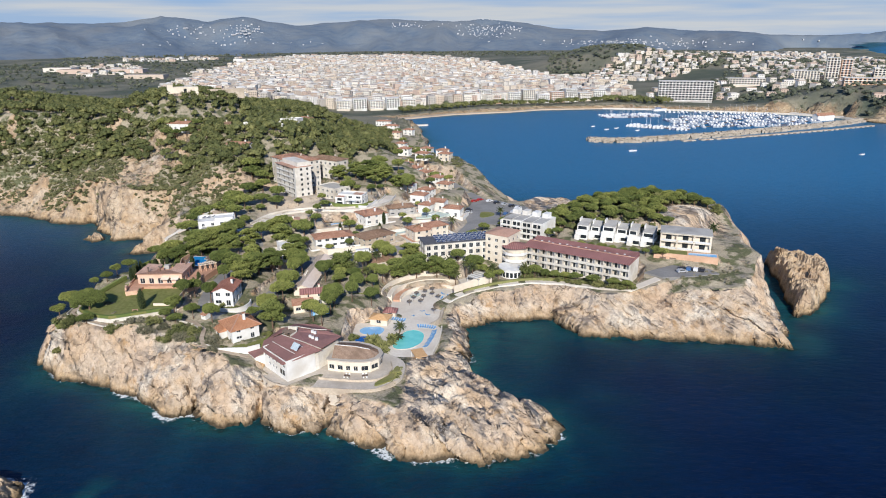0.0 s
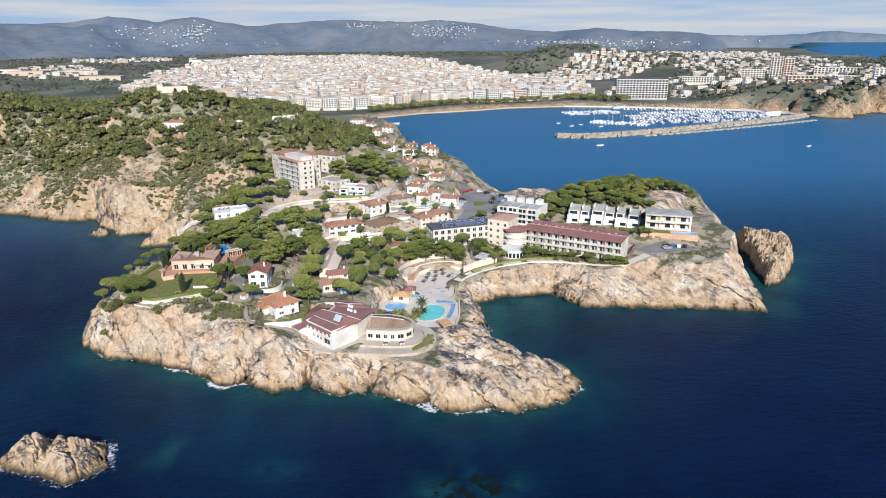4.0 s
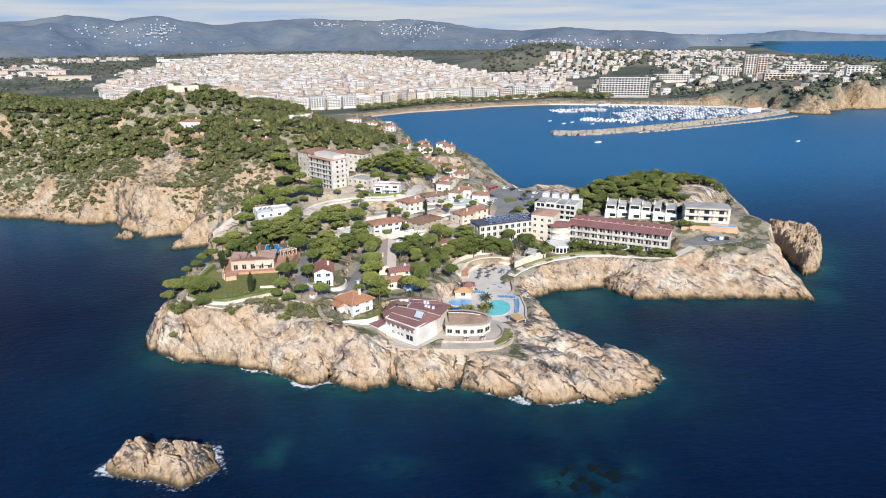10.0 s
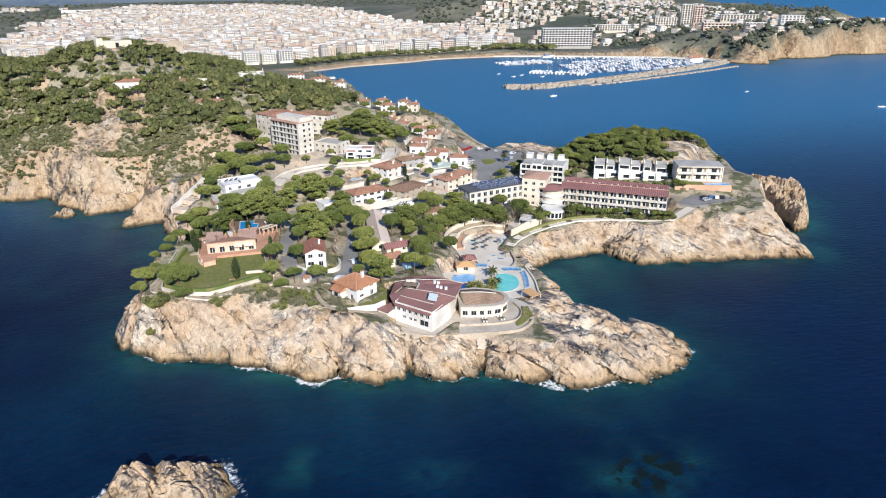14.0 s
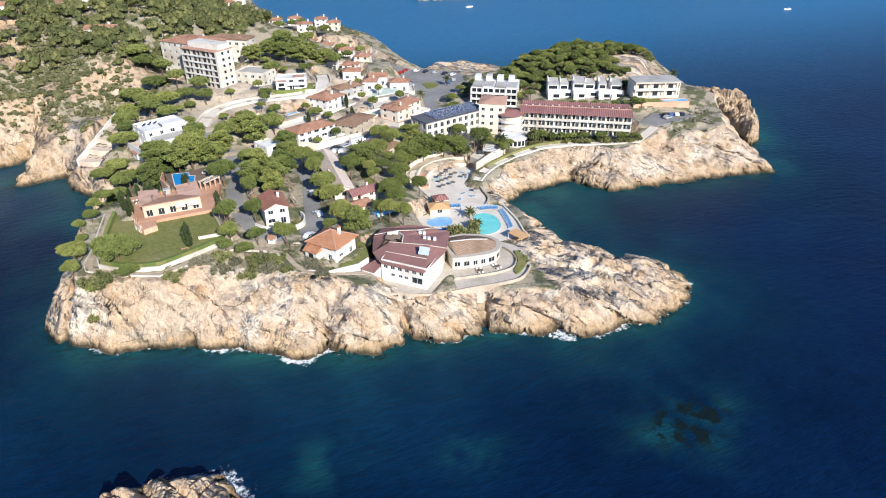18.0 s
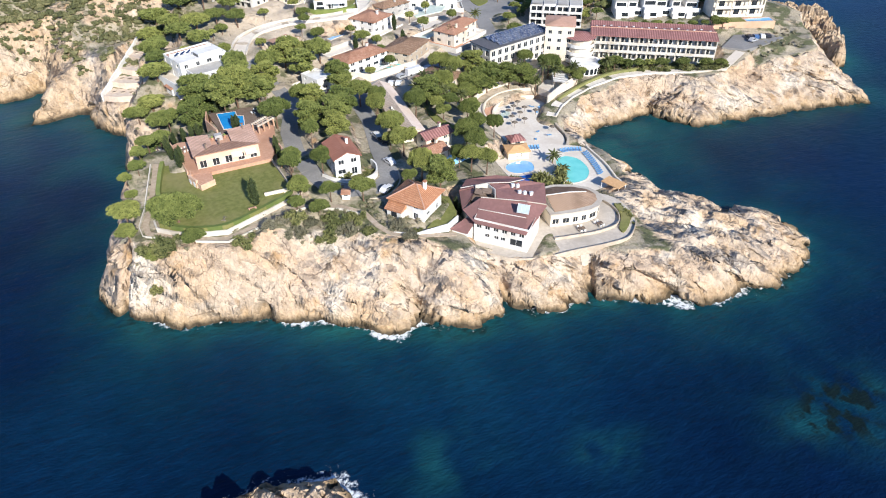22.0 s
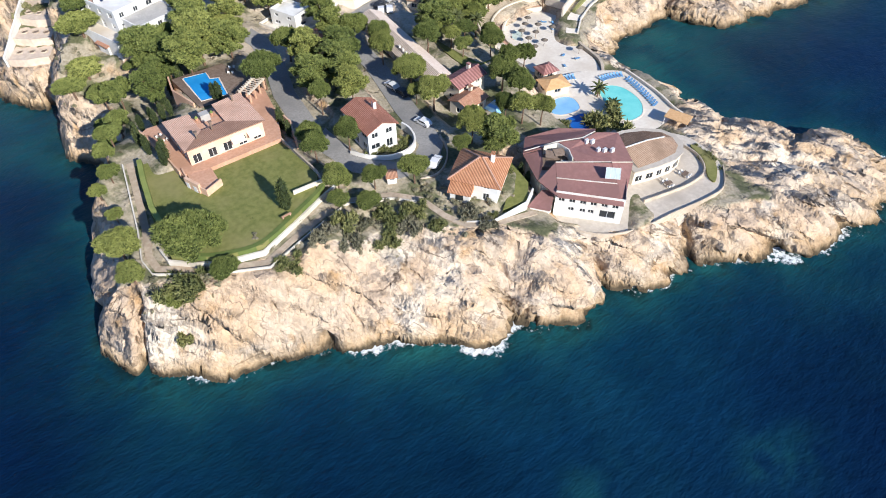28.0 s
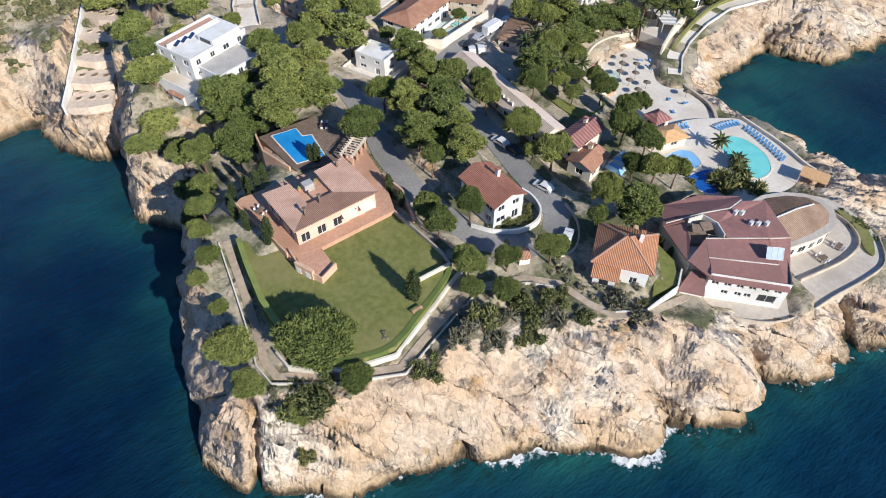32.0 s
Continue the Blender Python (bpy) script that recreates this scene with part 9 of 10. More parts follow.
SW_SHRUBS = [(-119.4, 213.3, 1.7, 1), (-129.6, 203.4, 2.0, 0), (-127.0, 202.4, 1.5, 0), (-111.2, 196.9, 1.4, 0), (-132.4, 199.7, 1.1, 0), (-98.2, 199.4, 1.9, 0), (-134.7, 222.1, 1.4, 0), (-98.6, 195.2, 1.8, 1), (-89.4, 197.5, 1.7, 0),
             (-86.5, 193.3, 1.8, 1), (-73.6, 186.4, 1.4, 1), (-75.7, 190.2, 1.6, 1), (-101.6, 198.2, 1.5, 1), (-95.0, 199.0, 1.4, 1), (-104.6, 197.8, 1.6, 1), (-92.0, 194.0, 1.4, 0), (-84.0, 196.4, 1.3, 0), (-82.6, 190.6, 1.2, 0),
             (-22.8, 202.2, 2.9, 0), (-33.0, 207.8, 1.6, 0), (-15.4, 178.4, 1.5, 0), (-16.6, 175.2, 1.0, 0), (-79.8, 217.0, 1.3, 0)]
for x, y, s, grey in SW_SHRUBS:
    shrub(x, y, s, bool(grey))
for x, y in ((-78.0, 214.4), (-75.4, 214.8), (-73.4, 216.6), (-82.4, 216.0), (-66.0, 187.6), (-71.0, 187.0), (-60.0, 196.0), (-108.4, 209.4), (-109.8, 209.8), (-112.6, 210.2), (-14.4, 181.6)):
    shrub(x, y, spin.uniform(0.6, 0.9))
HEDGE = Geo()
HEDGE.strip(curve([(-127.8, 210.0), (-124.4, 206.8), (-120.4, 204.4), (-113.6, 202.9), (-105.0, 206.4), (-98.0, 209.8), (-95.6, 212.6)], False), 0.45, 0.45, 18.0, 19.2)
tagged(part("hedge", HEDGE, M_HEDGE), "clipped green hedge along the lawn's edge", "hedge")
tagged(part("hedge", Geo().strip([(-127.0, 214), (-127.2, 222), (-126.0, 231), (-124.8, 237.6)], 0.5, 0.5, 19.4, 20.7), M_HEDGE), "clipped green hedge beside the lawn", "hedge")
tagged(part("hedge", Geo().strip(curve([(8, 247.8, 8.6), (15, 250.4, 9.6), (25, 253.4, 10.5), (36, 254.8, 11.2), (50, 252.0, 11.8), (62, 245.8, 12.4)], False), 0.1, 0.8, -0.4, 1.1), M_BUSH), "long clipped hedge beside the promenade", "hedge")

# scrub on the cliff tops and the western slope, woods on the hills
pts = scatter(6500, [(-330, 420), (-230, 390), (-200, 372), (-172, 362), (-148, 335), (-118, 318), (-100, 345), (-110, 400), (-170, 440), (-330, 470)], 21)
hs = land([p[0] for p in pts], [p[1] for p in pts])
keep = [(p, 0.7 + 2.2 * random.random() ** 2) for p, z, t in zip(pts, hs[0], hs[2]) if z > (8 + 6 * random.random()) * (1.0 if p[0] > -225 else 0.5) and float(bare_rock(p[0], p[1])) < 0.55 + 0.45 * random.random()]
woods("hillside_scrub", "dense grey-green maquis scrub on the rocky slope", [p for p, _ in keep], [0.8 * s for _, s in keep], M_SCRUB, 22, 14, 0.55, False)
pts = scatter(420, [(-300, 415), (-210, 385), (-165, 362), (-120, 325), (-100, 345), (-130, 400), (-300, 455)], 23)
woods("hillside_scrub", "pale dry scrub on the rocky slope", pts, [0.6 + 0.9 * random.random() for _ in pts], M_DRYSCRUB, 24, 14, 0.5, False)
pts = [p for p in scatter(260, [(-140, 205), (-110, 194), (-75, 184), (-60, 186), (-80, 204), (-130, 208)], 25) if off_road(*p, 0.6)] + scatter(60, [(84, 240), (110, 236), (122, 250), (112, 262), (96, 246)], 26) + scatter(60, [(-134, 262), (-124, 255), (-118, 285), (-132, 300)], 27)
ds = land([p[0] for p in pts], [p[1] for p in pts])
pts = [p for p, d, t in zip(pts, ds[1], ds[2]) if t > 0.62]
woods("cliff_scrub", "low scrub along the cliff tops", pts, [0.35 + 0.6 * random.random() for _ in pts], M_DRYSCRUB, 28, 16, 0.5, False)
pts = scatter(5600, [(-700, 560), (-420, 452), (-330, 440), (-250, 420), (-180, 408), (-128, 360), (-104, 372), (-62, 400), (-40, 430), (-34, 500), (-50, 640), (-120, 700), (-500, 680)], 7)
pts = [p for p in pts if free(*p, 3.0) and math.hypot(p[0] + 188, p[1] - 476) > 14]
woods("pine_wood", "dense pine wood over the hills behind the cliffs", pts, [2.2 + 2.4 * random.random() for _ in pts], M_WOOD, 8, 24)

pts = [p for p in scatter(130, [(2, 372), (12, 392), (9, 420), (16, 442), (8, 470), (-4, 500), (-14, 480), (-8, 440), (2, 410)], 61) if off_road(*p, 0.8) and free(*p, 2.0)]
woods("bay_scrub", "low scrub on the slope above the bay", pts, [0.7 + 1.2 * random.random() for _ in pts], M_SCRUB, 62, 14, 0.6, False)


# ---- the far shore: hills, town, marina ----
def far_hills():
    az = np.radians(np.linspace(-70, 70, 420))
    rr = np.concatenate([np.linspace(2700, 4300, 40), np.linspace(4340, 4880, 10)])
    A, R = np.meshgrid(az, rr)
    deg = np.degrees(A)
    el = np.interp(deg, *np.array(CREST, float).T)
    crest = 108 + 4250 * np.tan(np.radians(el)) + 9 * fbm(deg / 1.1, R / 500, 4, 61)
    up = smooth(2850, 4250, R + 380 * fbm(deg / 4, R / 700, 3, 66)) ** 1.5
    up = np.where(R > 4250, 1 - 0.5 * smooth(4250, 4900, R), up)
    folds = ridge(deg / 2.2, R / 700, 3, 67) - 0.6
    Z = 30 + (crest - 30) * up + 26 * folds * up * (1 - up) * 3
    sea_gap = smooth(25, 28.5, deg)
    Z = Z * (1 - sea_gap) + sea_gap * (-30 + (crest + 30) * smooth(4150, 4300, R))
    return np.sin(A) * R, np.cos(A) * R - 20, Z


FX, FY, FZ = far_hills()


def hills_object():
    ny, nx = FX.shape
    v = np.stack([FX, FY, FZ], -1).reshape(-1, 3)
    f = [(j * nx + i, j * nx + i + 1, (j + 1) * nx + i + 1, (j + 1) * nx + i) for j in range(ny - 1) for i in range(nx - 1)]
    me = bpy.data.meshes.new("backdrop")
    me.from_pydata(v.tolist(), [], f)
    me.polygons.foreach_set("use_smooth", np.ones(len(f), bool))
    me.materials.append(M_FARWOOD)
    tagged(new("backdrop", me), "wooded mountains behind the town, blue-grey from painted haze", "hills", kind="structure")


hills_object()


class Town:
    """Collects walls, roofs and windows of many buildings."""

    def __init__(self):
        self.wall, self.roof, self.pane = Geo(), Geo(), Geo()

    def put(self, x, y, z, w, d, h, turn, tiled_roof=True, panes=True, rise=1.4):
        c, s = math.cos(turn), math.sin(turn)
        q = lambda u, v, k: (x + c * u - s * v, y + s * u + c * v, z + k)
        W, D = w / 2, d / 2
        self.wall.add([q(-W, -D, -4), q(W, -D, -4), q(W, D, -4), q(-W, D, -4), q(-W, -D, h), q(W, -D, h), q(W, D, h), q(-W, D, h)], [(0, 1, 5, 4), (1, 2, 6, 5), (2, 3, 7, 6), (3, 0, 4, 7), (4, 5, 6, 7)])
        o = 0.3
        if tiled_roof:
            self.roof.add([q(-W - o, -D - o, h), q(W + o, -D - o, h), q(W + o, D + o, h), q(-W - o, D + o, h), q(-W * 0.5, 0, h + rise), q(W * 0.5, 0, h + rise)], [(0, 1, 5, 4), (1, 2, 5), (2, 3, 4, 5), (3, 0, 4)])
        else:
            self.roof.add([q(-W + o, -D + o, h + 0.1), q(W - o, -D + o, h + 0.1), q(W - o, D - o, h + 0.1), q(-W + o, D - o, h + 0.1)], [(0, 1, 2, 3)])
        if panes:
            n, m = max(2, int(w / 3.2)), max(1, int(h / 3.0))
            for i in range(n):
                for k in range(m):
                    u, b = -W + w * (i + 0.5) / n, 0.9 + 3.0 * k
                    self.pane.add([q(u - 0.6, -D - 0.05, b), q(u + 0.6, -D - 0.05, b), q(u + 0.6, -D - 0.05, b + 1.5), q(u - 0.6, -D - 0.05, b + 1.5)], [(0, 1, 2, 3)])

    def link(self, name, label, walls=None, roofs=None):
        for kind, geo, mat_, what in (("buildings", self.wall, walls or M_TOWN, "walls"), ("roofs", self.roof, roofs or M_TOWNROOF, "roofs"), ("windows", self.pane, M_GLASS, "dark windows")):
            if geo.f:
                tagged(part(name + "_" + kind, geo, mat_), label + ", " + what, "town", kind="stuff")


rng = random.Random(12)
cores = Town()
spots = []
t0 = math.radians(16)
for i in range(-70, 70):
    for j in range(0, 110):
        u, v = i * 14.2 + rng.uniform(-4, 4), 150 + j * 14.6 + rng.uniform(-4, 4)
        u, v = u + 34 * math.sin(v / 130 + 0.6) + 18 * math.sin(v / 47), v + 26 * math.sin(u / 110) + 10 * math.sin(u / 39)
        if rng.random() < 0.12:
            continue
        x, y = -60 + u * math.cos(t0) - v * math.sin(t0) * 0.1, 880 + u * math.sin(t0) * 0.4 + v
        az, r = math.degrees(math.atan2(x, y)), math.hypot(x, y)
        back = float(np.interp(az, (-24, -18, -12, -6, 0, 5, 9, 13, 16), (1300, 1900, 2650, 2750, 2350, 1900, 1620, 1450, 1300)))
        if -23 < az < 16 and r < back and r > 1010 and not (az > 12 and rng.random() < 0.4):
            spots.append((x, y))
sz, sd, _, _ = land([p[0] for p in spots], [p[1] for p in spots])
for (x, y), z, d in zip(spots, sz, sd):
    if d > 70 and z > 1:
        front = d < 150
        h = rng.uniform(11, 17) if front else rng.choice((6, 7, 9, 9, 10, 12, 12, 15))
        cores.put(x, y, z, rng.uniform(8, 15), rng.uniform(7, 13), h + rng.uniform(-1.5, 1.5), t0 + 0.7 * math.sin(x / 120 + y / 170) + rng.uniform(-0.35, 0.35), rng.random() < 0.55)
for k, (x, y, w, h) in enumerate(((-420, 2560, 120, 10), (-300, 2620, 90, 11), (-170, 2650, 100, 9), (-640, 2300, 140, 9), (-560, 2450, 90, 9), (-900, 1650, 80, 10), (-800, 1700, 90, 9), (-980, 1720, 70, 10), (-700, 1580, 90, 8), (-560, 1500, 70, 8))):
    cores.put(x, y, float(land(x, y)[0][0]), w, 40, h, 0.05, False, False)
for _ in range(800):
    a, r = math.radians(rng.uniform(-29, -11)), rng.uniform(1350, 2700)
    x, y = r * math.sin(a), r * math.cos(a)
    if math.sin(x / 90) + math.sin(y / 130 + 1) > 0.2:
        cores.put(x, y, float(land(x, y)[0][0]), rng.uniform(9, 22), rng.uniform(8, 14), rng.choice((4, 6, 7, 9)), rng.uniform(-0.4, 0.4), rng.random() < 0.5)
cores.link("town", "dense pale Mediterranean town behind the beach")

hillside = Town()
pts = scatter(330, [(260, 1420), (520, 1500), (660, 1640), (620, 1760), (420, 1700), (240, 1560)], 31, 16) + scatter(420, [(330, 1120), (600, 1050), (760, 1020), (1000, 1050), (1060, 1400), (1250, 2000), (1100, 2300), (700, 2000), (640, 1400), (380, 1250)], 32, 17)
pts += scatter(260, [(700, 2000), (1250, 2100), (1500, 2600), (1000, 2800), (500, 2500)], 33, 20) + scatter(70, [(590, 905), (680, 925), (900, 955), (980, 1020), (700, 1010)], 34, 15)
sz, sd, _, _ = land([p[0] for p in pts], [p[1] for p in pts])
for (x, y), z, d in zip(pts, sz, sd):
    if d > 22:
        hillside.put(x, y, z, rng.uniform(9, 17), rng.uniform(8, 13), rng.choice((5, 6, 7, 8, 10)), rng.uniform(-0.5, 0.5), rng.random() < 0.5)
hillside.link("hillside_town", "pale villas scattered among trees east of the marina")

ridge_town = Town()
for lo, hi, n, e0, e1 in ((-23, -18, 45, 0.1, 0.9), (-17.6, -14.6, 120, -0.2, 1.0), (-5, 0, 45, 0.7, 1.2), (1.0, 6.4, 170, -0.1, 1.1), (-25, -10, 30, -0.6, -0.2), (8, 24, 200, -0.9, -0.2)):
    for _ in range(n):
        a, e = rng.gauss((lo + hi) / 2, (hi - lo) / 4.5), rng.gauss((e0 + e1) / 2, (e1 - e0) / 4)
        i = int(round((a + 70) / 140 * 419))
        els = np.degrees(np.arctan2(FZ[:, i] - 108, np.hypot(FX[:, i], FY[:, i])))
        j = int(np.argmax(els[:42] > e)) if (els[:42] > e).any() else 0
        if j:
            ridge_town.put(FX[j, i] + rng.uniform(-14, 14), FY[j, i] + rng.uniform(-14, 14), FZ[j, i], rng.uniform(4, 9), 6, rng.uniform(1.5, 3.5), rng.uniform(-0.3, 0.3), rng.random() < 0.5, False, 0.8)
for k in range(170):
    a = math.radians(rng.uniform(29.5, 40))
    r = 4450 + rng.uniform(-20, 20)
    ridge_town.put(math.sin(a) * r, math.cos(a) * r, 70, rng.uniform(14, 40), 14, rng.uniform(6, 26 if rng.random() < 0.2 else 12), 0.3 - a, False, False)
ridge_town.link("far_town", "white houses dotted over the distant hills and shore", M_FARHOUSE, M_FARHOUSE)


def block(name, label, x, y, w, d, h, turn, rows, cols, wall, z=None):
    """A large block with a gridded front."""
    z = ground_z(x, y) if z is None else z
    ob = thing(name, label, "apartment block", x, y, z, turn)
    part("body", Geo().box(-w / 2, w / 2, -d / 2, d / 2, -5, h), wall, ob)
    part("roof", Geo().box(-w / 2 - 0.4, w / 2 + 0.4, -d / 2 - 0.6, d / 2 + 0.4, h, h + 0.6), M_WHITE, ob)
    for k in range(rows):
        part("balcony_band", Geo().box(-w / 2, w / 2, -d / 2 - 0.9, -d / 2 - 0.004, 2.6 + k * (h - 3) / rows, 2.6 + k * (h - 3) / rows + 0.9), M_WHITE, ob)
        for c in range(cols):
            u = -w / 2 + w * (c + 0.5) / cols
            part("window", Geo().box(u - w / cols * 0.3, u + w / cols * 0.3, -d / 2 - 0.06, -d / 2 - 0.006, 3.6 + k * (h - 3) / rows, 2.5 + (k + 1) * (h - 3) / rows), M_GLASS, ob)


block("apartment_block", "large grey slab block with a gridded front by the marina", 395, 1085, 84, 16, 33, -14, 8, 16, M_GREYWALL)
block("apartment_block", "pair of pale tower blocks on the eastern hill", 690, 1190, 20, 18, 40, -25, 9, 4, M_CREAM)
block("apartment_block", "pair of pale tower blocks on the eastern hill", 712, 1186, 16, 18, 36, -25, 8, 3, M_PINK)
block("apartment_block", "long pale apartment block on the eastern hill", 655, 1205, 40, 14, 20, -25, 5, 8, M_CREAM)
block("apartment_block", "long cream block on the eastern headland", 800, 1180, 70, 14, 14, -25, 3, 12, M_CREAM)
block("apartment_block", "white stepped block above the eastern cliff", 740, 968, 34, 14, 16, -25, 5, 6, M_WHITE)
block("apartment_block", "pink block with a flat roof above the eastern cliff", 640, 1010, 60, 14, 10, -20, 2, 10, M_PINK)
block("apartment_block", "pink block above the eastern cliff", 690, 990, 34, 14, 10, -20, 2, 6, M_CREAM)
block("apartment_block", "long cream blocks on the eastern hill", 560, 1230, 60, 14, 14, -18, 3, 12, M_CREAM)
for k in range(11):
    x = 20 + 24 * k
    block("seafront_block", "pale seafront apartment block with balcony bands", x, 1072 + 0.16 * x, 21, 14, 13 + 4 * (k % 3), 9, 4 + k % 3, 6, (M_WHITE, M_CREAM, M_WHITE, M_PINK)[k % 4])
for k in range(5):
    block("seafront_block", "pale apartment block at the west end of the beach", -150 + 24 * k, 985 + 9 * k, 20, 14, 14 + 3 * (k % 2), 14, 5, 5, (M_CREAM, M_WHITE)[k % 2])

# the beach and its pines
tagged(part("beach", Geo().strip([(-95, 915, 0), (-53, 934, 0), (7, 978, 0), (97, 1011, 0), (149, 1040, 0), (203, 1048, 0), (262, 1054, 0)], 15, 16, -1.5, 1.9), M_SAND), "broad curved sandy beach", "beach", kind="structure")
pts = []
for ax, ay, bx, by in ((-60, 962, 20, 1012), (20, 1012, 130, 1046), (130, 1046, 280, 1078)):
    pts += [(ax + (bx - ax) * t + rng.uniform(-4, 4), ay + (by - ay) * t + rng.uniform(-6, 6)) for t in [i / 34 for i in range(34)]]
pts += scatter(60, [(255, 1060), (330, 1035), (375, 1060), (330, 1110), (270, 1110)], 41)
woods("seafront_trees", "row of dark pines behind the beach", pts, [4.5 + 2 * rng.random() for _ in pts], M_WOOD, 42, 8)
pts = scatter(1500, [(520, 930), (600, 885), (700, 915), (900, 945), (1000, 1010), (1040, 1150), (1250, 2000), (800, 2100), (640, 1500), (420, 1150)], 43)
pts += scatter(900, [(230, 1600), (420, 1500), (700, 1600), (760, 1900), (620, 2050), (330, 2020)], 44) + scatter(700, [(-1400, 2400), (-500, 2800), (300, 2500), (900, 2500), (900, 3000), (-1400, 3000)], 45)
pts += scatter(350, [(-1200, 1300), (-500, 1000), (-220, 900), (-300, 1200), (-700, 2100), (-1300, 2100)], 46) + scatter(500, [(-1200, 1300), (-420, 1250), (-330, 1500), (-500, 2400), (-1300, 2400)], 56) + scatter(400, [(1000, 1150), (1180, 1330), (1400, 1560), (1450, 2000), (1200, 2000)], 47)
pts += scatter(420, [(560, 880), (600, 862), (680, 905), (800, 930), (900, 925), (960, 950), (960, 1000), (700, 960)], 53)
ds = land([p[0] for p in pts], [p[1] for p in pts])
pts = [p for p, d in zip(pts, ds[1]) if d > 14]
woods("far_trees", "dark trees between the houses across the bay", pts, [3.5 + 3.5 * rng.random() for _ in pts], M_FARTREE, 48, 6, 0.8, False)
pts = [p for p in scatter(1100, [(-400, 1100), (-100, 1000), (260, 1150), (300, 1600), (0, 2300), (-700, 2400)], 49)]
woods("town_trees", "trees between the town's roofs", pts, [4 + 3 * rng.random() for _ in pts], M_FARTREE, 50, 6, 0.8, False)

# breakwaters
BREAK = [(160, 712), (180, 704), (208, 706), (305, 741), (398, 783), (470, 818), (520, 846), (556, 872)]
g = Geo()
for (ax, ay), (bx, by) in zip(BREAK, BREAK[1:]):
    n = int(math.hypot(bx - ax, by - ay) / 2.0)
    for i in range(n):
        for k in range(6):
            t, s, o = i / n, rng.uniform(1.4, 2.6), rng.uniform(-9, 7)
            x, y = ax + (bx - ax) * t + rng.uniform(-1, 1), ay + (by - ay) * t + o
            z = 3.4 - 0.38 * abs(o + 1)
            pts8 = [(x + s * sx * rng.uniform(0.6, 1), y + s * sy * rng.uniform(0.6, 1), z + s * sz_ * rng.uniform(0.5, 0.9)) for sz_ in (-1, 1) for sx, sy in ((-1, -1), (1, -1), (1, 1), (-1, 1))]
            g.add(pts8, [(3, 2, 1, 0), (4, 5, 6, 7), (0, 1, 5, 4), (1, 2, 6, 5), (2, 3, 7, 6), (3, 0, 4, 7)])
tagged(part("breakwater_boulders", g, M_BOULDER), "pale boulders of the harbour breakwater", "breakwater", kind="stuff")
tagged(part("breakwater", Geo().strip([(x, y + 6, 0) for x, y in BREAK], 3, 3, -3, 3.4), M_PAVE), "concrete roadway along the breakwater", "breakwater", kind="structure")
OUT = [(256, 704), (300, 718), (382, 750), (470, 787), (541, 822)]
for k in range(len(OUT) - 1):
    (ax, ay), (bx, by) = OUT[k], OUT[k + 1]
    n = max(1, int(math.hypot(bx - ax, by - ay) / 17))
    for i in range(n):
        x, y = ax + (bx - ax) * (i + 0.5) / n, ay + (by - ay) * (i + 0.5) / n
        ob = thing("caisson", "dark floating breakwater caisson", "caisson", x, y, 0, math.degrees(math.atan2(by - ay, bx - ax)), "outer breakwater")
        part("deck", Geo().box(-8.2, 8.2, -2.6, 2.6, -1.5, 1.2), M_STONE, ob)
        part("fender", Geo().box(-2.4, 2.4, -3.0, -2.604, -1.2, 0.8), M_DECK, ob)
slab("quay", "grey concrete quay of the marina", "quay", [(250, 1038), (330, 1018), (420, 983), (500, 948), (546, 903), (556, 880), (600, 900), (560, 960), (430, 1012), (330, 1046)], -2, 2.2, M_PAVE)
house("harbour_shed", "long harbour shed with an orange roof and white gables", "shed", (498, 872), (526, 882), 9, 2.2, 7.2, "gable", 3.0, M_WHITE, M_TILE, 1, chimney=False, pad=-30, windows="")
PADS.pop()
for k, (ax, ay, bx, by) in enumerate(((236, 838, 300, 795), (300, 850, 500, 872), (290, 820, 470, 838), (300, 880, 500, 905), (330, 915, 480, 935), (230, 925, 300, 930))):
    tagged(part("pontoon", Geo().strip([(ax, ay, 0), (bx, by, 0)], 1.6, 1.6, -0.6, 0.7), M_DECK), "floating wooden pontoon in the marina", "pontoon", group="pontoons")


def hull(g, m, x, y, turn, s, mast):
    c, q = math.cos(turn), math.sin(turn)
    p = lambda u, v, z: (x + s * (c * u - q * v), y + s * (q * u + c * v), s * z)
    g.add([p(-4, -1.3, 0), p(1.5, -1.5, 0), p(5, 0, 0), p(1.5, 1.5, 0), p(-4, 1.3, 0), p(-4, -1.4, 1.2), p(1.5, -1.6, 1.4), p(5.4, 0, 1.6), p(1.5, 1.6, 1.4), p(-4, 1.4, 1.2)],
          [(0, 1, 6, 5), (1, 2, 7, 6), (2, 3, 8, 7), (3, 4, 9, 8), (4, 0, 5, 9), (5, 6, 7, 8, 9)])
    g.add([p(-2.4, -1, 1.3), p(1.6, -0.9, 1.3), p(1.6, 0.9, 1.3), p(-2.4, 1, 1.3), p(-2, -0.8, 2.3), p(0.8, -0.7, 2.3), p(0.8, 0.7, 2.3), p(-2, 0.8, 2.3)], [(0, 1, 5, 4), (1, 2, 6, 5), (2, 3, 7, 6), (3, 0, 4, 7), (4, 5, 6, 7)])
    if mast:
        m.tube(p(0.5, 0, 1.4), p(0.5, 0, 12), 0.13, 0.09, 4)


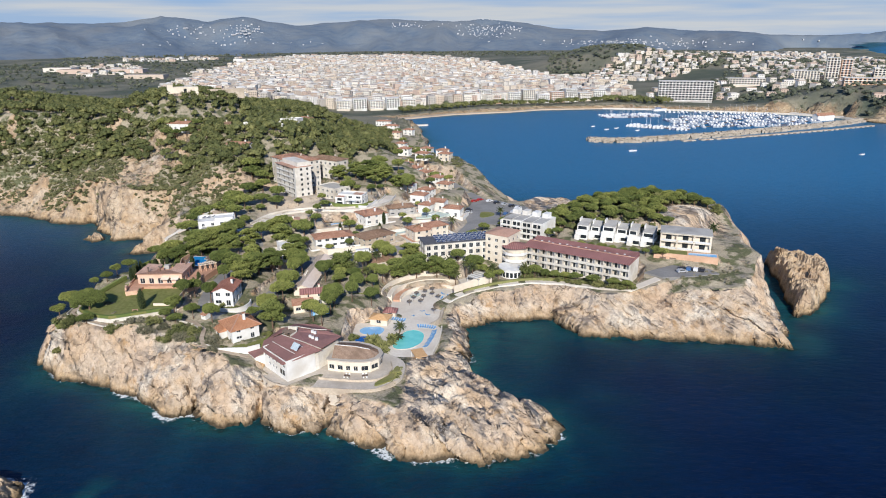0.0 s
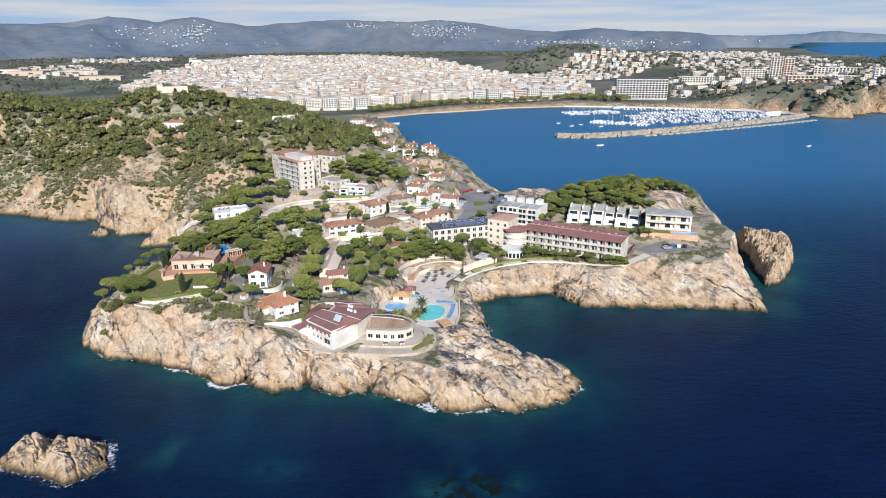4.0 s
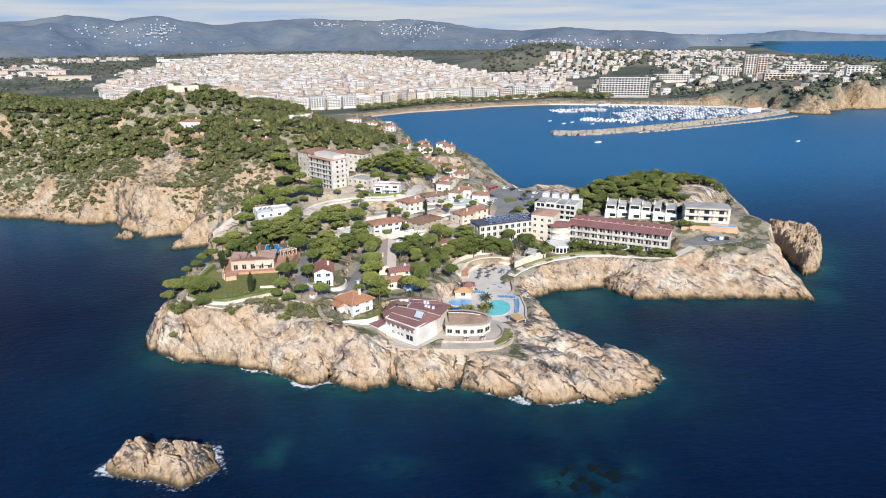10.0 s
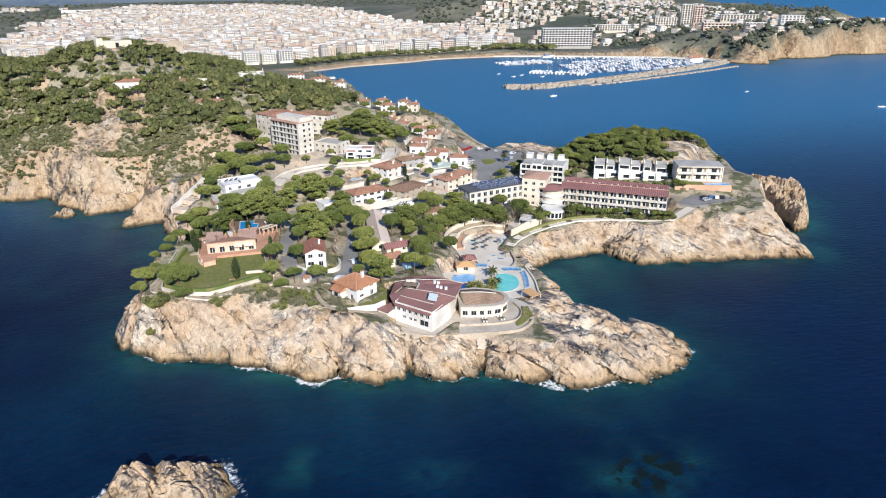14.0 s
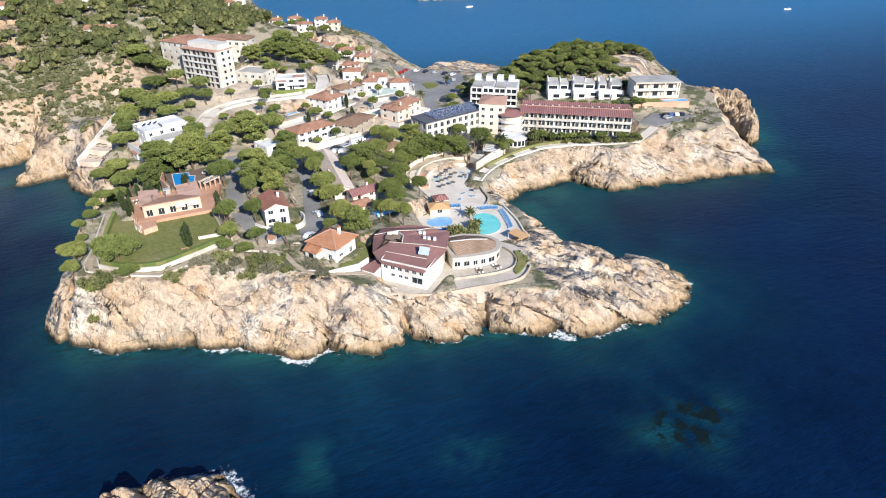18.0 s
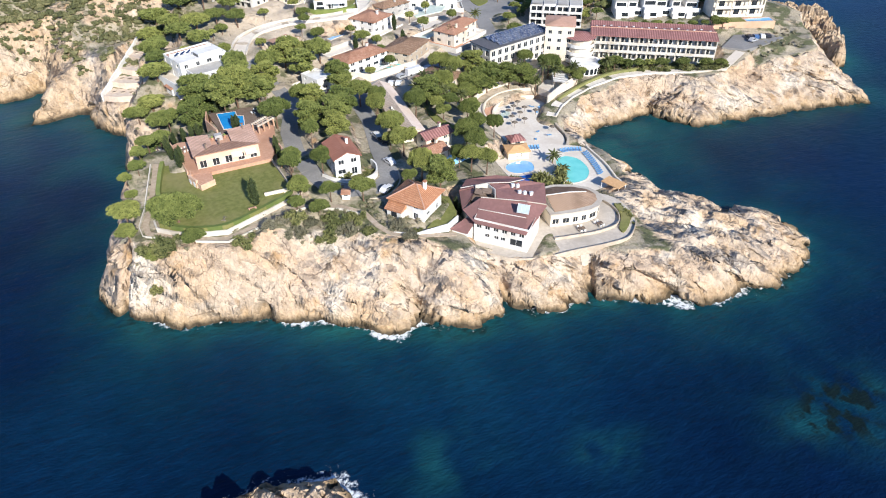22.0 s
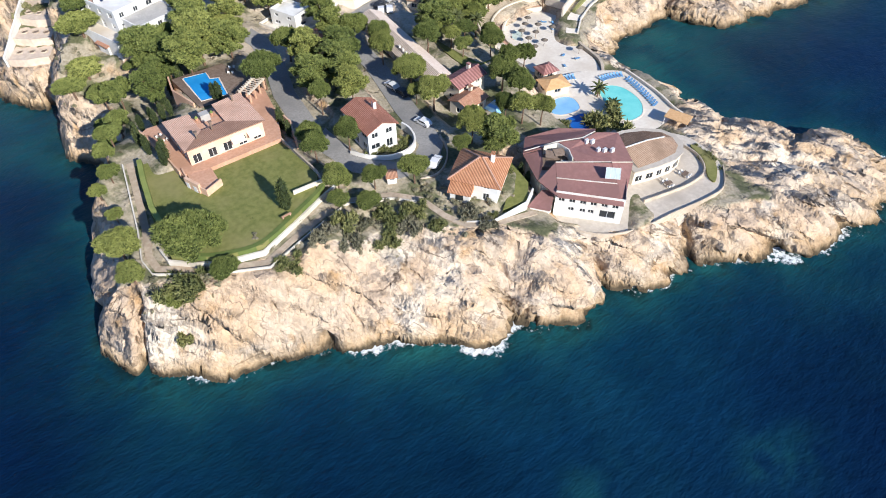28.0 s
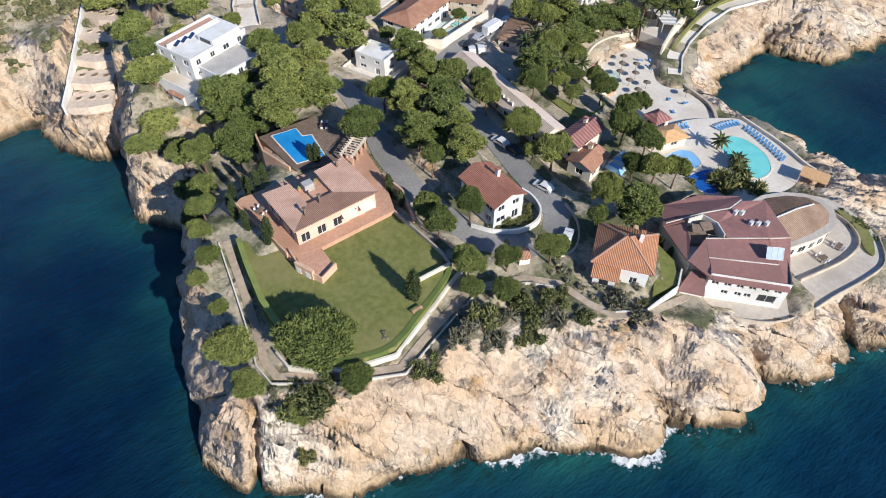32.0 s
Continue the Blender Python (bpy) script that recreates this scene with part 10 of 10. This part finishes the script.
g, masts = Geo(), Geo()
for ax, ay, bx, by, n, off in ((300, 850, 500, 872, 44, 8), (290, 820, 470, 838, 40, 8), (300, 880, 500, 905, 44, 8), (330, 915, 480, 935, 34, 8), (236, 838, 300, 795, 16, 7), (225, 930, 310, 940, 30, 6), (225, 945, 310, 958, 30, 6), (330, 985, 480, 945, 26, 6)):
    t = math.atan2(by - ay, bx - ax)
    for i in range(n):
        for side in (-1, 1):
            if rng.random() < 0.72:
                f_ = (i + 0.5) / n
                hull(g, masts, ax + (bx - ax) * f_ - side * off * math.sin(t), ay + (by - ay) * f_ + side * off * math.cos(t), t + side * 1.57 + rng.uniform(-0.05, 0.05), rng.uniform(0.85, 1.4), rng.random() < 0.35)
tagged(part("moored_boats", g, M_BOAT), "white boats moored in rows in the marina", "boats", kind="stuff")
tagged(part("boat_masts", masts, M_METAL), "thin masts of the moored boats", "masts", kind="stuff")
for x, y, s, t in ((188, 643, 0.9, 0.1), (400, 616, 0.7, 0.3), (460, 503, 0.8, 3.0), (200, 800, 0.8, 0.5), (215, 812, 0.7, 0.4), (235, 790, 0.8, 0.6), (190, 830, 0.7, 0.5), (250, 815, 0.7, 0.9), (330, 1008, 2.4, 0.2)):
    ob = thing("motor_boat", "small white motor boat on the bay", "boat", x, y, 0.0, math.degrees(t))
    g, m_ = Geo(), Geo()
    hull(g, m_, 0, 0, 0, s, False)
    part("hull", g, M_BOAT, ob)
    part("windscreen", Geo().box(0.9 * s, 1.2 * s, -0.8 * s, 0.8 * s, 1.5 * s, 2.2 * s), M_GLASS, ob)
slab("pier", "low concrete pier at the end of the beach", "pier", [(-60, 832), (-20, 846), (-20, 854), (-62, 842)], -1, 1.6, M_PAVE)


# ---- houses on the wooded hill and along the bay ----
for x, y, w, d, h, t, wall, tl, rf in ((-176, 438, 15, 8, 4.5, -10, M_WHITE, M_TILE, "gable"), (-130, 452, 14, 8, 4.5, -12, M_WHITE, M_WHITE, "flat"), (-112, 466, 14, 8, 5, -12, M_WHITE, M_WHITE, "flat"), (-104, 446, 12, 9, 6, -14, M_WHITE, M_WHITE, "flat"),
                                       (-100, 470, 12, 8, 5, 0, M_WHITE, M_TILE, "hip"), (-148, 440, 10, 7, 4, 10, M_CREAM, M_TILE_OLD, "gable"), (-310, 500, 14, 8, 5, 12, M_PINK, M_TILE, "hip"), (-275, 515, 16, 9, 6, 5, M_PINK, M_TILE_OLD, "gable"), (-330, 455, 10, 7, 4, 0, M_WHITE, M_WHITE, "flat")):
    z = ground_z(x, y) - (2.6 if x == -176 else 0.6)
    house("hill_house", "pale house half hidden in the pine wood", "house", (x - w / 2, y - d / 2), (x + w / 2, y - d / 2 + math.tan(radians(t)) * w), d, z, z + h, rf, 1.4, wall, tl, 1 if h < 6 else 2, skirt=6, group="houses in the wood", pad=-60)
    PADS.pop()
for x, y, z, w, wall, tl in ((-38, 560, 24, 12, M_WHITE, M_TILE), (-46, 600, 26, 16, M_CREAM, M_TILE), (-52, 650, 26, 18, M_WHITE, M_TILE), (-34, 620, 20, 12, M_WHITE, M_TILE), (-26, 520, 24, 12, M_CREAM, M_TILE_OLD), (-14, 496, 22, 11, M_WHITE, M_TILE), (-30, 480, 27, 11, M_WHITE, M_TILE), (-2, 470, 20, 10, M_WHITE, M_TILE), (-16, 455, 23, 12, M_WHITE, M_TILE), (0, 446, 19, 10, M_CREAM, M_TILE),
                             (-60, 700, 20, 20, M_WHITE, M_TILE), (-70, 760, 12, 24, M_WHITE, M_TILE)):
    z = max(2.0, ground_z(x, y)) + 0.4
    house("bay_house", "white seaside house with a terracotta roof above the bay", "house", (x - 0.36 * w, y), (x + 0.36 * w, y - 3), 7, z, z + 5.0, "hip", 1.3, wall, tl, 2, skirt=6, group="houses along the bay", pad=-60)
    PADS.pop()


def ruin():
    z = ground_z(-188, 480)
    ob = thing("hermitage", "cream stone hermitage with a terrace wall on the hilltop", "chapel", -188, 486, z, 25)
    part("nave", Geo().box(-9, 8, -4, 5, -4, 4.2), M_CREAM, ob)
    part("tower", Geo().box(-13, -9.004, -3, 3, -4, 6), M_CREAM, ob)
    part("terrace_wall", Geo().box(12, 40, -6, -5.4, -5, 2.2), M_STONE, ob)
    part("terrace_wall", Geo().box(12, 12.6, -5.396, 8, -5, 2.2), M_STONE, ob)
    part("terrace_floor", Geo().box(12.604, 40, -5.396, 8, -5, 0.6), M_PAVE, ob)
    part("doorway", Geo().box(-2, 0, -4.06, -4.004, 0.0, 3.0), M_GLASS, ob)


ruin()


# ---- cars, loungers, parasols and other small things ----
def car_model(paint):
    ob = thing("parked_car", "", "car")
    prof = [(-2.1, 0.35), (2.1, 0.35), (2.15, 0.75), (1.2, 0.92), (0.5, 1.42), (-1.2, 1.46), (-1.95, 0.98), (-2.15, 0.8)]
    for name, half, mat_, pf in (("body", 0.88, paint, prof), ("side_glass", 0.90, M_GLASS, [(-1.55, 0.98), (0.85, 0.98), (0.38, 1.34), (-1.1, 1.38)])):
        n = len(pf)
        g = Geo().add([(x, -half, z) for x, z in pf] + [(x, half, z) for x, z in pf], [tuple(range(n)), tuple(range(n, 2 * n))[::-1]] + [(i, n + i, n + (i + 1) % n, (i + 1) % n) for i in range(n)])
        part(name, g, mat_, ob)
    part("windscreen", Geo().add([(1.14, -0.74, 0.97), (1.14, 0.74, 0.97), (0.56, 0.7, 1.41), (0.56, -0.7, 1.41), (1.16, -0.74, 0.98), (1.16, 0.74, 0.98), (0.58, 0.7, 1.43), (0.58, -0.7, 1.43)], [(4, 5, 6, 7), (0, 3, 2, 1), (0, 1, 5, 4), (2, 3, 7, 6)]), M_GLASS, ob)
    for x in (-1.35, 1.35):
        for y in (-0.8, 0.8):
            w = part("wheel", Geo().tube((x, y - 0.12, 0.33), (x, y + 0.12, 0.33), 0.33, 0.33, 12), M_TYRE, ob)
            part("rim", Geo().tube((x, y - 0.135, 0.33), (x, y + 0.135, 0.33), 0.19, 0.19, 8), M_METAL, w)
    return ob


CAR_NAMES = ("white", "silver", "black", "red", "blue")
first = {}
CARS = [(-66.4, 219.8, 15.62, 105, 0), (-72.2, 206.2, 15.75, 35, 0), (-64.4, 236.6, 15.52, 98, 0), (-63.8, 233.0, 15.52, 98, 2), (-45.6, 273.0, 16.14, 14, 2), (-41.5, 274.2, 16.2, 14, 1), (-47.0, 270.4, 16.05, 60, 0), (-44.6, 269.6, 15.9, 60, 0), (-30, 277.0, 16.35, 18, 1)]
LOT = [(18, 372, 16.32, 40, 3), (21.5, 375, 16.32, 40, 3), (27, 372, 16.32, 40, 0), (31, 368, 16.32, 40, 2), (35, 364, 16.32, 40, 1), (39, 360, 16.32, 40, 2), (42, 356, 16.32, 40, 0), (14, 352, 16.32, 0, 2), (13.6, 346, 16.32, 0, 1), (34, 343, 16.32, 60, 4), (38, 346, 16.32, 60, 1)]
TOPLOT = [(98.5, 252.0, 16.92, 62, 2), (101.0, 251.2, 16.92, 62, 4), (103.6, 250.4, 16.92, 62, 0), (106.0, 249.8, 16.92, 62, 2), (97.2, 248.6, 16.92, 10, 1)]
for x, y, z, t, k in CARS + LOT + TOPLOT:
    if k not in first:
        first[k] = car_model(M_CAR[k])
        tagged(first[k], f"{CAR_NAMES[k]} hatchback parked on the asphalt", "car", "parked cars")
        first[k].matrix_basis = pose(x, y, z, 0, 0, t)
    else:
        copy_thing(first[k], pose(x, y, z, 0, 0, t))
BUS = thing("delivery_van", "long white van parked in the street", "van", -36.2, 275.6, 16.2, 15)
part("body", Geo().box(-3.4, 2.4, -1.0, 1.0, 0.4, 2.6), M_CAR[0], BUS)
part("cab", Geo().box(2.404, 3.4, -1.0, 1.0, 0.4, 1.9), M_CAR[0], BUS)
part("windscreen", Geo().box(2.41, 2.9, -0.9, 0.9, 1.904, 2.45), M_GLASS, BUS)
for x in (-2.2, 2.2):
    for y in (-0.95, 0.95):
        part("wheel", Geo().tube((x, y - 0.12, 0.4), (x, y + 0.12, 0.4), 0.4, 0.4, 12), M_TYRE, BUS)


def lounger_model():
    ob = thing("sun_lounger", "blue fabric sun lounger with a raised back", "lounger", group="loungers on the pool deck")
    part("bed", Geo().box(-0.95, 0.35, -0.32, 0.32, 0.28, 0.36), M_LOUNGE, ob)
    part("backrest", Geo().add([(0.35, -0.32, 0.28), (0.35, 0.32, 0.28), (0.95, 0.32, 0.70), (0.95, -0.32, 0.70), (0.33, -0.32, 0.36), (0.33, 0.32, 0.36), (0.92, 0.32, 0.78), (0.92, -0.32, 0.78)], [(3, 2, 1, 0), (4, 5, 6, 7), (0, 1, 5, 4), (1, 2, 6, 5), (2, 3, 7, 6), (3, 0, 4, 7)]), M_LOUNGE, ob)
    for x in (-0.8, 0.3):
        for y in (-0.28, 0.28):
            part("leg", Geo().box(x - 0.03, x + 0.03, y - 0.03, y + 0.03, 0, 0.28), M_WHITE, ob)
    return ob


L0 = lounger_model()
L0.matrix_basis = pose(-9.6, 217.6, 7.36, 0, 0, 100)
for k in range(1, 8):
    copy_thing(L0, pose(-9.6 + 0.85 * k, 217.6 - 0.25 * k * k * 0.12, 7.36, 0, 0, 95 - 4 * k))
for k in range(13):
    copy_thing(L0, pose(-3.6 - 0.14 * k - 0.03 * k * k * 0.3, 213.8 - 1.05 * k, 7.36, 0, 0, 10))
for k in range(6):
    copy_thing(L0, pose(-19.6 + 0.9 * k, 224.4 - 0.3 * k, 7.36, 0, 0, 70))


def parasol_model():
    ob = thing("parasol", "thatched beach parasol on a wooden pole", "parasol", group="parasols on the beach terrace")
    part("pole", Geo().tube((0, 0, 0), (0, 0, 2.3), 0.06, 0.05, 6), M_TRUNK, ob)
    n = 14
    part("canopy", Geo().add([(1.05 * math.cos(6.28319 * i / n), 1.05 * math.sin(6.28319 * i / n), 1.95 + 0.05 * (i % 2)) for i in range(n)] + [(0, 0, 2.6), (0, 0, 2.15)], [(i, (i + 1) % n, n) for i in range(n)] + [((i + 1) % n, i, n + 1) for i in range(n)]), M_THATCH, ob)
    return ob


P0 = parasol_model()
P0.matrix_basis = pose(-8, 252, 6.3)
for x, y in ((-11.5, 249.5), (-12.5, 245.0), (-8.5, 246.5), (-5.0, 249.5), (-9.5, 241.5), (-14.0, 240.5), (-2.5, 246.0), (-5.0, 254.5), (-4.0, 232.5)):
    copy_thing(P0, pose(x, y, 6.3))
pool("pale green splash pool on the beach terrace", curve([(-14.5, 250.5), (-10.8, 253.6), (-9.6, 250.8), (-13.2, 247.6)]), 6.32, M_GREENPAVE)
COVER = thing("pool_cover", "glazed arched pool cover with blue panels", "pool cover", -45.5, 217.9, 9.2, 15)
PADS_Z = ground_z(-45.5, 217.9)
COVER.location.z = PADS_Z + 0.2
for k in range(5):
    part("panel", Geo().add([(-3.2 + 1.3 * k, -2.2, 0), (-1.95 + 1.3 * k, -2.2, 0), (-1.95 + 1.3 * k, 2.2, 0), (-3.2 + 1.3 * k, 2.2, 0), (-3.2 + 1.3 * k, -1.2, 1.3), (-1.95 + 1.3 * k, -1.2, 1.3), (-1.95 + 1.3 * k, 1.2, 1.3), (-3.2 + 1.3 * k, 1.2, 1.3)],
                         [(0, 1, 5, 4), (1, 2, 6, 5), (2, 3, 7, 6), (3, 0, 4, 7), (4, 5, 6, 7)]), M_GREENPAVE if k % 2 else M_PALEBLUE, COVER)
BENCH = thing("garden_bench", "terracotta garden bench on the lawn", "bench", -106.8, 205.9, 19.55, 5)
part("seat", Geo().box(-1.0, 1.0, -0.22, 0.22, 0.38, 0.46), M_TERRACOTTA, BENCH)
for x in (-0.8, 0.8):
    part("leg", Geo().box(x - 0.1, x + 0.1, -0.2, 0.2, 0, 0.38), M_TERRACOTTA, BENCH)
house("wayside_hut", "tiny hut with an orange tiled roof beside the path", "hut", (-84.4, 206.0), (-82.6, 205.2), 2.4, 16.2, 18.0, "gable", 0.5, M_WHITE, M_TILE, 1, windows="f", win_w=0.8, pad=-60, chimney=False, over=0.25)
PADS.pop()
for k, (x, y) in enumerate(((-2.0, 241.0), (0.8, 244.5), (-1.0, 247.6), (1.6, 249.4), (-0.5, 252.0), (-6.5, 230.5), (-8.6, 234.0), (-12.0, 229.5))):
    copy_thing(L0, pose(x, y, 6.3, 0, 0, 35 * k))
